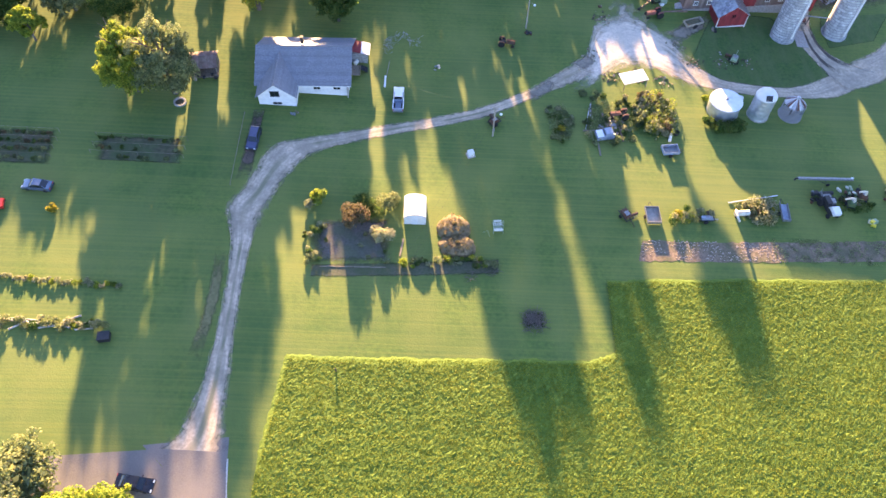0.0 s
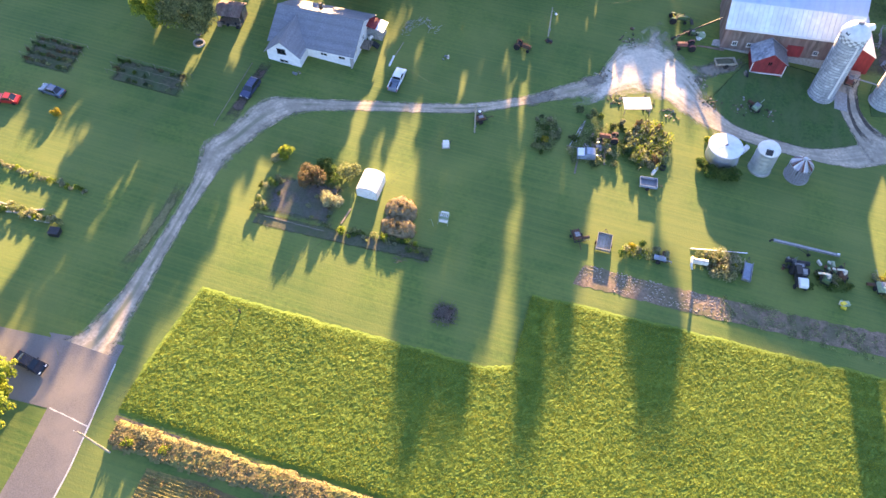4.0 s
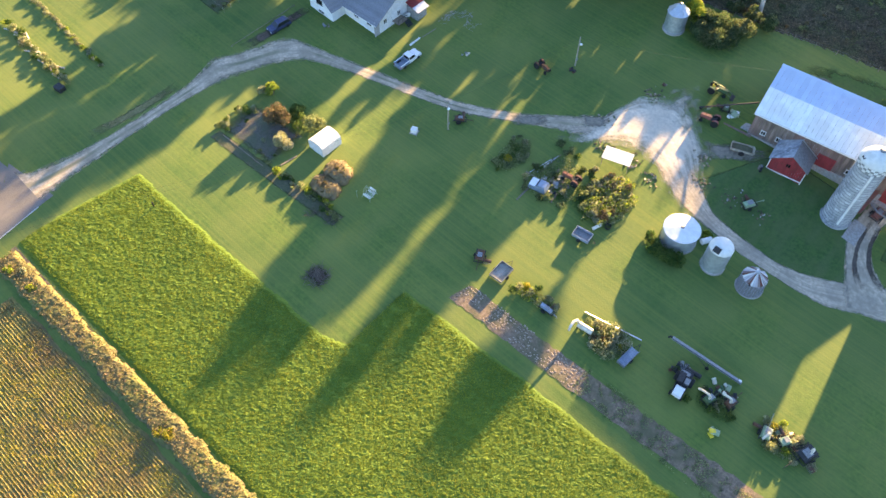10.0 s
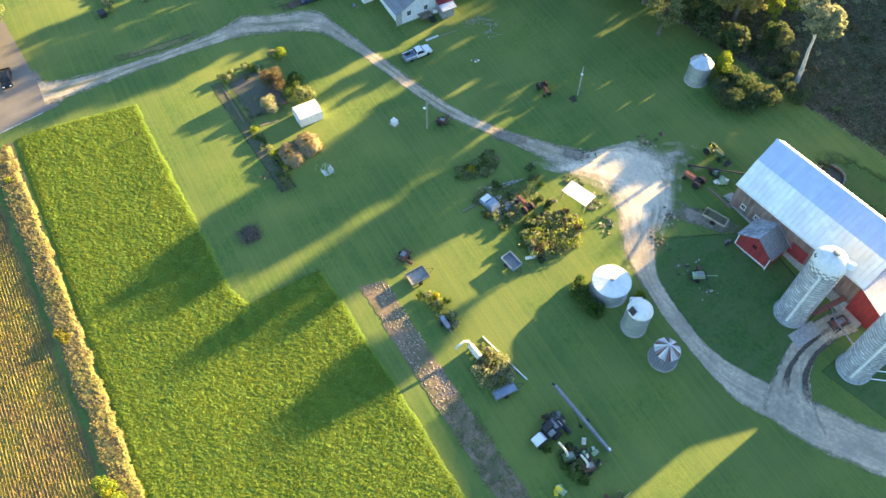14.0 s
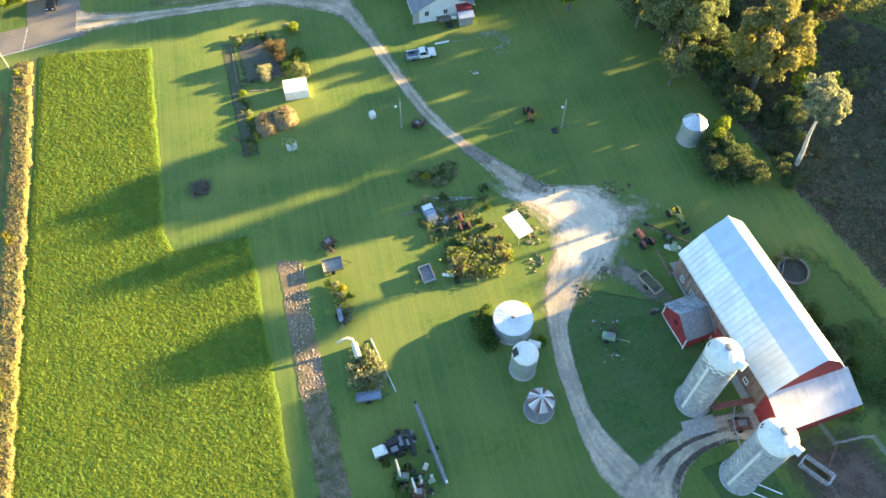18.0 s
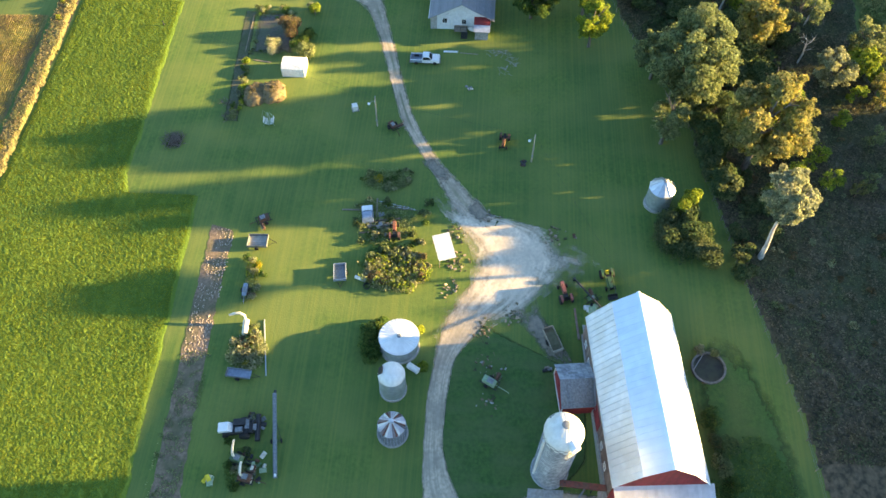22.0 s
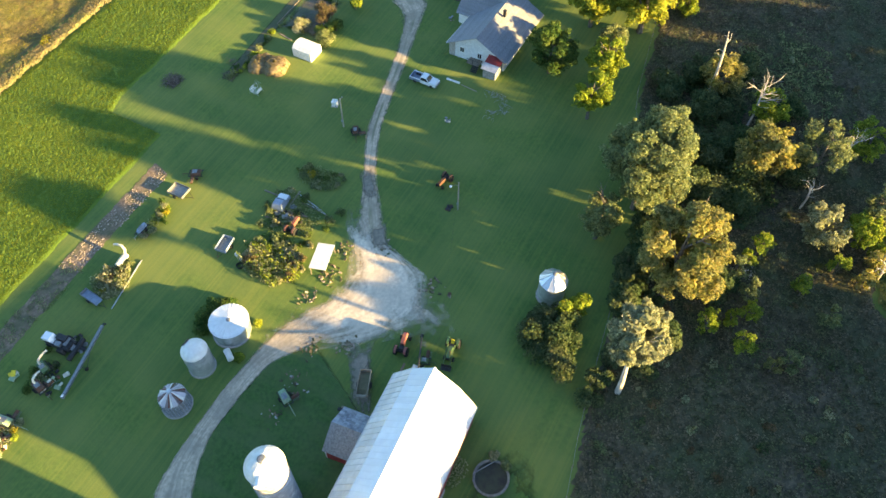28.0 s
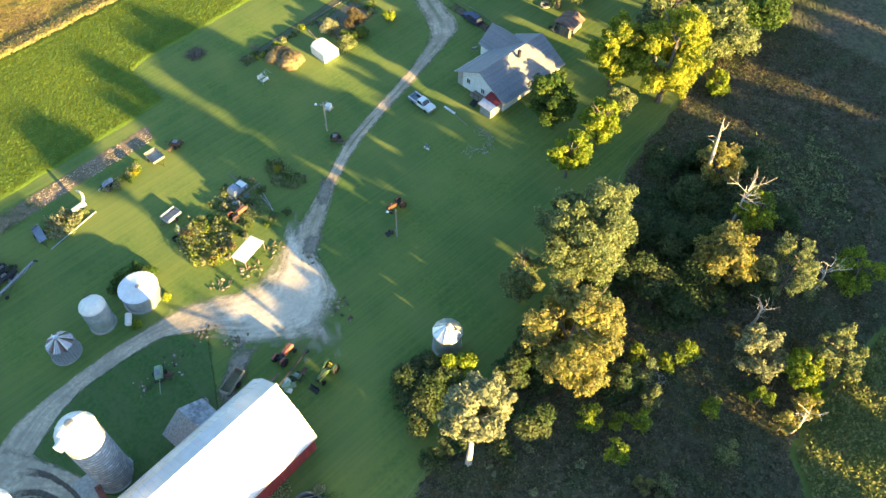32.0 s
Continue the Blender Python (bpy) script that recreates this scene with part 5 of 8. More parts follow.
    part("entry_canopy", F().slab(((-20.2, 111.0, e0 + 2.62), (-20.2, 114.2, e0 + 2.62), (-18.6, 114.2, e0 + 2.2), (-18.6, 111.0, e0 + 2.2)), 0.06), M_GALV, t, "grey corrugated canopy")
    for i in range(4):
        part("step", F().box((-20.0 + 0.3 * i, 109.2, e0 + 0.75 - 0.18 * i), (0.32, 1.3, 0.12)), M_DARK, t)
    part("porch_deck", F().box((-21.2, 108.4, e0 + 0.8), (2.0, 2.6, 0.12)), M_WOOD, t, "grey wooden porch deck")
    rl = F()
    for y in (107.2, 108.4, 109.6):
        rl.tube([(-20.3, y, e0 + 0.8), (-20.3, y, e0 + 1.8)], 0.05, 5)
    rl.tube([(-20.3, 107.2, e0 + 1.8), (-20.3, 109.6, e0 + 1.8)], 0.05, 5)
    part("porch_rail", rl, M_DARK, t)
    part("heating_tank", F().tube([(-21.4, 110.1, e0 + 0.75), (-21.3, 110.2, e0 + 0.75), (-21.0, 111.0, e0 + 0.75), (-20.9, 111.1, e0 + 0.75)], [0.2, 0.4, 0.4, 0.2], 12), M_WHITE, t, "small white tank by the porch", smooth=True)
    for y in (104.4, 106.6):
        part("downpipe", F().tube([(x1 + 0.2, y, gb + 0.2), (x1 + 0.2, y, ez)], 0.05, 6), M_WHITE, t)
    part("gutter", F().tube([(-31.0, y0 - 0.85, ez - 0.42), (x1 + 0.9, y0 - 0.85, ez - 0.42)], 0.07, 6), M_WHITE, t, "white eaves gutter")
    part("corner_board", F().box((x1 + 0.08, y0 + 0.1, 3.7), (0.14, 1.3, 3.6)), M_CONC, t, "grey unfinished corner panel")
    part("side_porch", F().slab(((-39.6, 108.4, 4.6), (-39.6, 112.6, 4.6), (x0 - 0.02, 112.6, 5.2), (x0 - 0.02, 108.4, 5.2)), 0.08).box((-39.5, 108.6, 3.5), (0.12, 0.12, 2.2)).box((-39.5, 112.4, 3.5), (0.12, 0.12, 2.2)), M_WHITE, t, "white side porch roof on posts")


barn()
red_shed()
silo(64.4, 125.5, 2.35, 15.1, 22, "tall pale concrete silo with white dome and checkered band", True, 292, 1)
silo(75.9, 127.3, 2.35, 14.6, 22, "tall pale concrete silo with white dome, beside the muddy loop", False, 292, 2)
grain_bin(47.3, 103.2, 2.85, 2.95, 3.22, "low wide grain bin with white ribbed cone roof", 30, 3)
domed_bin(54.1, 102.9, 1.9, 5.0, "tall galvanised bin with white dome and open hatch")
wire_crib(60.5, 103.5, 2.0, 2.7, 4.4)
grain_bin(20.0, 143.2, 2.0, 4.1, 5.8, "small galvanised bin with shiny cone roof beside brush", 12, 4, roof=M_GALV)
house()


# ---- trees and brush ----
SMALL = ((7.3, 169.0), (15.5, 165.2), (12.9, 168.0), (16.3, 170.9), (10.9, 169.9), (1.2, 167.3),
         (-1.3, 168.2), (17.3, 175.3), (2.8, 175.8), (6.2, 180.3), (-2.1, 183.1), (-6.0, 184.0),
         (5.0, 166.1), (3.1, 163.9), (15.8, 177.3), (-8.1, 183.7), (-3.4, 179.1))
THICK = ((-27.1, 151.9, 5, 4.2), (-17.0, 154.9, 5.5, 4.4), (-9.3, 161.5, 5, 4), (-29.4, 143.4, 3.6, 3.4),
         (-13.3, 163.3, 5, 4), (-8.3, 156.4, 5.5, 4), (-18.8, 169.1, 4.5, 3.6), (-40.5, 154.8, 3.5, 3.4),
         (-35.1, 146.9, 3.4, 3.2), (-32.5, 164.2, 4, 3.4), (-22, 158.5, 5.5, 4.4), (-5, 152, 6.5, 3.6),
         (2.5, 155.5, 7, 3.6), (8, 164.5, 5, 3), (21, 160.5, 6, 3.0))
tree(-1.8, 148.2, 20.6, 7.4, 6.4, L_OLIVE, "large spreading green deciduous tree at the wood's edge", 11, 34000, 0.19, n=52, clump=1.9, low=0.14)
tree(-9.0, 144.5, 11.0, 4.0, 4.0, L_OLIVE, "smaller green tree leaning out over the lawn", 12, 11000, 0.18, n=22, clump=1.3)
tree(12.6, 158.0, 21.2, 6.0, 5.8, L_GOLD, "tall tree turning golden yellow", 13, 32000, 0.19, n=50, clump=1.7, low=0.12)
tree(30.4, 158.0, 17.4, 4.0, 3.7, L_PALE, "pale-leaved tree on a tall bare white leaning trunk", 14, 22000, 0.18, n=40, clump=1.15, low=0.66, bark=M_PALEBARK, trunk_r=0.4, lean=(-1.0, -0.6))
tree(-25.4, 122.2, 10.8, 4.8, 4.6, L_GREEN, "round green tree behind the farmhouse", 15, 17000, 0.15, n=44, clump=1.2, low=0.12)
tree(-26.3, 132.4, 11.4, 3.4, 3.2, L_LIME, "young yellow-green tree on the lawn", 16, 12000, 0.15, n=34, clump=1.0, low=0.15)
tree(-17.4, 133.4, 10.6, 3.2, 3.0, L_LIME, "small yellow-green conical tree on the lawn", 17, 11000, 0.14, n=32, clump=0.9, low=0.12)
tree(-33.9, 130.9, 7.4, 2.7, 2.6, L_OLIVE, "small olive tree in the yard row", 18, 8000, 0.15, n=26, clump=0.9, low=0.15)
tree(-43.4, 133.4, 20.5, 5.8, 5.4, L_WILLOW, "large yellow-green willow-like tree behind the farmhouse", 19, 34000, 0.18, n=56, clump=1.6, droop=0.6, low=0.08)
tree(-41.0, 124.0, 15.5, 5.0, 4.8, L_WILLOW, "yellow-green drooping tree near the farmhouse", 25, 22000, 0.18, n=44, clump=1.4, droop=0.6, low=0.1)
tree(-49.8, 127.0, 19.5, 5.2, 4.6, L_OLIVE, "tall green tree in the boundary row", 20, 20000, 0.2, n=34, clump=1.6, low=0.12)
tree(-59.2, 101.0, 14.4, 4.4, 5.2, L_LIME, "drooping yellow-green tree over the side lawn", 21, 15000, 0.18, n=44, clump=1.3, droop=1.3, low=0.05)
tree(-52.6, 101.0, 17.0, 5.4, 5.4, L_OLIVE, "big drooping olive tree over the side lawn", 23, 15000, 0.18, n=48, clump=1.4, droop=1.3, low=0.05)
tree(-46.4, 24.4, 9.8, 6.3, 5.8, L_LIME, "dense roadside tree beside the asphalt", 31, 34000, 0.17, n=56, clump=1.6, low=0.1)
for i, (x, y, h, r, lf) in enumerate(((-80, 112, 7, 3.0, L_LIME), (-75, 120.5, 9, 5, L_OLIVE), (-87, 118, 9, 5, L_GREEN), (-66, 120.5, 9, 5, L_GREEN), (-97, 117, 8, 5, L_OLIVE), (-62, 133, 10, 6, L_OLIVE), (-73, 134, 9, 6, L_GREEN), (-85, 132, 9, 6, L_OLIVE), (-97, 131, 9, 6, L_GREEN), (-57.2, 29.4, 9.5, 6.0, L_OLIVE))):
    tree(x, y, h, r, r, lf, "boundary tree, part of the row beyond the side lawn", 40 + i, 9000, 0.22, n=24, clump=r * 0.36, low=0.15)
for i, (x, y, h, r, lf, lab) in enumerate((
        (-17.3, 163.6, 11.5, 4.6, L_GOLD, "yellowing tree among dark brush"), (-7.4, 175.6, 9, 3.2, L_PALE, "thin grey-green tree in the weeds"), (-21.0, 171.5, 12, 4.2, L_OLIVE, "half-bare olive tree in the weeds"),
        (-29.3, 178, 8.5, 3.2, L_LIME, "bright yellow-green tree in the weeds"), (-52.4, 139.6, 4.6, 2.4, L_LIME, "round yellow-green bush alone in the weeds"), (-28.6, 161.6, 8.5, 3.2, L_LIME, "yellow-green tree beside a bare one"), (-33.5, 152.0, 8, 3.6, L_GOLD, "golden bushy tree round the dead trunk"),
        (6.8, 145.0, 12.0, 3.0, L_OLIVE, "leaning green tree below the golden one"), (-15, 183, 9, 3.2, L_OLIVE, "olive tree near the far meadow"), (-9.5, 181, 8, 2.6, L_LIME, "yellow-green tree near the far meadow"))):
    tree(x, y, h, r, r, lf, lab, 60 + i, 11000 if i == 0 else 7500, 0.17, n=30, clump=r * 0.32, low=0.1)
for i, (x, y) in enumerate(SMALL):
    h = random.uniform(3.6, 5.8)
    tree(x, y, h, h * 0.27, h * 0.27, random.choice((L_LIME, L_OLIVE, L_GOLD, L_LIME)), "young yellow-green tree among brown weeds", 80 + i, 1600, 0.15, n=12, clump=h * 0.13, low=0.1)
for i, (x, y, h, r) in enumerate(THICK):
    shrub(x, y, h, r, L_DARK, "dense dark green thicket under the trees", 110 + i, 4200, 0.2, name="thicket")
for i in range(150):
    x, y = random.uniform(-58, 48), random.uniform(150, 188)
    if y < fence_y(x) + 1.5:
        continue
    h = random.uniform(0.4, 1.3)
    shrub(x, y, h, h * 0.8, random.choice((L_WEED, L_OLIVE, L_DARK, L_PALE, L_BROWN, L_STRAW)), "rough weeds on the brown ground", 1000 + i, 220, 0.13, name="weed_clump")
for i, (x, y, h, r, lf) in enumerate(((28.6, 145.4, 3.6, 3.9, L_DARK), (25.6, 148.0, 3.6, 3.8, L_DARK), (30.2, 148.8, 3.2, 3.6, L_DARK), (23.0, 146.6, 4.6, 2.0, L_LIME), (20.9, 148.0, 4.4, 1.8, L_LIME), (25.6, 144.6, 3.2, 2.6, L_DARK))):
    shrub(x, y, h, r, lf, "overgrown brush beside the small bin", 130 + i, 4200 if lf is L_DARK else 2000, 0.17, name="thicket")
for i, (x, y) in enumerate(((33.8, 155), (29.9, 155.0), (25.7, 155.5), (18, 154), (12, 153.2), (26, 160), (21, 157.5), (15, 157))):
    shrub(x, y, random.uniform(1.8, 3.0), 2.0, random.choice((L_DARK, L_DARK, L_OLIVE)), "weedy brush along the fence", 150 + i, 1600, 0.17)

# Row added under the crowns, out of sight, to stop low sun reaching the lawn.
for i in range(13):
    shrub(-14.5 + 2.7 * i, 151.2 + 0.12 * (2.7 * i - 14) + random.uniform(-0.6, 0.6), random.uniform(6.4, 7.8), 2.6, L_DARK, "hidden understorey added to block light beneath the large trees", 170 + i, 3000, 0.24, name="thicket")
# tall wood beyond the weeds, out of view, added to cast shade
base = []
for i, (h, lf) in enumerate(((20, L_GREEN), (20, L_OLIVE), (20, L_GOLD))):
    base.append(tree(-44 + 5.5 * i, 226 + 2 * i, h, 5.2, 5.0, lf, "tall unseen tree added beyond the weedy ground to cast shade", 900 + i, 9000, 0.45, n=20, clump=2.4, low=0.08))
k = 0
rng_w = random.Random(31)
# dense where the shade is whole, thinned to single trees where sun comes through
for x in np.r_[np.arange(-112, -34, 8.6), (-24.0, -13.0, -2.5), np.arange(5, 92, 4.2)]:
    for y in (228, 234):
        if y == 234 and x < 4:
            continue
        h = 19.0 if x < -30 else 16.0 if x < 4 else 16.6 if x < 24 else 18.5 if x < 28 else 20.5
        s_ = h / 20 * rng_w.uniform(0.95, 1.05)
        xx, yy = x + rng_w.uniform(-1.2, 1.2), y + rng_w.uniform(-1, 1)
        copy_thing(base[k % 3], on(xx, yy, rng_w.uniform(0, 360)) @ Matrix.Scale(s_, 4))
        k += 1
# tall unseen trees behind the cattle yard, added to shade the ground south of it
for x, y in ((74, 184), (80, 187), (86.5, 185), (93, 188), (99.5, 185), (106, 187)):
    copy_thing(base[k % 3], on(x, y, 40 * k) @ Matrix.Scale(1.1, 4))
    k += 1


# ---- vehicles ----
def wheels(t, spots, r, w, rim=None, n=18):
    for x, y in spots:
        wh = part("wheel", F().wheel((x, y, r), r, w, "y", n), M_RUBBER, t, smooth=True)
        part("rim", F().lathe([(r * 0.56, -w * 0.42), (r * 0.5, -w * 0.2), (r * 0.2, -w * 0.3), (r * 0.2, w * 0.3), (r * 0.5, w * 0.2), (r * 0.56, w * 0.42)], 14, Matrix.Translation((x, y, r)) @ Matrix.Rotation(math.pi / 2, 4, "X")), rim or M_STEEL, wh, smooth=True)


def tapered(outline, w0, w1, zlo, zhi):
    """A side outline in x-z pushed sideways, narrower towards zhi."""
    f = F()
    n = len(outline)
    half = [(w0 + (w1 - w0) * min(1, max(0, (z - zlo) / (zhi - zlo)))) / 2 for _, z in outline]
    p = [(x, -h, z) for (x, z), h in zip(outline, half)] + [(x, h, z) for (x, z), h in zip(outline, half)]
    return f.add(p, [tuple(range(n)), tuple(range(2 * n - 1, n - 1, -1))] + [(i, n + i, n + (i + 1) % n, (i + 1) % n) for i in range(n)])


def car(m, paint, label, length=4.6, width=1.8, kind="sedan"):
    t = thing("car", label, "car", m)
    a, w = length / 2, width
    if kind == "suv":
        low = [(-a, 0.35), (-a - 0.02, 0.75), (-a + 0.05, 1.0), (a - 1.35, 1.02), (a - 0.2, 0.92), (a, 0.72), (a, 0.35)]
        top = [(-a + 0.1, 1.0), (-a + 0.35, 1.58), (-a + 0.8, 1.66), (a - 2.0, 1.66), (a - 1.25, 1.02)]
    else:
        low = [(-a, 0.35), (-a - 0.02, 0.70), (-a + 0.1, 0.92), (-a + 0.9, 0.96), (a - 1.4, 0.95), (a - 0.2, 0.80), (a, 0.62), (a, 0.35)]
        top = [(-a + 0.65, 0.94), (-a + 1.25, 1.38), (-a + 1.6, 1.43), (a - 1.9, 1.43), (a - 1.15, 0.94)]
    part("body", tapered(low, w, w * 0.9, 0.7, 1.0), paint, t, smooth=True)
    part("cab_glass", tapered(top, w * 0.88, w * 0.70, top[0][1], top[2][1]), M_GLASS, t, "dark tinted windows", smooth=True)
    hi = top[2][1]
    x0, x1 = top[2][0], top[3][0]
    part("roof", F().box(((x0 + x1) / 2, 0, hi + 0.015), (x1 - x0 + 0.25, w * 0.72, 0.06), taper=0.95), paint, t)
    for s in (-1, 1):
        for xa, za, xb, zb in ((top[1][0], top[1][1], top[0][0], top[0][1]), (top[3][0], top[3][1], top[4][0], top[4][1])):
            part("pillar", F().tube([(xa, s * w * 0.36, za), (xb, s * w * 0.43, zb)], 0.05, 5), paint, t)
        part("headlight", F().box((a - 0.05, s * w * 0.34, 0.66), (0.16, 0.36, 0.14)), M_LAMP, t)
        part("taillight", F().box((-a + 0.02, s * w * 0.36, 0.78), (0.1, 0.3, 0.16)), M_CARRED, t)
        part("mirror", F().box((a - 1.55, s * (w / 2 + 0.08), 1.0), (0.12, 0.2, 0.14)), paint, t)
    part("bumper", F().box((a + 0.03, 0, 0.45), (0.14, w * 0.94, 0.18)), M_DARK, t)
    part("bumper", F().box((-a - 0.03, 0, 0.45), (0.14, w * 0.94, 0.18)), M_DARK, t)
    wheels(t, [(x, s * (w / 2 - 0.1)) for x in (-a + 0.85, a - 0.85) for s in (-1, 1)], 0.33, 0.22)
    return t


def pickup(m):
    t = thing("pickup_truck", "white and silver pickup truck with an open empty bed", "pickup truck", m)
    w = 1.95
    part("cab_body", tapered([(-0.55, 0.45), (-0.55, 1.12), (2.2, 1.1), (2.62, 0.98), (2.75, 0.75), (2.75, 0.45)], w, w * 0.92, 0.8, 1.15), M_CARWHITE, t, smooth=True)
    part("cab_glass", tapered([(-0.5, 1.1), (-0.42, 1.68), (-0.3, 1.72), (0.75, 1.72), (1.35, 1.1)], w * 0.9, w * 0.76, 1.1, 1.72), M_GLASS, t, "dark cab windows", smooth=True)
    part("cab_roof", F().box((0.18, 0, 1.74), (1.25, w * 0.79, 0.08), taper=0.95), M_CARWHITE, t)
    for s in (-1, 1):
        for a, b in (((-0.4, 1.7), (-0.5, 1.1)), ((0.78, 1.7), (1.36, 1.1))):
            part("pillar", F().tube([(a[0], s * w * 0.385, a[1]), (b[0], s * w * 0.44, b[1])], 0.06, 5), M_CARWHITE, t)
        part("bed_side", F().box((-1.7, s * (w / 2 - 0.06), 0.86), (2.25, 0.12, 0.62)), M_BLUEGREY, t, "grey-blue bed side")
        part("bed_rail", F().box((-1.7, s * (w / 2 - 0.06), 1.19), (2.28, 0.16, 0.05)), M_CARWHITE, t)
        part("wheel_arch", F().box((-1.75, s * (w / 2 - 0.3), 0.8), (0.9, 0.3, 0.24)), M_DARK, t)
        part("headlight", F().box((2.72, s * 0.72, 0.8), (0.1, 0.35, 0.18)), M_LAMP, t)
        part("taillight", F().box((-2.83, s * 0.86, 0.85), (0.08, 0.16, 0.4)), M_CARRED, t)
    part("bed_floor", F().box((-1.7, 0, 0.62), (2.25, w - 0.2, 0.08)), M_BLUEGREY, t)
    for i in range(7):
        part("bed_rib", F().box((-1.7, -0.72 + i * 0.24, 0.675), (2.2, 0.08, 0.03)), M_STEEL, t)
    part("tailgate", F().box((-2.8, 0, 0.86), (0.1, w - 0.1, 0.62)), M_BLUEGREY, t)
    part("bed_front", F().box((-0.62, 0, 0.86), (0.1, w - 0.14, 0.62)), M_BLUEGREY, t)
    part("bumper", F().box((-2.95, 0, 0.5), (0.16, w * 0.9, 0.16)), M_STEEL, t)
    part("bumper", F().box((2.82, 0, 0.55), (0.16, w * 0.95, 0.2)), M_STEEL, t)
    part("hood_line", F().box((1.95, 0, 1.115), (0.9, 0.5, 0.03)), M_CARWHITE, t)
    wheels(t, [(x, s * (w / 2 - 0.12)) for x in (-1.75, 1.85) for s in (-1, 1)], 0.37, 0.25)
    return t


def tractor(m, paint, label, seat=None, rim=None, loader=False, scale=1.0):
    t = thing("tractor", label, "tractor", m @ Matrix.Scale(scale, 4))
    part("hood", tapered([(0.1, 0.75), (0.1, 1.42), (0.4, 1.5), (1.9, 1.42), (2.05, 1.3), (2.05, 0.75)], 0.62, 0.5, 1.2, 1.5), paint, t, smooth=True)
    part("grille", F().box((2.07, 0, 1.08), (0.06, 0.5, 0.6)), M_DARK, t)
    part("chassis", F().box((0.5, 0, 0.7), (3.0, 0.4, 0.34)), M_DARK, t)
    part("rear_axle", F().box((-0.8, 0, 0.78), (0.34, 1.7, 0.3)), M_DARK, t)
    part("front_axle", F().box((1.65, 0, 0.42), (0.14, 1.5, 0.12)), M_DARK, t)
    part("seat", F().box((-0.65, 0, 1.22), (0.46, 0.5, 0.1)).box((-0.88, 0, 1.45), (0.1, 0.5, 0.42)), seat or M_DARK, t)
    part("platform", F().box((-0.45, 0, 0.98), (0.9, 0.75, 0.08)), M_DARK, t)
    part("steering_wheel", F().lathe([(0.17, 0), (0.22, 0.02), (0.17, 0.04)], 14, pose(-0.12, 0, 1.55, 0, -35, 0), close=False), M_DARK, t)
    part("exhaust", F().tube([(1.2, 0.15, 1.45), (1.2, 0.15, 2.1)], 0.05, 6), M_RUST, t)
    for s in (-1, 1):
        part("fender", tapered([(-1.45, 1.2), (-1.2, 1.5), (-0.5, 1.5), (-0.2, 1.15), (-0.25, 1.1), (-0.52, 1.43), (-1.18, 1.43), (-1.4, 1.15)], 0.34, 0.34, 1, 2).v and F().prism([(-1.45, 1.2), (-1.2, 1.52), (-0.5, 1.52), (-0.2, 1.15), (-0.27, 1.12), (-0.53, 1.45), (-1.17, 1.45), (-1.38, 1.16)], 0.34, Matrix.Translation((0, s * 0.74, 0))), paint, t)
    wheels(t, [(-0.8, -0.86), (-0.8, 0.86)], 0.72, 0.38, rim or paint, 22)
    wheels(t, [(1.65, -0.68), (1.65, 0.68)], 0.36, 0.2, rim or paint)
    if loader:
        for s in (-1, 1):
            part("loader_arm", F().tube([(-0.1, s * 0.5, 1.5), (1.6, s * 0.5, 1.2), (2.9, s * 0.5, 0.45)], 0.07, 6), paint, t)
        part("bucket", F().prism([(2.8, 0.1), (3.5, 0.1), (3.5, 0.16), (2.9, 0.2), (2.85, 0.7), (2.78, 0.7)], 1.5), M_DARK, t)
    return t


def cart(m, length, width, h, paint, label, floor=None, name="cart", deck=0.55, wheel=0.36, tongue=1.3, ends=(True, True)):
    t = thing(name, label, name.replace("_", " "), m)
    a, b = length / 2, width / 2
    for i in range(5):
        part("floor_board", F().box((0, -b + width * (i + 0.5) / 5, deck), (length, width / 5 * 0.95, 0.05)), floor or M_WOOD, t)
    for s in (-1, 1):
        part("side", F().box((0, s * b, deck + h / 2), (length + 0.06, 0.06, h)), paint, t)
        if ends[0 if s < 0 else 1]:
            part("end", F().box((s * a, 0, deck + h / 2), (0.06, width, h)), paint, t)
    part("axle", F().box((-0.1, 0, wheel), (0.1, width + 0.1, 0.1)), M_DARK, t)
    tg = F().tube([(a, -b * 0.6, deck - 0.1), (a + tongue, 0, deck - 0.12)], 0.04, 5).tube([(a, b * 0.6, deck - 0.1), (a + tongue, 0, deck - 0.12)], 0.04, 5)
    tg.tube([(a + tongue, 0, deck - 0.12), (a + tongue, 0, -0.03)], 0.035, 5)
    part("drawbar", tg, M_DARK, t)
    wheels(t, [(-0.1, -b - 0.14), (-0.1, b + 0.14)], wheel, 0.2)
    return t


pickup(lay(-12.95, 102.1, 90))
car(lay(-37.4, 91.0, -94), M_CARBLUE, "dark blue estate car parked beside the house", 4.7, 1.85, "suv")
car(lay(-70.0, 78.9, 176), M_CARGREY, "blue-grey saloon car parked on the side lawn", 4.6, 1.8)
car(lay(-76.2, 74.7, 190), M_CARRED, "bright red car parked on the side lawn", 4.3, 1.75)
car(lay(-43.7, 31.9, -8), M_CARBLACK, "black saloon car standing on the shaded asphalt", 4.8, 1.85)

# ---- yard machinery ----
tractor(lay(38.0, 127.9, 194), M_ORANGE, "faded red old tractor at the edge of the gravel yard", rim=M_ORANGE)
tractor(lay(35.0, 134.5, 12), M_GREEN, "green tractor with yellow seat and wheels beside the barn", M_YELLOW, M_YELLOW, True)
tractor(lay(27.6, 100.4, 186), M_RUSTRED, "rusty red tractor sunk in tall weeds", rim=M_RUST, scale=0.95)
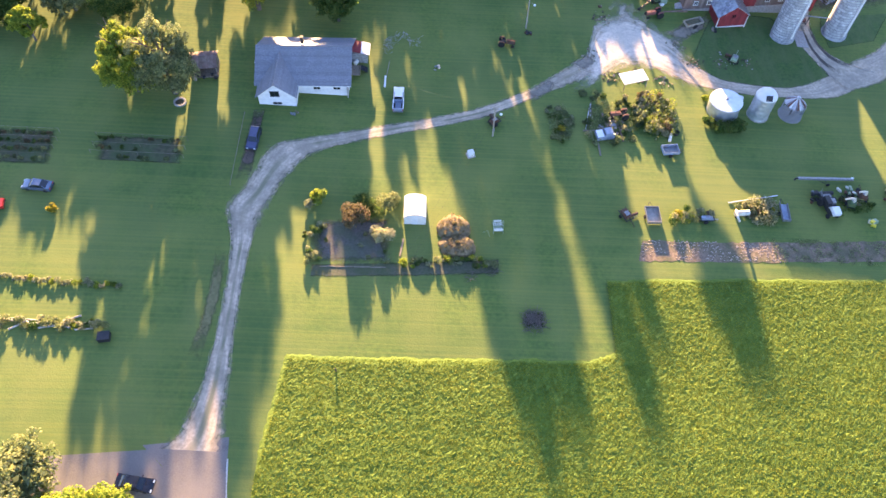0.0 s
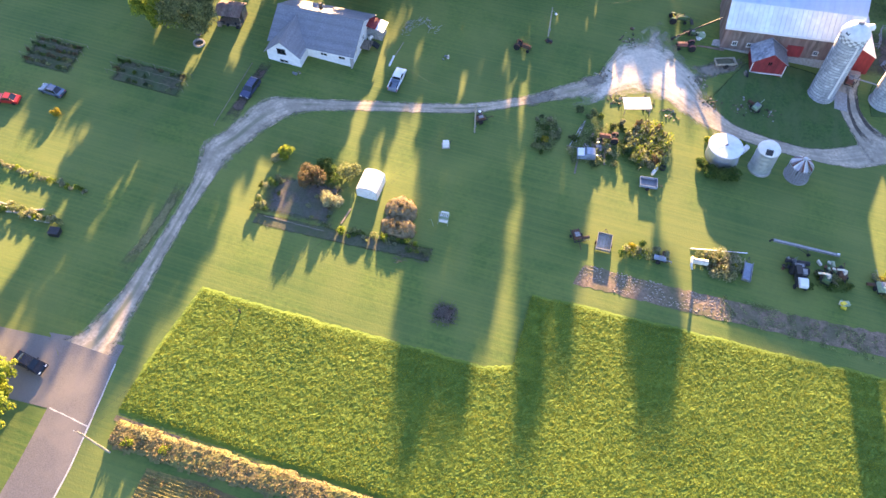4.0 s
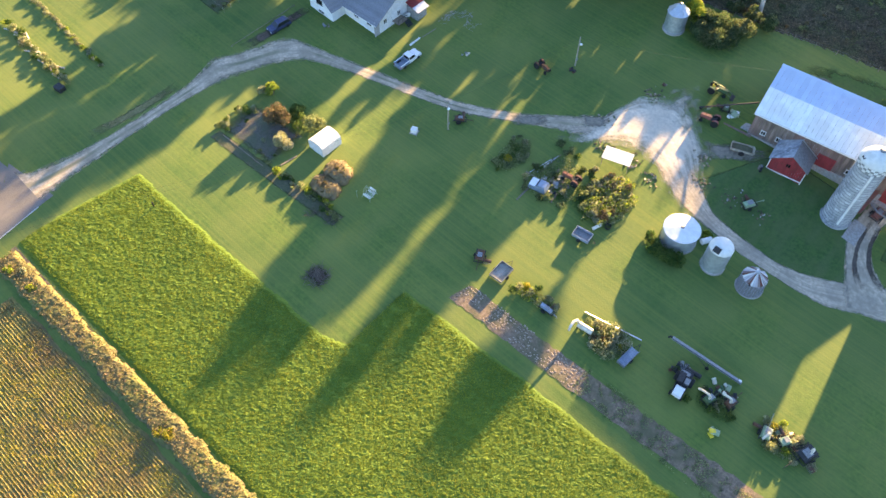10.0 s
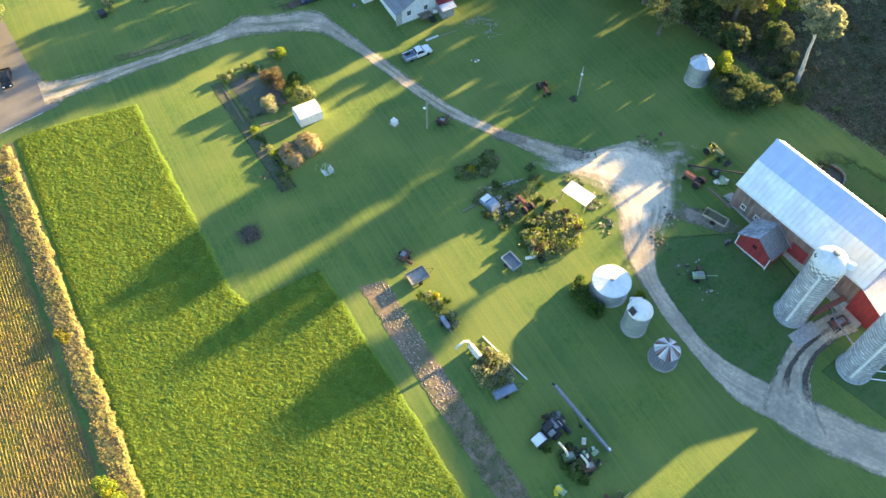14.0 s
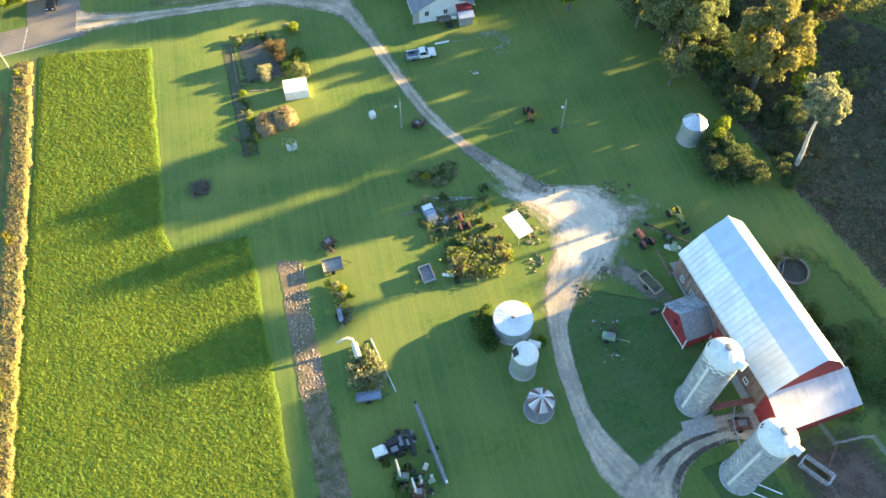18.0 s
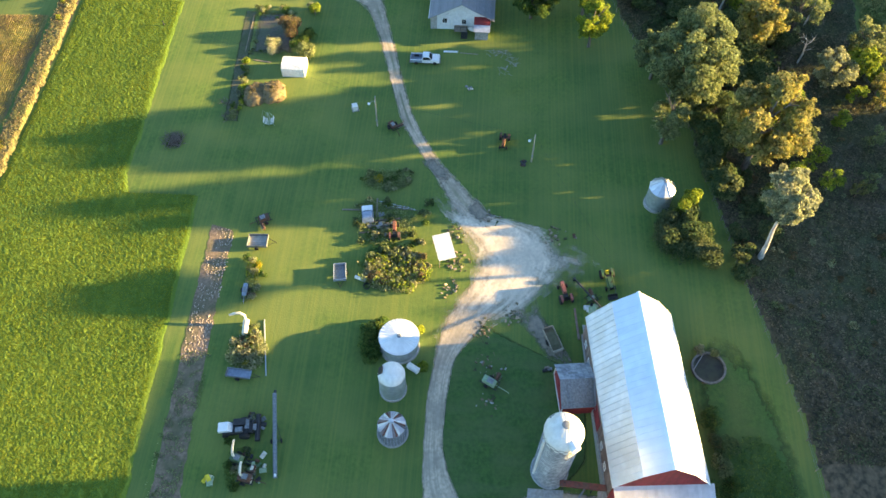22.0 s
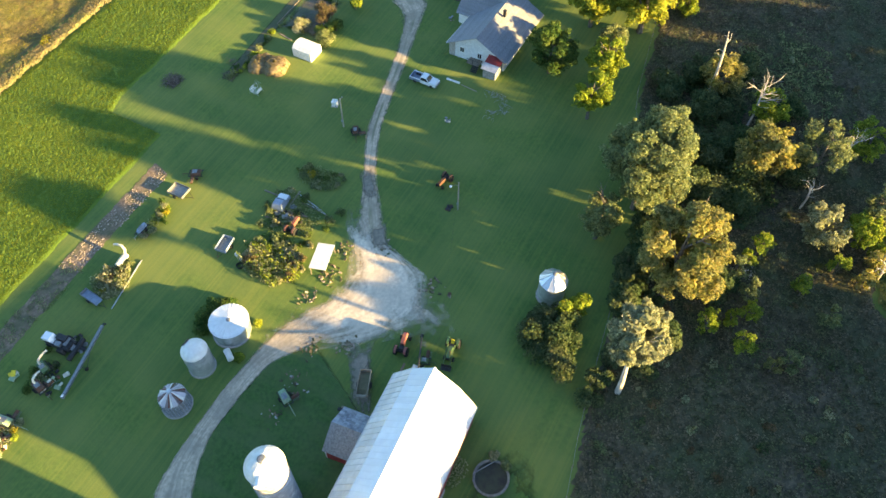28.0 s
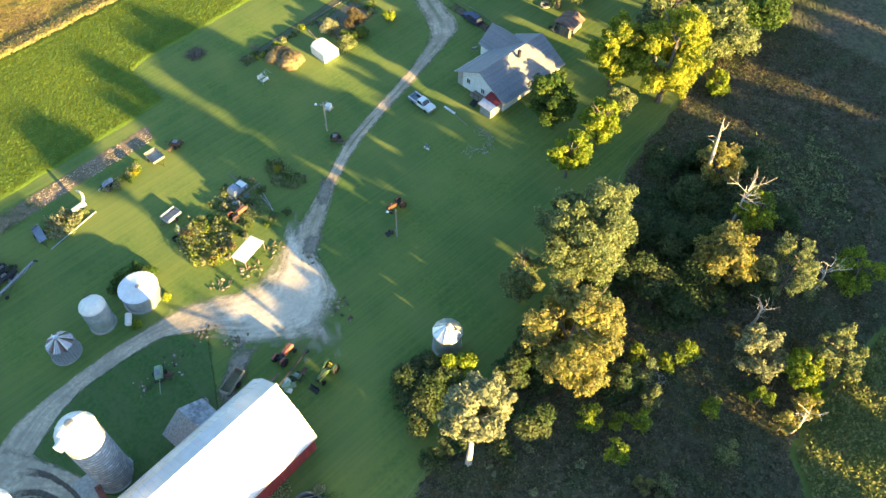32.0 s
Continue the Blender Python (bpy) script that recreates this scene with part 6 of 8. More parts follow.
tractor(lay(7.2, 117.8, -8), M_RUST, "dark rusty old tractor standing alone on the lawn", rim=M_DARK, scale=0.9)


def spreader():
    t = cart(lay(45.5, 126.0, -157), 3.9, 1.6, 0.55, M_POLE, "grey wooden manure spreader wagon", name="wagon", deck=0.75, wheel=0.5)
    part("beater", F().tube([(-2.0, -0.7, 1.05), (-2.0, 0.7, 1.05)], 0.2, 8), M_POLE, t)
    part("load", F().prism([(-1.8, 0.78), (1.8, 0.78), (1.2, 1.0), (-1.0, 1.05)], 1.4), M_TILL, t)


spreader()


def implement(m, label, paint, spout=0.0, bar=3.2, body=(1.6, 1.2, 0.9), name="forage_harvester", spout_turn=200, wheel=0.42, teeth=True):
    """A trailed machine: frame, hopper body, long drawbar, pick-up reel and curved delivery spout."""
    t = thing(name, label, name.replace("_", " "), m)
    bx, by, bz = body
    fr = F().box((0, -by * 0.55, 0.6), (bx + 0.9, 0.1, 0.1)).box((0, by * 0.55, 0.6), (bx + 0.9, 0.1, 0.1)).box((-bx * 0.6, 0, 0.6), (0.1, by * 1.2, 0.1)).box((bx * 0.7, 0, 0.6), (0.1, by * 1.2, 0.1))
    part("frame", fr, M_DARK, t)
    part("body", tapered([(-bx / 2, 0.62), (-bx / 2 - 0.1, 0.62 + bz), (bx * 0.2, 0.72 + bz), (bx / 2, 0.62 + bz * 0.5), (bx / 2, 0.62)], by, by * 0.8, 0.6, 0.6 + bz), paint, t)
    part("cover", F().box((bx * 0.05, 0, 0.70 + bz), (bx * 0.5, by * 0.6, 0.08)), M_STEEL, t)
    part("drawbar", F().tube([(bx / 2, 0, 0.6), (bx / 2 + bar, 0, 0.5)], 0.06, 6).tube([(bx / 2 + bar, 0, 0.5), (bx / 2 + bar, 0, -0.03)], 0.04, 5), paint, t)
    if teeth:
        part("reel", F().tube([(bx * 0.3, by * 0.62, 0.45), (bx * 0.3, by * 0.62 + 1.2, 0.45)], 0.28, 8), M_RUST, t)
        for i in range(6):
            part("tine", F().tube([(bx * 0.3, by * 0.62 + 0.2 * i + 0.1, 0.45), (bx * 0.3 + 0.5, by * 0.62 + 0.2 * i + 0.1, 0.12)], 0.025, 4), M_STEEL, t)
    if spout:
        a = radians(spout_turn)
        d = Vector((math.cos(a), math.sin(a), 0))
        p = [Vector((-bx * 0.25, 0, 0.6 + bz)) + Vector((0, 0, 1.0)) * k1 + d * k2 * spout for k1, k2 in ((0, 0), (0.6, 0.0), (1.0, 0.12), (1.15, 0.4), (1.1, 0.72), (0.95, 1.0))]
        part("spout", F().tube(p, [0.17, 0.17, 0.18, 0.18, 0.17, 0.16], 8), M_CREAM, t, "cream curved delivery spout", smooth=True)
    wheels(t, [(-0.2, -by / 2 - 0.28), (-0.2, by / 2 + 0.28)], wheel, 0.2)
    return t


implement(lay(65.8, 82.6, 75), "green forage harvester with a cream spout, rusting in the grass", M_GREEN, 2.0, 3.0, spout_turn=110)
implement(lay(68.3, 84.2, 80), "rust-red forage machine with a cream spout", M_RUST, 1.6, 2.0, spout_turn=105)
implement(lay(74.4, 83.8, 100), "pale green trailed machine with cream guards", M_PALEGREEN, 1.6, 2.6, (1.8, 1.3, 0.8), "farm_implement", spout_turn=160)
implement(lay(76.9, 84.6, 60), "yellowing green implement in tall weeds", M_PALEGREEN, 0, 1.8, (1.5, 1.2, 0.6), "farm_implement")
implement(lay(80.0, 85.0, -110), "dark rusted tillage machine with pale struts", M_DARK, 1.0, 2.8, (2.2, 2.0, 0.7), "farm_implement", spout_turn=20)
implement(lay(25.9, 78.2, -62), "rusty roller implement on the lawn", M_RUST, 0, 1.6, (1.7, 1.3, 0.45), "field_roller", wheel=0.3)
implement(lay(39.6, 78.0, 2), "grey seed drill with a long pale box", M_BLUEGREY, 0, 1.0, (1.9, 0.7, 0.5), "seed_drill", wheel=0.4)
implement(lay(52.4, 116.9, 62), "faded green mower implement on the grass", M_PALEGREEN, 0, 2.2, (1.9, 1.2, 0.55), "mower", wheel=0.35)
implement(lay(4.4, 97.6, 35), "rusty red hay tool near the pole", M_RUST, 0, 1.6, (1.6, 1.0, 0.4), "hay_rake", wheel=0.45)
implement(lay(38.6, 131.9, 110), "small dull green implement between the tractors", M_GREEN, 0, 1.0, (1.2, 0.9, 0.4), "farm_implement", wheel=0.3)
implement(lay(69.4, 130.4, 84), "red and steel conveyor cart beneath the silo pipe", M_RUSTRED, 0, 1.2, (2.4, 1.4, 0.6), "feed_cart", wheel=0.35, teeth=False)

cart(lay(30.4, 78.2, 92), 3.2, 2.3, 0.5, M_STEEL, "grey flat-bottomed utility trailer on the lawn", mat("grey_boards", (0.36, 0.33, 0.29), (0.27, 0.25, 0.22), 2.0, 0.85, rnd=0.15), "trailer")
cart(lay(53.4, 80.0, 86), 3.6, 1.3, 0.5, M_STEEL, "small steel tipping cart beside the weeds", M_BLUEGREY, "cart", ends=(True, False))
cart(lay(35.6, 92.5, 8), 2.9, 1.9, 0.6, M_BLUEGREY, "blue-grey trailer made from a pickup bed", M_STEEL, "trailer", tongue=1.0)


def spouted_blower():
    t = thing("silage_blower", "cream silage blower with a bent spout among weeds", "silage blower", lay(45.6, 79.0, 0))
    part("drum", F().tube([(-0.9, 0.3, 0.7), (1.5, 0.6, 0.7)], 0.5, 14), M_CREAM, t, "cream steel drum", smooth=True)
    part("spout", F().tube([(-0.8, 0.3, 1.1), (-1.2, 0.2, 1.7), (-1.4, -0.5, 2.0), (-1.3, -1.4, 1.9), (-1.1, -2.1, 1.7)], [0.22, 0.22, 0.22, 0.2, 0.18], 10), M_CREAM, t, "cream curved spout", smooth=True)
    part("stand", F().box((-0.7, 0.3, 0.1), (0.2, 0.9, 0.5)).box((1.2, 0.5, 0.1), (0.2, 0.9, 0.5)), M_DARK, t)


spouted_blower()


def harvester():
    t = thing("combine", "old dark combine harvester with pale bonnet and missing panels", "combine", lay(61.6, 81.8, 98))
    part("chassis", F().box((0, 0, 1.0), (4.2, 1.7, 0.8)), M_DARK, t)
    part("bonnet", F().prism([(-2.6, 1.3), (-2.6, 1.95), (-1.2, 2.15), (-0.6, 1.3)], 1.3), M_CARWHITE, t, "pale blue-white engine cover")
    part("grain_tank", F().box((0.4, 0.55, 1.75), (1.5, 0.8, 0.7), taper=1.15), M_DARK, t)
    part("engine", F().box((0.3, -0.45, 1.6), (1.0, 0.7, 0.5)), M_STEEL, t)
    part("walkway", F().box((1.4, 0.3, 1.75), (0.6, 1.4, 0.08)), M_STEEL, t)
    part("cab_floor", F().box((1.7, 0, 1.5), (0.9, 1.2, 0.12)), M_DARK, t)
    part("header", F().tube([(2.7, -1.9, 0.6), (2.7, 1.9, 0.6)], 0.38, 8), M_DARK, t)
    part("feeder", F().prism([(1.3, 0.7), (1.3, 1.3), (2.6, 0.9), (2.6, 0.4)], 0.9), M_STEEL, t)
    for i in range(4):
        part("strut", F().tube([(1.2 + 0.3 * i, 0.7, 1.2), (2.2 + 0.2 * i, 1.5 - 0.3 * i, 1.9)], 0.04, 5), M_STEEL, t)
    part("ladder", F().tube([(0.9, 1.0, 0.3), (1.2, 0.9, 1.9)], 0.04, 4).tube([(1.3, 1.0, 0.3), (1.6, 0.9, 1.9)], 0.04, 4), M_RUST, t)
    wheels(t, [(0.9, -1.15), (0.9, 1.15)], 0.75, 0.5, M_STEEL, 22)
    wheels(t, [(-1.9, -0.85), (-1.9, 0.85)], 0.42, 0.26)


harvester()


def long_auger():
    t = thing("grain_auger", "long grey steel grain auger lying in the grass, one end raised", "grain auger")
    a, b = Vector((56.7, 86.3, gz(56.7, 86.3) + 2.2)), Vector((68.0, 88.2, gz(68, 88.2) + 0.35))
    d = (b - a).normalized()
    s = d.cross(Vector((0, 0, 1))).normalized()
    n = 8
    for i in range(n):
        p, q = a.lerp(b, i / n), a.lerp(b, (i + 0.985) / n)
        f = F()
        u = s.cross(d).normalized()
        pts = [v + s * e * 0.22 + u * g_ * 0.16 for v in (p, q) for e, g_ in ((-1, -1), (1, -1), (1, 1), (-1, 1))]
        f.add(pts, [(0, 1, 2, 3), (7, 6, 5, 4), (0, 4, 5, 1), (1, 5, 6, 2), (2, 6, 7, 3), (3, 7, 4, 0)])
        part("trough_section", f, M_STEEL, t)
    part("side_rail", F().tube([a + s * 0.3, b + s * 0.3], 0.05, 5), M_STEEL, t)
    part("motor", F().tube([b - d * 0.5 + Vector((0, 0, 0.3)), b - d * 0.1 + Vector((0, 0, 0.3))], 0.16, 8), M_CARWHITE, t, "white motor at the low end")
    part("spout", F().tube([a, a - d * 0.3, a - d * 0.5 - Vector((0, 0, 0.5))], 0.16, 8), M_DARK, t)
    c = a.lerp(b, 0.55)
    gx = gz(c.x, c.y)
    for e in (-0.7, 0.7):
        w = c + s * e
        part("wheel", F().wheel((0, 0, 0), 0.32, 0.18, "y").v and F().lathe([(0.16, -0.09), (0.3, -0.09), (0.32, 0), (0.3, 0.09), (0.16, 0.09)], 16, Matrix.Translation((w.x, w.y, gx + 0.32)) @ s.to_track_quat("Z", "Y").to_matrix().to_4x4()), M_RUBBER, t)
    part("undercarriage", F().tube([c + s * 0.7 + Vector((0, 0, gx + 0.32 - c.z)), a.lerp(b, 0.3)], 0.04, 5).tube([c - s * 0.7 + Vector((0, 0, gx + 0.32 - c.z)), a.lerp(b, 0.3)], 0.04, 5).tube([c + s * 0.7 + Vector((0, 0, gx + 0.32 - c.z)), c - s * 0.7 + Vector((0, 0, gx + 0.32 - c.z))], 0.05, 5), M_DARK, t)


long_auger()
for dx, dy in ((0, 0), (0.45, 0.05)):
    f = F().tube([(44.2 + dx, 81.9 + dy, gz(44, 82) + 0.12), (53.2 + dx * 0.3, 83.9 + dy, gz(53.2, 84) + 0.12)], 0.09, 6)
    solid("steel_rail", f, M_GALV, "long pale steel rail lying in the grass", "rail", group="rails by the weeds")


def barn_auger():
    t = thing("elevator", "thin dark hay elevator leaning to the barn gable", "hay elevator")
    a, b = (35.0, 129.4, gz(35, 129.4) + 0.3), (43.2, 133.4, 5.2)
    part("trough", F().tube([a, b], 0.14, 6), M_DARK, t)
    part("leg", F().tube([(38.6, 131.9, gz(38.6, 131.9) - 0.03), (39.6, 131.6, 2.9)], 0.05, 5), M_DARK, t)
    part("foot", F().box((35.0, 129.4, gz(35, 129.4) + 0.15), (0.5, 0.4, 0.4)), M_DARK, t)


barn_auger()


def heap(name, x, y, r, h, material, label, category, n=14, seed=0, piece=0.4):
    rng = random.Random(seed)
    t = thing(name, label, category, lay(x, y))
    for i in range(n):
        a, d = rng.uniform(0, 6.28), rng.uniform(0, r)
        s = piece * rng.uniform(0.5, 1.3)
        part("piece", F().box((0, 0, 0), (s * 1.6, s, s * 0.5), pose(math.cos(a) * d, math.sin(a) * d, s * 0.2 + h * rng.random() * (1 - d / r), rng.uniform(-25, 25), rng.uniform(-25, 25), rng.uniform(0, 180))), material if not isinstance(material, tuple) else rng.choice(material), t)
    return t


heap("scrap_heap", 40.2, 132.0, 0.9, 0.7, (M_WHITE, M_WHITE, M_PALEGREEN), "white and pale green scrap by the tractors", "scrap", 9, 1, 0.6)
heap("scrap_heap", -5.7, 110.8, 0.9, 0.3, (M_STEEL, M_CREAM), "small scatter of pale scrap", "scrap", 7, 3, 0.3)
heap("scrap_heap", 68.6, 79.0, 0.7, 0.6, (M_CREAM, M_YELLOW, M_PALEGREEN), "yellowish broken hopper sheets in the grass", "scrap", 5, 4, 0.8)
heap("scrap_heap", 67.0, 84.8, 2.4, 0.8, (M_GREEN, M_RUST, M_CREAM, M_DARK, M_PALEGREEN), "broken green and rusty machine parts in the grass", "scrap", 22, 14, 0.5)
heap("scrap_heap", 60.4, 83.6, 1.6, 0.8, (M_DARK, M_STEEL, M_RUST), "dark machine parts beside the combine", "scrap", 14, 15, 0.5)
heap("scrap_heap", 77.8, 85.6, 2.2, 0.7, (M_PALEGREEN, M_CREAM, M_DARK, M_RUST), "pale green and dark machine parts in weeds", "scrap", 16, 16, 0.5)
heap("scrap_heap", 25.8, 98.0, 2.4, 0.5, (M_STEEL, M_WOOD, M_DARK, M_CONC), "grey boards and dark scrap in the weeds", "scrap", 24, 17, 0.5)
for x, y, r, n_ in ((27.5, 110.6, 2.2, 26), (32.5, 111.2, 2.4, 30), (37.4, 110.2, 2.2, 26), (24.0, 116.0, 2.0, 22), (27.0, 126.6, 2.4, 26), (41.4, 120.0, 2.2, 28), (44.2, 115.6, 2.2, 24)):
    heap("gravel_clods", x, y, r, 0.06, (M_CLOD, M_SOIL, M_TILL), "scattered earth and gravel clods at the yard's edge", "clods", n_, int(x * 3 + y), 0.26)
heap("stone_heap", 27.2, 129.8, 0.5, 0.2, (M_WOOD, M_RUST), "two worn posts by the gravel", "posts", 3, 5, 0.4)
heap("stone_heap", 50.0, 116.6, 2.6, 0.12, (M_CONC, M_TILL, M_SOIL), "loose pale rubble along the grass", "rubble", 40, 6, 0.2)
heap("stone_heap", 55.0, 117.0, 2.4, 0.1, (M_CONC, M_TILL, M_SOIL), "scattered rubble in the grass", "rubble", 24, 7, 0.22)
heap("scrap_heap", -31.2, 100.6 - 3, 0.8, 0.4, (M_WOOD, M_STEEL), "few pots and tools before the house", "garden clutter", 7, 8, 0.3)


def twig_pile(x, y, r, h, label, seed, n=90, material=None):
    rng = random.Random(seed)
    t = thing("brush_pile", label, "brush pile", lay(x, y))
    for k in range(n):
        a, b = rng.uniform(0, 6.28), rng.uniform(0, 6.28)
        d = r * rng.random() ** 0.6
        p = Vector((math.cos(a) * d, math.sin(a) * d, 0.02 + h * (1 - d / r) * rng.random()))
        q = p + Vector((math.cos(b), math.sin(b), rng.uniform(-0.05, 0.5))) * rng.uniform(0.5, 1.3)
        part("branch", F().tube([p, p.lerp(q, 0.5) + Vector((0, 0, 0.08)), q], [0.035, 0.028, 0.01], 4), material or M_BARK, t)


for i, (x, y) in enumerate(((-15.4, 115.2), (-15.6, 116.9), (-13.9, 118.4), (-11.8, 118.6), (-10.4, 117.4))):
    twig_pile(x, y, 1.1, 0.5, "tangled pale pipes and sticks on the lawn", 31 + i, 16, M_CONC)
twig_pile(9.4, 58.2, 2.0, 1.0, "round pile of grey-brown cut branches on the lawn", 1, 210, M_BARK)
sheet("ash_patch", [(7.3, 56.4), (7.0, 58.2), (7.4, 60.0)], [(11.4, 56.4), (11.8, 58.2), (11.4, 60.0)], 12, 8, 0.02, M_RUT, "dark scorched earth under the branch pile", "patch")


def mound(x, y, rx, ry, h, label, seed, name="hay_mound", material=None):
    """A lumpy heap with loose strands on its skin."""
    t = thing(name, label, name.replace("_", " "), lay(x, y))
    n, rings = 44, 14
    pts, faces, blobs = [], [], []
    for i in range(rings):
        k = i / (rings - 1)
        for j in range(n):
            a = 2 * math.pi * j / n
            c, s_ = math.cos(a), math.sin(a)
            lump = noise.fractal((c * 1.6 + seed * 7, s_ * 1.6, k * 2.2), 1.0, 2.0, 4)
            rr = math.cos(k * math.pi / 2) ** 0.8 * (1 + 0.16 * lump)
            pts.append((rx * rr * c, ry * rr * s_, -0.1 + h * math.sin(k * math.pi / 2) * (1 + 0.22 * lump * (1 - k))))
            if i % 3 == 1 and j % 4 == 0:
                blobs.append((rx * rr * c * 0.92, ry * rr * s_ * 0.92, pts[-1][2] - 0.1, 0.45))
    for i in range(rings - 1):
        faces += [(i * n + j, i * n + (j + 1) % n, (i + 1) * n + (j + 1) % n, (i + 1) * n + j) for j in range(n)]
    faces.append(tuple(range((rings - 1) * n, rings * n)))
    part("mound_body", F().add(pts, faces), material or M_HAY, t, smooth=True)
    part("straw_cover", leaf_mesh("straw_cover", blobs, 1500, 0.13, L_STRAW, seed + 70), L_STRAW, t)
    return t


mound(-2.3, 70.9, 2.9, 2.3, 1.5, "brown heap of old loose hay", 1)
mound(-2.9, 74.2, 2.7, 2.6, 1.9, "taller brown heap of hay with a hollow side", 2)


def frame_swing():
    t = thing("lawn_glider", "white metal garden glider swing with bench frames", "garden swing", lay(4.3, 74.8, 95))
    for s in (-0.8, 0.8):
        for e in (-1, 1):
            part("leg", F().tube([(e * 1.0, s, -0.02), (e * 0.25, s, 1.9)], 0.05, 5), M_PALEGREEN, t)
    part("top_bar", F().tube([(0, -0.9, 1.9), (0, 0.9, 1.9)], 0.05, 5), M_PALEGREEN, t)
    for e in (-0.55, 0.55):
        for i in range(5):
            part("slat", F().box((e, -0.6 + i * 0.3, 0.5), (0.55, 0.2, 0.04)), M_WHITE, t)
        part("bench_back", F().box((e * 1.6, 0, 0.85), (0.06, 1.3, 0.6)), M_WHITE, t)
    part("floor", F().box((0, 0, 0.12), (1.0, 1.2, 0.05)), M_PALEGREEN, t)
    for s in (-0.7, 0.7):
        part("hanger", F().tube([(0, s, 1.9), (0, s, 0.14)], 0.03, 4), M_WHITE, t)
    part("side_frame", F().tube([(-1.6, 1.4, -0.02), (-1.2, 1.9, 1.2), (-0.6, 2.4, -0.02)], 0.04, 5), M_PALEGREEN, t)


frame_swing()


def shelter(m, label, length, width, h, name="garden_shed"):
    """White fabric-covered hut with a low ridge."""
    t = thing(name, label, "shed", m)
    a, b = length / 2, width / 2
    prof = [(-b, 0), (-b, h * 0.72), (-b * 0.62, h * 0.93), (0, h), (b * 0.62, h * 0.93), (b, h * 0.72), (b, 0)]
    for i in range(6):
        (y0, z0), (y1, z1) = prof[i], prof[i + 1]
        for k in range(3):
            xa, xb = -a + length * k / 3, -a + length * (k + 0.99) / 3
            part("panel", F().slab(((xa, y0, z0 - (0.1 if z0 == 0 else 0)), (xb, y0, z0 - (0.1 if z0 == 0 else 0)), (xb, y1, z1 - (0.1 if z1 == 0 else 0)), (xa, y1, z1 - (0.1 if z1 == 0 else 0))), 0.05), M_WHITE, t)
    for s in (-1, 1):
        f = F().add([(s * a, y, z - (0.1 if z == 0 else 0)) for y, z in prof] + [(s * (a - 0.05), y, z - (0.1 if z == 0 else 0)) for y, z in prof],
                    [tuple(range(7)), tuple(range(13, 6, -1))] + [(i, i + 7, (i + 1) % 7 + 7, (i + 1) % 7) for i in range(7)])
        part("end_wall", f, M_WHITE, t)
    part("door", F().box((-a - 0.03, 0, 0.9), (0.05, 0.9, 1.8)), M_SIDE, t)
    return t


shelter(on(-9.2, 77.2, 90), "small white garden shed with rounded gable roof", 4.4, 3.6, 2.5)


def canopy():
    t = thing("open_shelter", "open shelter with flat white roof on thin posts", "shelter", on(30.9, 108.7, 17, -0.3))
    for i in range(6):
        part("roof_panel", F().slab(((-2.5 + i * 0.835, -1.4, 2.25), (-2.5 + (i + 0.98) * 0.835, -1.4, 2.25), (-2.5 + (i + 0.98) * 0.835, 1.4, 2.45), (-2.5 + i * 0.835, 1.4, 2.45)), 0.06), M_WHITE, t)
    for x in (-2.3, 2.3):
        for y in (-1.25, 1.25):
            part("post", F().box((x, y, 1.05), (0.1, 0.1, 2.5)), M_WOOD, t)
    for y in (-1.25, 1.25):
        part("beam", F().box((0, y, 2.24 if y > 0 else 2.1), (4.9, 0.08, 0.14)), M_WOOD, t)


canopy()


def car_hulk():
    t = thing("scrap_cab", "pale grey stripped truck cab lying in the weeds", "scrap cab", lay(24.2, 95.5, 10))
    part("body", tapered([(-1.6, 0.2), (-1.6, 0.9), (-0.4, 1.0), (0.0, 1.5), (1.3, 1.5), (1.6, 0.9), (1.6, 0.2)], 1.9, 1.6, 0.9, 1.5), M_BLUEGREY, t, smooth=True)
    part("bonnet", F().slab(((-1.55, -0.85, 1.02), (-0.4, -0.85, 1.12), (-0.4, 0.85, 1.12), (-1.55, 0.85, 1.02)), 0.05), M_CARWHITE, t, "pale bonnet panel")
    part("window_gap", F().box((-0.2, 0, 1.22), (0.1, 1.3, 0.36)), M_DARK, t)
    part("roof", F().box((0.65, 0, 1.53), (1.3, 1.5, 0.05)), M_BLUEGREY, t)


car_hulk()
for i, (x, y, w, turn) in enumerate(((23.0, 93.6, 5.2, 92), (24.8, 98.8, 4.4, 100), (26.2, 98.2, 4.6, 84), (27.4, 96.4, 3.8, 96), (22.2, 96.8, 3.4, 4))):
    solid("board", F().box((0, 0, 0.12), (w, 0.28, 0.08)), (M_WOOD, M_BARE)[i % 2], "long weathered board lying in the weeds", "board", lay(x, y, turn), group="boards in the weeds")
for i in range(4):
    solid("pipe", F().tube([(-2.6, 0, 0.06), (2.8, 0, 0.06)], 0.07, 6), (M_GALV, M_WOOD)[i % 2], "long grey pipe lying in weeds", "pipe", lay(21.6 + 0.3 * i, 99.6 + 0.45 * i, 78 + 3 * i), group="pipes in the weeds")
solid("water_trough", F().tube([(-0.9, 0, 0.25), (0.9, 0, 0.25)], 0.28, 12), M_WHITE, "white round tank lying at the weeds' edge", "tank", lay(36.3, 95.8, 72), smooth=True)
solid("water_trough", F().lathe([(0.5, 0), (0.55, 0.5), (0.5, 0.5), (0.46, 0.08)], 18, close=False), M_DARK, "dark open tub beside the weeds", "tub", lay(37.6, 97.0))


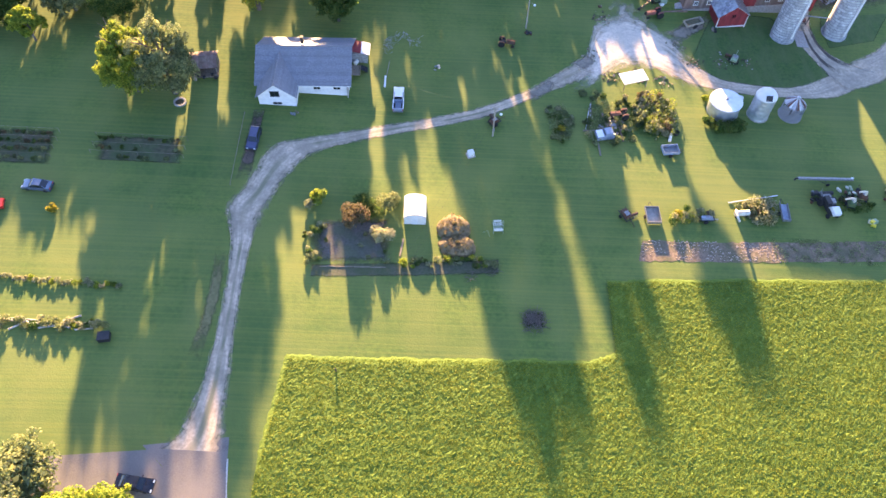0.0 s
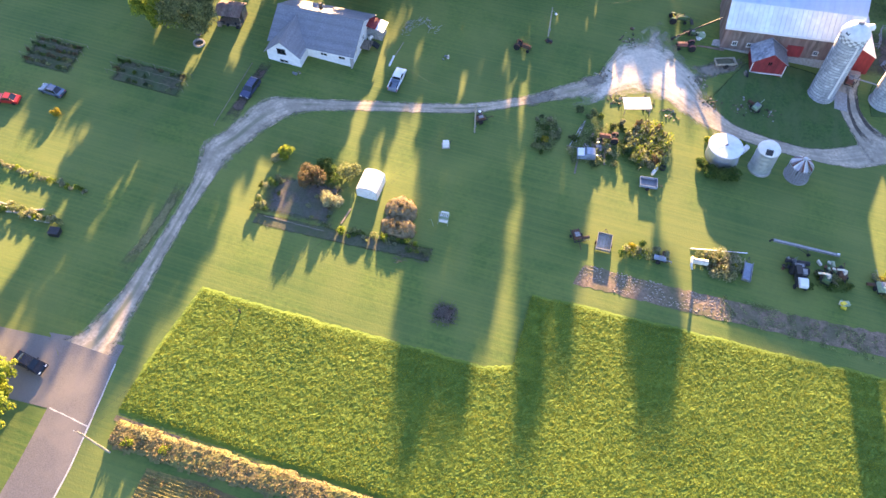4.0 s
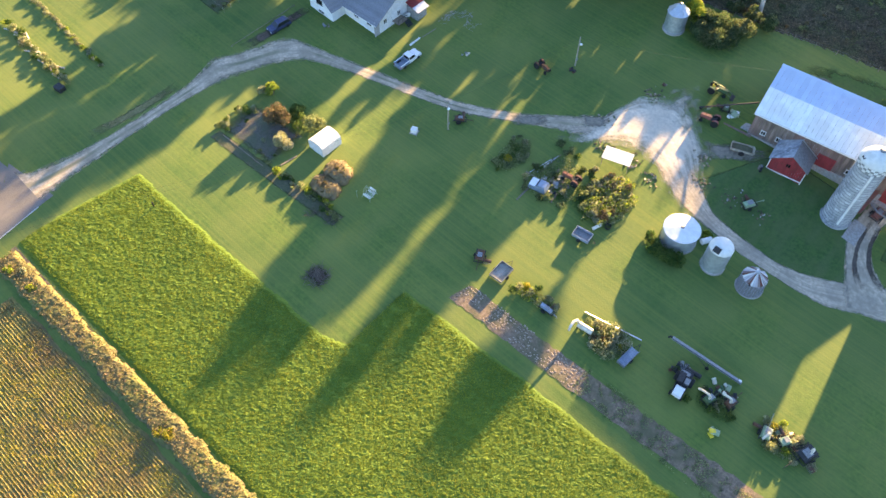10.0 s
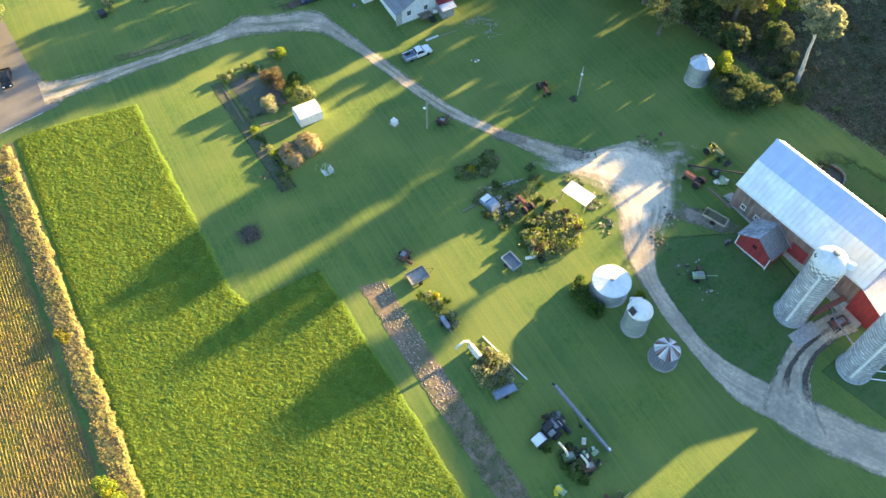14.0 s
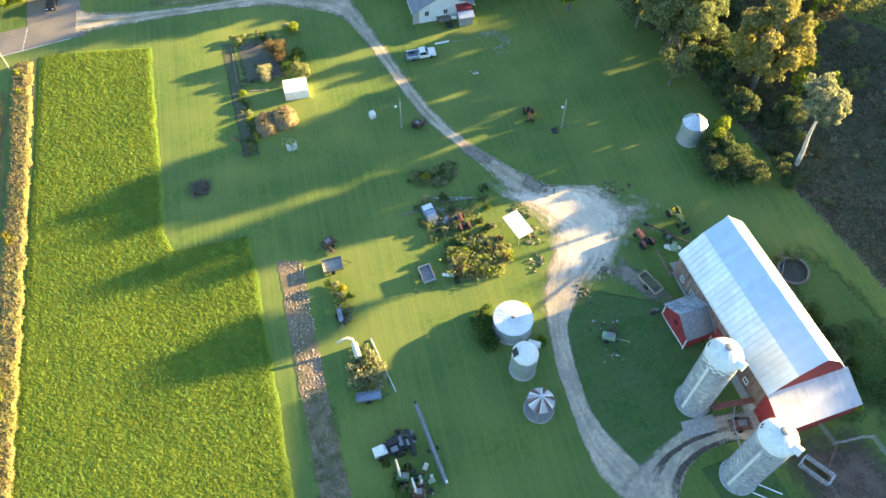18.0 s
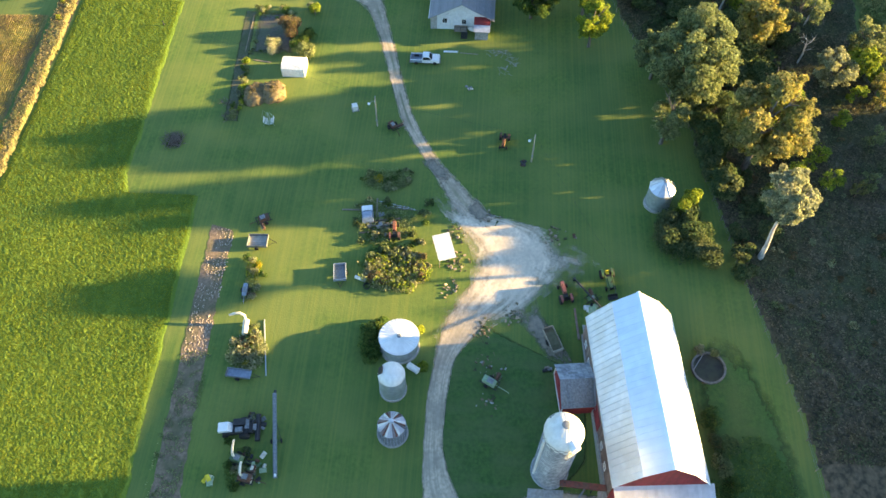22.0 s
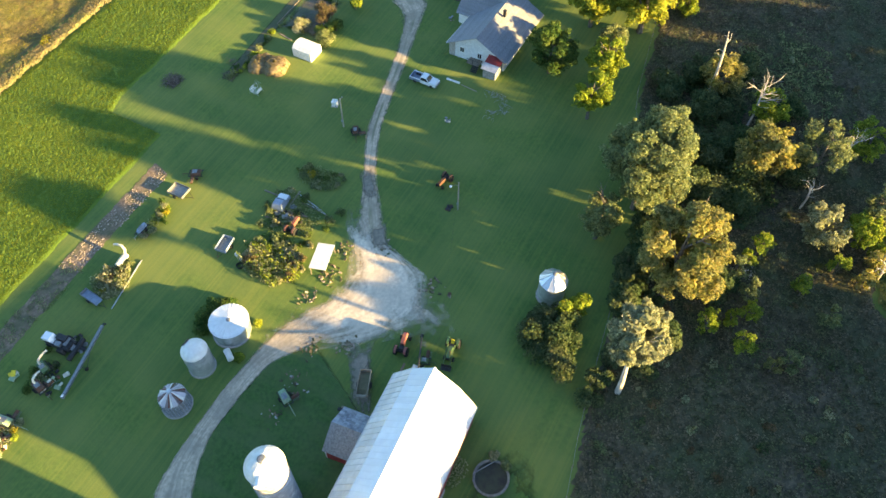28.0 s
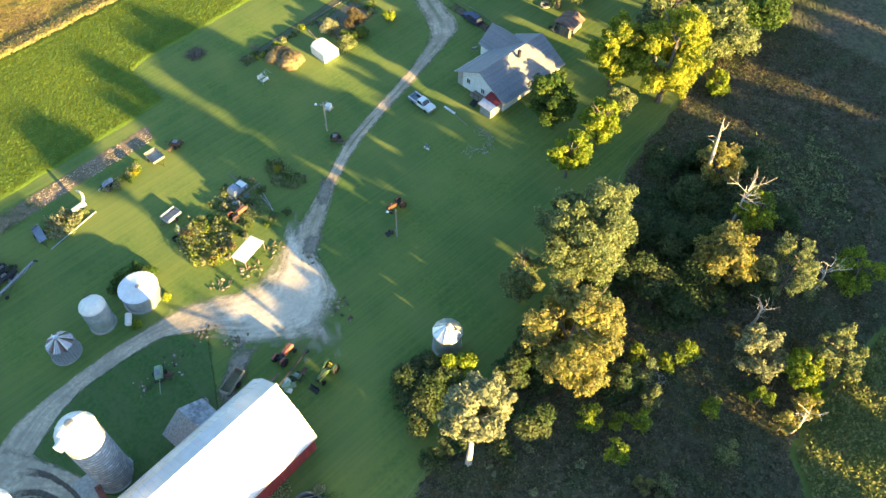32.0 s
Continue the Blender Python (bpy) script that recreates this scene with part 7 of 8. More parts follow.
def fuel_tank():
    t = thing("fuel_tank", "white fuel tank on short legs beside the low bin", "fuel tank", lay(51.0, 105.6, 60))
    part("vessel", F().tube([(-1.0, 0, 0.8), (-0.9, 0, 0.8), (0.9, 0, 0.8), (1.0, 0, 0.8)], [0.25, 0.5, 0.5, 0.25], 16), M_WHITE, t, smooth=True)
    for x in (-0.6, 0.6):
        part("leg", F().box((x, 0, 0.15), (0.12, 0.7, 0.55)), M_STEEL, t)


fuel_tank()
solid("white_plank", F().box((0, 0, 0.1), (2.8, 0.35, 0.2)), M_WHITE, "white painted beam lying on the lawn", "beam", lay(-15.6, 106.8, 90))
solid("grey_plank", F().box((0, 0, 0.06), (3.6, 0.12, 0.12)), M_WOOD, "thin grey pole lying on the lawn", "pole", lay(-15.2, 110.4, 84))


def white_box():
    t = thing("white_box", "small white utility box on a pad with dark pipes", "utility box", lay(0.1, 90.1, 20))
    part("pad", F().box((0, 0, 0.03), (1.4, 1.3, 0.12)), M_CONC, t)
    part("case", F().box((0, 0, 0.5), (1.0, 0.9, 0.85)), M_WHITE, t)
    part("lid", F().box((0, 0, 0.95), (1.08, 0.98, 0.06)), M_WHITE, t)
    part("pipe", F().tube([(0.8, 0.4, -0.03), (0.8, 0.4, 0.7), (1.1, 0.6, 0.8)], 0.05, 5), M_DARK, t)


white_box()


# ---- poles and wires ----
def pole(x, y, h, label, lamp=False, arm=True, lean=(0, 0), name="utility_pole"):
    t = thing(name, label, "pole", on(x, y))
    part("shaft", F().tube([(0, 0, -0.3), (lean[0], lean[1], h)], [0.16, 0.11], 8), M_POLE, t, smooth=True)
    if arm:
        part("crossarm", F().box((lean[0], lean[1], h - 0.4), (1.5, 0.1, 0.12)), M_POLE, t)
        for s in (-0.65, 0, 0.65):
            part("insulator", F().lathe([(0.05, 0), (0.07, 0.08), (0.03, 0.16)], 8, Matrix.Translation((lean[0] + s, lean[1], h - 0.33))), M_GALV, t)
    if lamp:
        part("lamp_arm", F().tube([(0, 0, h - 0.7), (0.5, -0.5, h - 0.45), (0.9, -0.9, h - 0.5)], 0.035, 5), M_STEEL, t)
        part("lamp_head", F().lathe([(0.22, -0.16), (0.26, -0.05), (0.16, 0.1), (0.05, 0.16)], 12, Matrix.Translation((0.95, -0.95, h - 0.5))), M_LAMP, t, "white yard light", smooth=True)
        part("meter_box", F().box((0.16, 0, 1.6), (0.16, 0.3, 0.45)), M_STEEL, t)
    return t


pole(4.1, 94.7, 7.0, "wooden yard pole with a white lamp beside the drive", lamp=True)
pole(11.5, 122.6, 6.8, "wooden pole with a yard light on the lawn", lamp=True, arm=False)
pole(-27.3, 24.2, 8.2, "weathered roadside utility pole leaning over the road", lean=(-0.9, -0.4))
heap("pole_base_scrap", 11.9, 121.3, 0.7, 0.3, (M_DARK, M_RUST), "dark rusty parts at the foot of the pole", "scrap", 6, 12, 0.4)


def wire(a, b, sag, label):
    a, b = Vector(a), Vector(b)
    pts = [a.lerp(b, k / 12) - Vector((0, 0, sag * 4 * (k / 12) * (1 - k / 12))) for k in range(13)]
    solid("power_line", F().tube(pts, 0.008, 4), M_DARK, label, "wire")


for s in (-0.6, 0.6):
    wire((4.1 + s, 94.7, gz(4.1, 94.7) + 6.7), (-28.2 + s, 23.8, gz(-27.3, 24.2) + 7.8), 1.2, "thin overhead wire from the road to the yard pole")
wire((4.1, 94.7, gz(4.1, 94.7) + 6.8), (11.5, 122.6, gz(11.5, 122.6) + 6.6), 0.5, "thin overhead wire between the yard poles")
wire((11.5, 122.6, gz(11.5, 122.6) + 6.6), (43.4, 136.4, 10.6), 0.7, "thin overhead wire from the pole to the barn")
wire((4.1, 94.7, gz(4.1, 94.7) + 6.8), (-22.2, 106.0, 6.2), 0.5, "thin overhead wire from the pole to the farmhouse")


# ---- manure pit, fences, cattle yard ----
def pit():
    t = thing("round_tank", "round concrete manure tank sunk in the lawn, nearly empty", "round tank", lay(49.1, 148.1))
    for j in range(20):
        a0, a1 = 2 * math.pi * j / 20, 2 * math.pi * (j + 0.985) / 20
        p = lambda a, r, z: (r * math.cos(a), r * math.sin(a), z)  # noqa: E731
        f = F().add([p(a, r, z) for z in (-0.3, 0.45) for r in (2.15, 2.45) for a in (a0, a1)], [(0, 1, 3, 2), (4, 6, 7, 5), (0, 4, 5, 1), (2, 3, 7, 6), (0, 2, 6, 4), (1, 5, 7, 3)])
        part("wall_segment", f, M_OLDWALL, t)
    part("sludge", F().lathe([(2.16, 0.02), (2.16, 0.06), (0.05, 0.05)], 30), M_SLUDGE, t, "dark wet sludge", smooth=False)
    part("crossbar", F().tube([(-2.3, -0.4, 0.5), (0.6, -2.3, 0.5)], 0.06, 6), M_STEEL, t)
    rng = random.Random(2)
    for i in range(6):
        a, d = rng.uniform(0, 6.28), rng.uniform(0, 1.4)
        part("floating_lump", F().box((math.cos(a) * d, math.sin(a) * d, 0.1), (0.8, 0.5, 0.14), pose(0, 0, 0, 0, 0, rng.uniform(0, 40))), M_RUT, t)


pit()


def fence(pts, step, h, label, material=M_WOOD, rails=(0.5, 1.0), wire_only=False, name="fence"):
    t = thing(name, label, "fence")
    p = resample(pts, max(2, int(sum(math.dist(a, b) for a, b in zip(pts, pts[1:])) / step) + 1))
    for i, (x, y) in enumerate(p):
        z = gz(x, y)
        part("post", F().tube([(x, y, z - 0.2), (x + random.uniform(-0.05, 0.05), y + random.uniform(-0.05, 0.05), z + h)], 0.07, 6), material, t)
    for (xa, ya), (xb, yb) in zip(p, p[1:]):
        for r in rails:
            if wire_only:
                part("wire", F().tube([(xa, ya, gz(xa, ya) + r), (xb, yb, gz(xb, yb) + r)], 0.012, 3), M_STEEL, t)
            else:
                part("rail", F().tube([(xa, ya, gz(xa, ya) + r), (xb, yb, gz(xb, yb) + r)], 0.05, 4), material, t)


fence([(-51, 134.6), (-25, 139.6), (-1, 149.6), (15, 151.6), (37, 155.3), (55, 159.6), (75, 162)], 4.0, 1.2, "old wire fence along the wood's edge", wire_only=True)
fence([(71.4, 140.6), (75.2, 141.6), (75.2, 146.9), (78.9, 147.6), (84, 151)], 1.9, 1.4, "grey board fence of the cattle yard", M_STEEL2, (0.5, 0.85, 1.25))
fence([(75.1, 142), (79, 138), (85, 139)], 2.2, 1.4, "grey board fence across the cattle yard", M_BARE, (0.5, 1.1))
fence([(-39.9, 97.2), (-39.9, 81.2)], 2.7, 0.35, "low grey timber edging along the car strip", rails=(0.22,), name="timber_edging")


def feed_lines():
    t = thing("feed_conveyor", "red and grey feed conveyor between silo and barn", "conveyor")
    z = gz(67, 129)
    part("trough", F().slab(((66.4, 126.6, z + 2.6), (67.2, 126.5, z + 2.6), (67.6, 132.6, z + 3.0), (66.8, 132.6, z + 3.0)), 0.4), M_RUSTRED, t, "faded red conveyor trough")
    part("pipe", F().tube([(66.6, 130.4, z + 2.2), (69.2, 128.6, z + 2.6), (72.6, 127.8, z + 2.8), (74.0, 127.4, z + 2.9)], 0.13, 8), M_STEEL, t, "grey feed pipe")
    for x, y in ((66.8, 127.2), (67.1, 131.0), (70.4, 129.2)):
        part("support", F().tube([(x, y, gz(x, y) - 0.1), (x, y, z + 2.7)], 0.08, 6), M_DARK, t)
    part("feed_bunk", F().box((69.2, 132.4, gz(69.2, 132.4) + 0.4), (4.4, 1.0, 0.9)), M_CONC, t, "pale concrete feed bunk")


feed_lines()


def hay_feeder():
    t = thing("hay_feeder", "pale steel hay feeder with slanted bars in the cattle yard", "hay feeder", lay(77.8, 137.6, 35))
    for z in (0.15, 0.7, 1.25):
        for y in (-0.8, 0.8):
            part("rail", F().tube([(-2.1, y, z), (2.1, y, z)], 0.05, 5), M_GALV, t)
        for x in (-2.1, 2.1):
            part("end_rail", F().tube([(x, -0.8, z), (x, 0.8, z)], 0.05, 5), M_GALV, t)
    for i in range(11):
        for y in (-0.8, 0.8):
            part("bar", F().tube([(-2.1 + 0.42 * i, y, -0.02), (-2.1 + 0.42 * i, y, 1.25)], 0.035, 5), M_GALV, t)
    part("hay", leaf_mesh("hay", [(x, 0, 0.3, 0.5) for x in (-1.4, -0.7, 0, 0.7, 1.4)], 700, 0.16, L_STRAW, 8), L_STRAW, t)


hay_feeder()
for x, y in ((78.3, 130.4), (79.6, 129.8)):
    solid("pipe", F().tube([(-2.0, 0, 0.09), (2.0, 0, 0.09)], 0.09, 6), M_GALV, "pale steel pipe lying behind the silo", "pipe", lay(x, y, 52), group="pipes behind the silo")
solid("concrete_pad", F().slab(((67.0, 122.6, gz(67.2, 122.6) + 0.12), (69.4, 122.4, gz(69.2, 122.4) + 0.12), (69.3, 127.2, gz(69.2, 127) + 0.12), (67.0, 127.4, gz(67.2, 127) + 0.12)), 0.5), M_CONC, "pale broken concrete pad before the silo", "concrete pad")


def playhouse():
    t = thing("garden_hut", "small grey-roofed garden hut with open porch and clutter", "garden hut", on(-48.4, 107.3, 6))
    for i in range(8):
        for s in (-1, 1):
            part("roof_board", F().slab(((-2.6 + i * 0.65, 0.0, 3.0), (-2.6 + (i + 0.97) * 0.65, 0.0, 3.0), (-2.6 + (i + 0.97) * 0.65, s * 2.3, 2.1), (-2.6 + i * 0.65, s * 2.3, 2.1)), 0.06), M_BARE, t)
    part("back_wall", F().box((0, 1.7, 1.0), (4.6, 0.1, 2.3)), M_WOOD, t)
    for s in (-1, 1):
        part("side_wall", F().box((s * 2.3, 0.6, 1.0), (0.1, 2.2, 2.3)), M_WOOD, t)
        part("post", F().box((s * 2.3, -1.8, 1.0), (0.12, 0.12, 2.3)), M_WOOD, t)
    part("deck", F().box((0, -0.2, 0.0), (4.8, 4.2, 0.2)), M_WOOD, t)
    rng = random.Random(9)
    for i in range(9):
        part("stored_item", F().box((rng.uniform(-2.4, 2.6), rng.uniform(-3.0, -1.9), 0.3), (rng.uniform(0.3, 0.9), rng.uniform(0.3, 0.6), rng.uniform(0.3, 0.8))), rng.choice((M_WOOD, M_WHITE, M_STEEL, M_DARK)), t)


playhouse()


def fire_ring():
    t = thing("fire_ring", "round pale stone fire ring on the lawn", "fire ring", lay(-51.4, 98.7))
    for j in range(14):
        a = 2 * math.pi * j / 14
        part("stone", F().box((0, 0, 0.15), (0.34, 0.36, 0.4), pose(math.cos(a) * 0.95, math.sin(a) * 0.95, 0, 0, 0, math.degrees(a)), 0.85), M_CONC, t)
    part("ash", F().lathe([(0.8, -0.02), (0.75, 0.06), (0.05, 0.08)], 16), M_SOIL, t)


fire_ring()


# ---- garden and weeds ----
def dead_tree(x, y, h, spread, label, seed, n=10, r=0.3, fork=2):
    t = thing("dead_tree", label, "dead tree", on(x, y))
    rng = random.Random(seed)
    f = F().tube([(0, 0, -0.2), (rng.uniform(-0.3, 0.3), 0.2, h * 0.4), (rng.uniform(-0.5, 0.5), 0, h * 0.75), (0.3, -0.4, h)], [r * 1.2, r, r * 0.7, r * 0.18], 8)
    part("trunk", f, M_PALEBARK, t, smooth=True)
    for i in range(n):
        a, k = rng.uniform(0, 6.28), rng.uniform(0.5, 0.97)
        p0 = Vector((0, 0, h * k))
        L_ = spread * rng.uniform(0.5, 1.0)
        p1 = p0 + Vector((math.cos(a) * L_ * 0.5, math.sin(a) * L_ * 0.5, L_ * 0.35))
        p2 = p0 + Vector((math.cos(a + 0.3) * L_, math.sin(a + 0.3) * L_, L_ * rng.uniform(0.4, 0.9)))
        g_ = F().tube([p0, p1, p2], [r * 0.32, r * 0.22, 0.02], 5)
        for j in range(fork):
            q = p1 + Vector((rng.uniform(-1, 1), rng.uniform(-1, 1), rng.uniform(0.2, 0.9))) * L_ * 0.45
            g_.tube([p1, q], [r * 0.14, 0.015], 4)
        part("branch", g_, M_PALEBARK, t)


dead_tree(-31.5, 150.6, 14.8, 2.0, "tall pale dead trunk with a broken top", 1, 4, 0.26, 0)
dead_tree(-27.6, 159.2, 9.4, 3.8, "bare pale dead tree with spreading limbs", 2, 13, 0.2)
dead_tree(-24.0, 175.0, 8.0, 3.0, "bare grey dead tree in the weeds", 3, 9, 0.15)
dead_tree(-13.5, 171.8, 6.0, 2.4, "thin bare dead tree in the weeds", 4, 7, 0.18)
dead_tree(-3.2, 184.5, 6.5, 2.4, "small bare dead tree", 5, 7, 0.18)
twig_pile(2.2, 167.3, 2.0, 1.0, "grey fallen dead branches among the bushes", 21, 60, M_PALEBARK)

shrub(-24.7, 78.6, 3.0, 1.5, L_LIME, "bright yellow-green upright bush in the garden", 201, 1500, 0.15)
shrub(-26.2, 77.6, 1.6, 1.1, L_PALE, "small grey-green bush in the garden", 202, 600, 0.13)
shrub(-18.7, 74.6, 4.2, 2.5, L_BROWN, "large round brown-leaved shrub in the garden", 203, 3000, 0.15)
shrub(-14.3, 72.0, 2.3, 1.9, L_WHITE, "round pale flowering shrub in the garden", 204, 2200, 0.13)
shrub(-17.4, 78.6, 2.0, 2.0, L_GREEN, "dark green leafy bush in the garden", 205, 1500, 0.15)
shrub(-13.8, 78.6, 2.4, 2.1, L_OLIVE, "leafy grey-green bush beside the white shed", 206, 1800, 0.15)
shrub(-15.4, 76.4, 1.8, 1.6, L_GREEN, "low green bush beside the white shed", 207, 1200, 0.14)
shrub(-10.9, 67.2, 0.9, 0.95, L_LIME, "small bright lime bush in the border", 208, 700, 0.1)
shrub(-66.5, 74.5, 1.6, 0.9, L_YELLOW, "small yellow bush on the side lawn", 209, 700, 0.12)
rng = random.Random(77)
for i in range(26):
    x = -9.5 + i * 0.54 + rng.uniform(-0.2, 0.2)
    y = 67.4 + 0.09 * (x + 9.5) + rng.uniform(-1.2, 0.6)
    h = rng.uniform(0.4, 1.1)
    shrub(x, y, h, h * 0.75, rng.choice((L_LIME, L_OLIVE, L_GREEN, L_PALE, L_WHITE)), "low border plant on dark soil", 220 + i, 260, 0.1, name="border_plant")
for i in range(14):
    x, y = rng.uniform(-26.8, -24.4), rng.uniform(64.5, 75)
    h = rng.uniform(0.7, 1.5)
    shrub(x, y, h, h * 0.5, rng.choice((L_OLIVE, L_PALE, L_WHITE, L_GREEN)), "tall flowering plant at the garden's edge", 250 + i, 240, 0.1, name="border_plant")
for i in range(14):
    x, y = rng.uniform(-24, -13), rng.uniform(67, 76)
    h = rng.uniform(0.3, 0.7)
    shrub(x, y, h, h * 0.9, rng.choice((L_GREEN, L_PALE, L_OLIVE)), "small plant in the dug garden", 270 + i, 160, 0.09, name="border_plant")
for i in range(4):
    x = -22.5 + i * 2.6
    solid("garden_edging", F().box((0, 0, 0.06), (2.5, 0.12, 0.14)), M_WOOD, "dark timber garden edging", "edging", lay(x, 66.2 + 0.08 * i, 3), group="garden edging")
solid("stepping_plank", F().box((0, 0, 0.05), (0.25, 3.4, 0.1)), M_WOOD, "pale plank along the garden path", "plank", lay(-11.2, 70.4, -8))
for x, y in ((3.4, 66.6), (-0.2, 65.6)):
    twig_pile(x, y, 0.9, 0.5, "small heap of cut stems in the border", int(x * 7) + 60, 24)

# central overgrown patch
for i in range(46):
    a, d = rng.uniform(0, 6.28), rng.random() ** 0.5
    x, y = 34.0 + math.cos(a) * d * 3.6 + 0, 101.0 + math.sin(a) * d * 5.2
    h = rng.uniform(0.6, 1.5)
    # Sunlit side gets paler, strawy leaves: dry growth plus sunlight put into colour.
    shrub(x, y, h, rng.uniform(0.6, 1.1), rng.choice((L_WEED, L_STRAW, L_PALE, L_STRAW, L_BROWN, L_WEED) if x + 0.6 * (y - 101) > 33.6 else (L_WEED, L_OLIVE, L_PALE, L_LIME, L_DARK)), "tall tangled weeds gone to seed", 300 + i, 420, 0.13, name="weed_clump")
for i in range(26):
    x, y = rng.uniform(20.5, 29.5), rng.uniform(93.5, 105.5)
    if abs(x - 24.2) < 1.8 and abs(y - 95.5) < 1.3 or abs(x - 27.6) < 1.9 and abs(y - 100.4) < 1.1:
        continue
    h = rng.uniform(0.5, 1.3)
    shrub(x, y, h, rng.uniform(0.6, 1.0), rng.choice((L_OLIVE, L_GREEN, L_WEED, L_DARK)), "rank green weeds round old machinery", 350 + i, 300, 0.12, name="weed_clump")
for i in range(16):
    x, y = rng.uniform(14.2, 18.8), rng.uniform(93.6, 102.0)
    h = rng.uniform(0.4, 1.0)
    shrub(x, y, h, rng.uniform(0.6, 1.0), rng.choice((L_OLIVE, L_GREEN, L_GREEN, L_WEED)), "low green weeds in an old bed", 380 + i, 260, 0.12, name="weed_clump")
shrub(16.6, 96.4, 1.0, 0.9, L_YELLOW, "yellow flowering weeds in an old bed", 399, 400, 0.1, name="weed_clump")
# weeds in the machinery row
for i in range(26):
    a, d = rng.uniform(0, 6.28), rng.random() ** 0.5
    x, y = 49.4 + math.cos(a) * d * 2.6, 80.0 + math.sin(a) * d * 3.0
    h = rng.uniform(0.5, 1.4)
    shrub(x, y, h, rng.uniform(0.5, 0.8), rng.choice((L_WEED, L_BROWN, L_YELLOW, L_GREEN, L_OLIVE, L_PALE)), "colourful faded weeds and flowers", 410 + i, 280, 0.1, name="weed_clump")
for i, (x, y, lf) in enumerate(((34.2, 78.0, L_WEED), (34.9, 78.9, L_YELLOW), (35.4, 77.8, L_OLIVE), (36.0, 78.6, L_PALE), (33.6, 77.0, L_GREEN), (36.4, 80.2, L_GREEN), (38.8, 79.6, L_WEED), (40.6, 79.2, L_WEED), (45.6, 80.8, L_OLIVE), (46.6, 81.2, L_WEED), (47.4, 81.6, L_OLIVE), (74.8, 85.6, L_YELLOW), (75.6, 86.6, L_LIME), (76.4, 82.6, L_WEED), (77.6, 83.4, L_LIME), (75.4, 82.4, L_WEED), (66.8, 81.4, L_GREEN), (64.6, 83.6, L_DARK), (67.2, 82.4, L_WEED), (69.6, 82.6, L_GREEN), (60.0, 83.4, L_DARK), (63.4, 80.6, L_GREEN), (79.2, 83.0, L_WEED), (81.6, 84.0, L_WEED), (78.0, 85.4, L_PALE), (67.4, 83.4, L_OLIVE), (78.4, 86.4, L_WEED), (73.6, 85.6, L_WEED))):
    h = rng.uniform(0.7, 1.4)
    shrub(x, y, h, 0.75, lf, "weeds grown up through the machinery", 440 + i, 320, 0.11, name="weed_clump")
for i, (x, y, r, h) in enumerate(((47.6, 98.4, 1.7, 2.2), (49.6, 99.2, 1.6, 1.9), (45.6, 98.4, 1.6, 1.9), (44.2, 100.2, 1.3, 1.5), (50.6, 107.0, 0.8, 0.9), (44.6, 106.0, 0.8, 0.9))):
    shrub(x, y, h, r, L_GREEN if i < 4 else L_LIME, "green bush growing against the low bin", 470 + i, 900, 0.14)
# strip rows on the side lawn
for i in range(34):
    x = -80 + i * 0.82
    shrub(x, 62.0 - 0.045 * (x + 72) + rng.uniform(-0.3, 0.3), rng.uniform(0.4, 0.8), 0.6, rng.choice((L_PALE, L_LIME, L_WEED, L_PALE)), "low plant in a long garden row", 500 + i, 240, 0.11, name="row_plant")
for i in range(24):
    x = -76 + i * 0.98
    shrub(x, 54.6 - 0.1 * (x + 66) * 0.8 + rng.uniform(-0.8, 0.8), rng.uniform(0.6, 1.6), 0.9, rng.choice((L_OLIVE, L_LIME, L_GREEN, L_PALE, L_WEED)), "bushy plant among stacked logs", 540 + i, 320, 0.12, name="row_plant")
for i in range(18):
    solid("log", F().tube([(-1.2, 0, 0.15), (1.3, 0, 0.15)], 0.14, 8), M_PALEBARK, "pale cut log in the planted row", "log", lay(-74 + i * 1.05, 55.4 - 0.06 * i + rng.uniform(-0.9, 0.9), rng.uniform(-35, 35)), group="logs in the row")
solid("compost_box", F().box((0, 0, 0.4), (1.6, 1.3, 0.9)).box((0, 0, 0.86), (1.7, 1.4, 0.06)), M_DARK, "dark wooden compost box at the row's end", "compost box", lay(-52.8, 52.4, 8))
# staked vegetable beds
for bx0, bx1, ys in ((-80, -70, (84.6, 86.4, 88.2, 90.0)), (-63.2, -48.6, (85.8, 87.6, 89.6))):
    for y in ys:
        for i in range(int((bx1 - bx0) / 1.1)):
            if rng.random() < (0.95 if bx0 < -75 else 0.55):
                shrub(bx0 + i * 1.1, y + rng.uniform(-0.2, 0.2), rng.uniform(0.4, 1.0), 0.55, rng.choice((L_DARK, L_GREEN, L_OLIVE, L_BROWN)), "vegetable plant in a staked row", 600 + i, 130, 0.11, name="vegetable")
        for x in (bx0 - 0.4, (bx0 + bx1) / 2, bx1 + 0.2):
            solid("garden_stake", F().tube([(0, 0, -0.1), (0, 0, 1.1)], 0.035, 5), M_WOOD, "thin wooden garden stake", "stake", on(x, y + 0.5), group="garden stakes")
        solid("bean_rail", F().tube([(bx0 - 0.4, y + 0.5, gz(bx0, y) + 1.0), (bx1 + 0.2, y + 0.5, gz(bx1, y) + 1.0)], 0.02, 4), M_WOOD, "thin rail along the staked row", "rail")
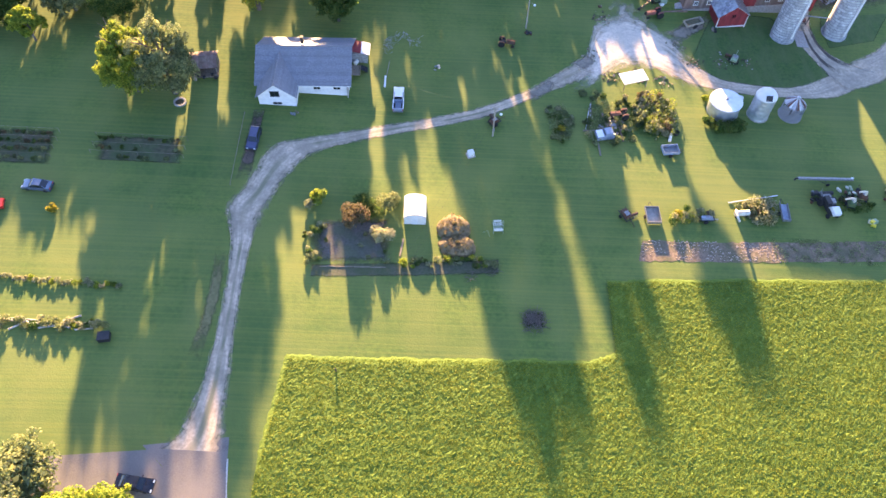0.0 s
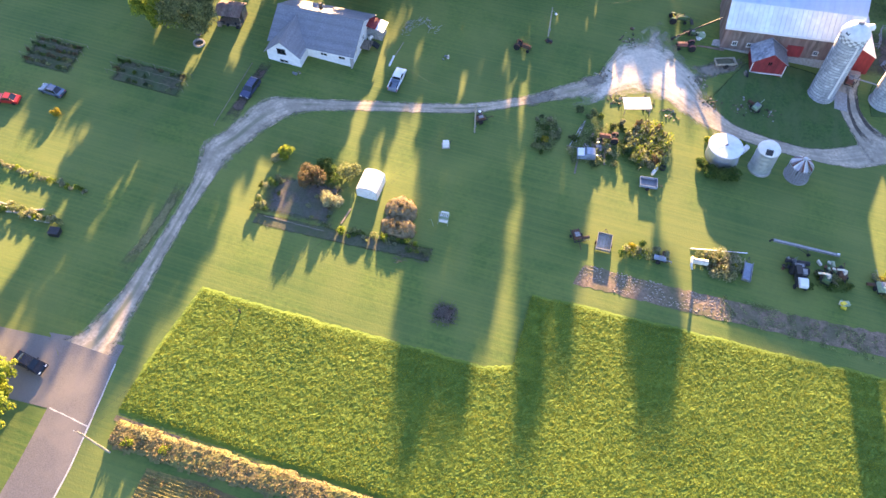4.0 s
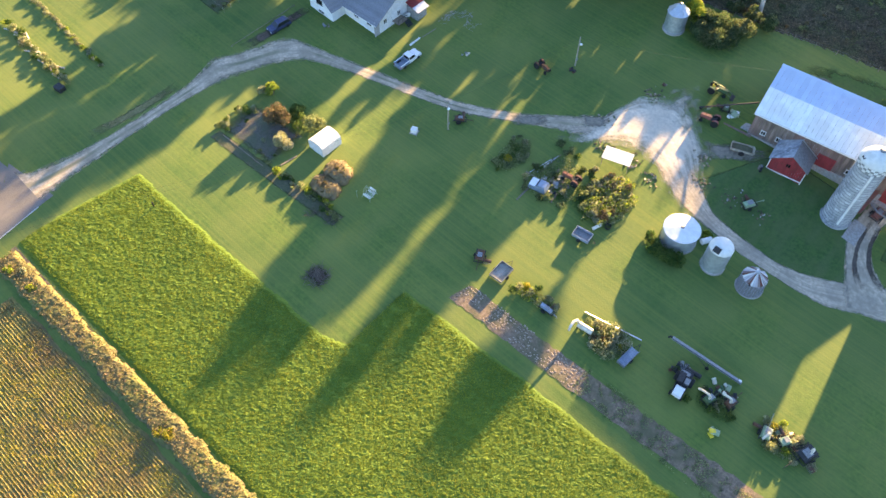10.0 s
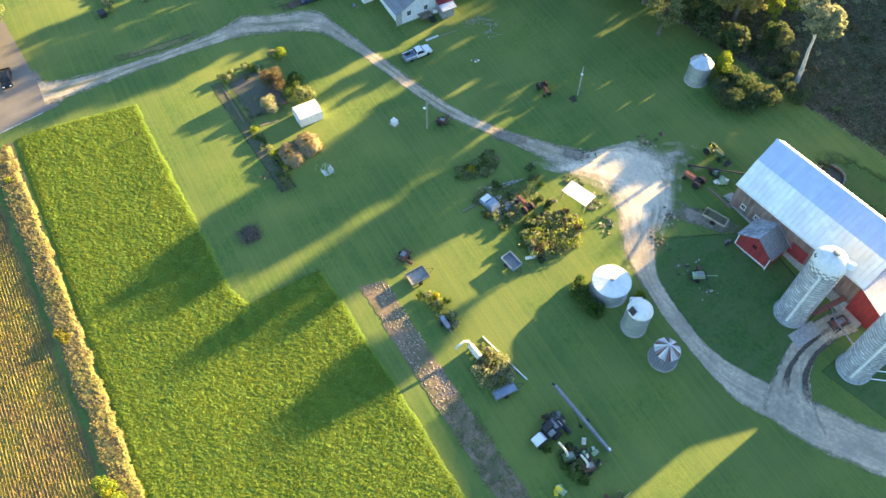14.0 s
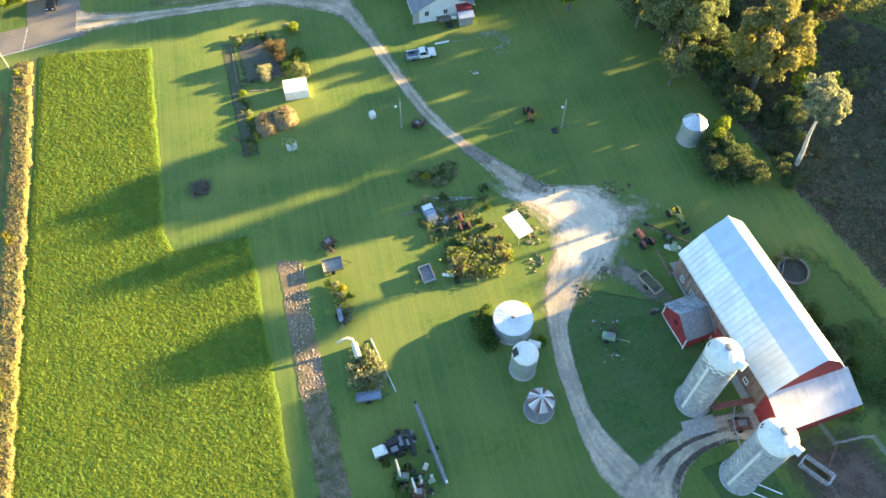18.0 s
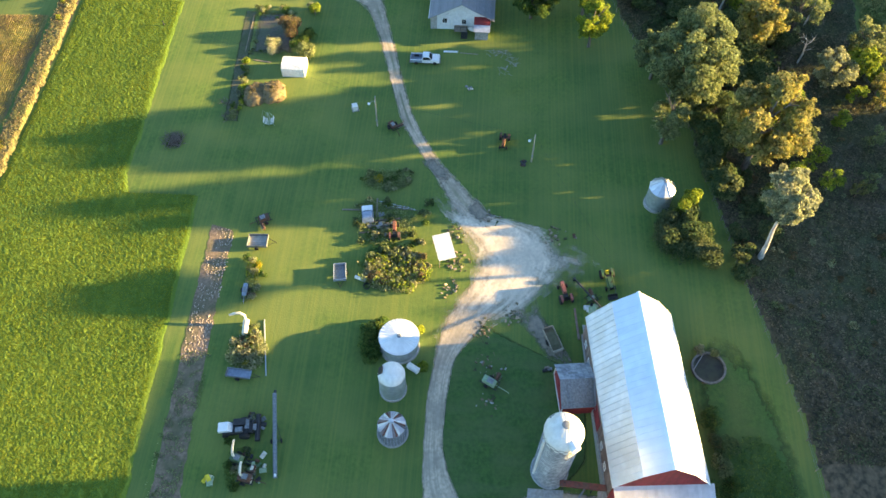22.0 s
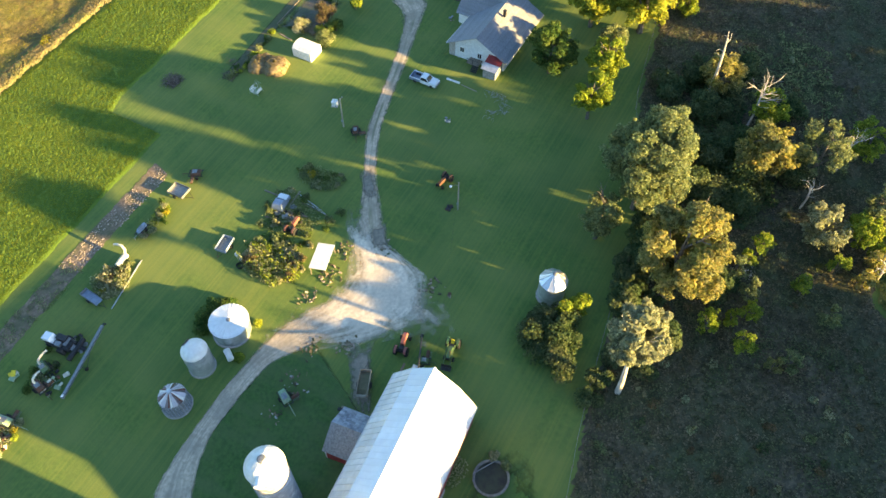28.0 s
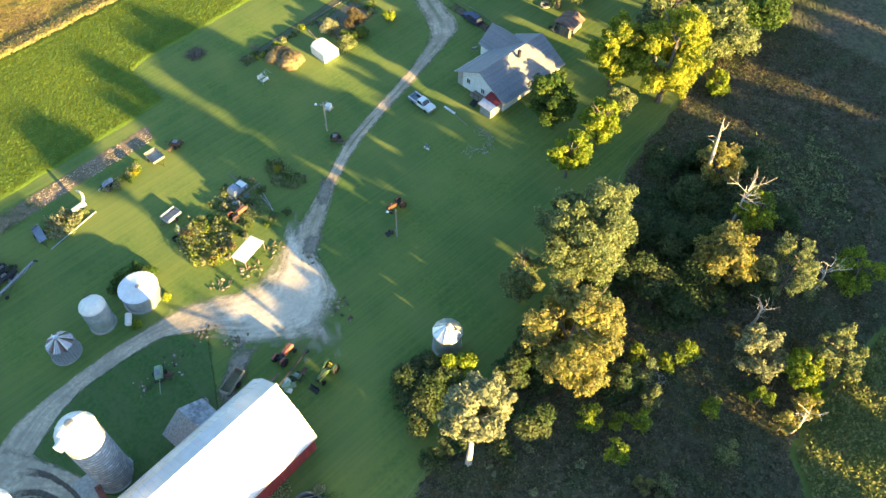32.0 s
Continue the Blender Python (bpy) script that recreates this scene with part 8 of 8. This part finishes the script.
# yellow bushes on the strip between the fields
for i in range(12):
    shrub(38 + i * 1.5 + rng.uniform(-0.5, 0.5), 26.2 + rng.uniform(-1.4, 0.8), rng.uniform(1.8, 3.0), 1.6, rng.choice((L_YELLOW, L_YELLOW, L_LIME)), "bright yellow bush on the field strip", 700 + i, 1300, 0.13)
for i, (x, y) in enumerate(((11.6, 26.2), (13, 27.0), (-20.5, 26.6), (-24, 27.2), (-25.5, 25.8))):
    shrub(x, y, rng.uniform(0.9, 1.6), 0.9, rng.choice((L_LIME, L_WEED, L_YELLOW)), "rank bush on the weedy field strip", 720 + i, 420, 0.12)
solid("field_post", F().tube([(0, 0, -0.2), (0, 0, 1.2)], 0.12, 6), M_DARK, "dark stub post in the crop", "post", on(-19.7, 48.6))


# undergrowth that ties the overgrown patches together
def oval(cx, cy, rx, ry, wild=0.35):
    return lambda x, y: 1.0 - ((x - cx) / rx) ** 2 - ((y - cy) / ry) ** 2 + wild * fbm(x, y, 0.5) + 0.4


for cx, cy, rx, ry, n_, lf, lab in ((35.2, 101.0, 3.6, 5.4, 6500, L_WEED, "pale seeding grass in the overgrown patch"), (33.4, 100.6, 4.2, 5.6, 5000, L_GREEN, "green undergrowth in the overgrown patch"),
                                    (25.6, 98.6, 4.6, 5.6, 5000, L_OLIVE, "rank grass round the old machinery"), (16.6, 98.0, 2.6, 4.4, 3000, L_OLIVE, "low growth in the old bed"),
                                    (49.6, 80.2, 3.2, 3.2, 3000, L_WEED, "faded stalks among the flowers"), (35.4, 78.4, 2.2, 1.4, 900, L_LIME, "long grass among the machinery"),
                                    (38.4, 78.6, 3.0, 1.2, 1200, L_OLIVE, "long grass round the seed drill"), (76.6, 84.4, 3.2, 2.4, 1600, L_WEED, "long grass among the machinery"), (66.8, 82.6, 3.0, 1.8, 1400, L_GREEN, "long grass among the machinery"),
                                    (47.2, 99.4, 3.4, 2.0, 2500, L_GREEN, "leafy undergrowth against the bin"), (26.6, 146.6, 4.6, 3.8, 4500, L_DARK, "dark undergrowth beside the small bin"),
                                    (50.5, 143.0, 2.2, 2.2, 900, L_WEED, "weeds beside the round tank"), (69.0, 146.4, 4.4, 3.4, 3000, L_GREEN, "rank weeds behind the barn"), (66.0, 153.0, 7.5, 4.6, 6000, L_GREEN, "tall rank weeds along the pasture"), (74.0, 154.0, 6.0, 5.0, 5000, L_DARK, "dark brambles by the cattle yard fence")):
    leaf_sheet("undergrowth", n_, (cx - rx * 1.3, cx + rx * 1.3, cy - ry * 1.3, cy + ry * 1.3), oval(cx, cy, rx, ry), lambda x, y, r: 0.05 + 0.75 * r * r, 0.12, lf, lab, "undergrowth", int(cx * 10 + cy), 0.9)
for i, (x, y, h, r, lf) in enumerate(((68.0, 146.0, 1.4, 1.5, L_GREEN), (70.4, 147.0, 1.5, 1.6, L_LIME), (57.0, 147.8, 1.8, 2.3, L_GREEN), (60.4, 148.6, 2.0, 2.6, L_DARK), (63.2, 148.0, 1.7, 2.2, L_OLIVE), (65.6, 149.6, 1.5, 2.0, L_GREEN), (46.4, 147.2, 0.8, 0.9, L_WEED), (46.8, 149.0, 0.8, 0.8, L_OLIVE))):
    shrub(x, y, h, r, lf, "rank bush behind the barn", 860 + i, 900, 0.14)
for cx, cy, rx, ry, n_, lf, lab in ((35.4, 101.2, 3.2, 5.0, 3200, L_LIME, "tall green reeds standing in the overgrown patch"), (34.6, 100.6, 3.6, 5.0, 4200, L_WEED, "pale seeding grass standing in the overgrown patch"),
                                    (49.8, 80.2, 2.8, 2.8, 1400, L_WEED, "dry flower stalks among the machinery")):
    leaf_sheet("seeding_grass", n_, (cx - rx * 1.3, cx + rx * 1.3, cy - ry * 1.3, cy + ry * 1.3), oval(cx, cy, rx, ry, 1.1), lambda x, y, r: 0.3 + (0.9 + 0.7 * fbm(x, y, 0.6)) * r, 0.13, lf, lab, "tall grass", int(cx * 7 + cy), 1.6)
leaf_sheet("brush_leaves", 9000, (20, 34, 141, 152), oval(27.0, 146.6, 4.8, 4.2, 0.8), lambda x, y, r: 0.4 + (1.8 + 0.6 * fbm(x, y, 0.5)) * r, 0.16, L_DARK, "dark leafy brush beside the small bin", "brush", 91, 1.2)
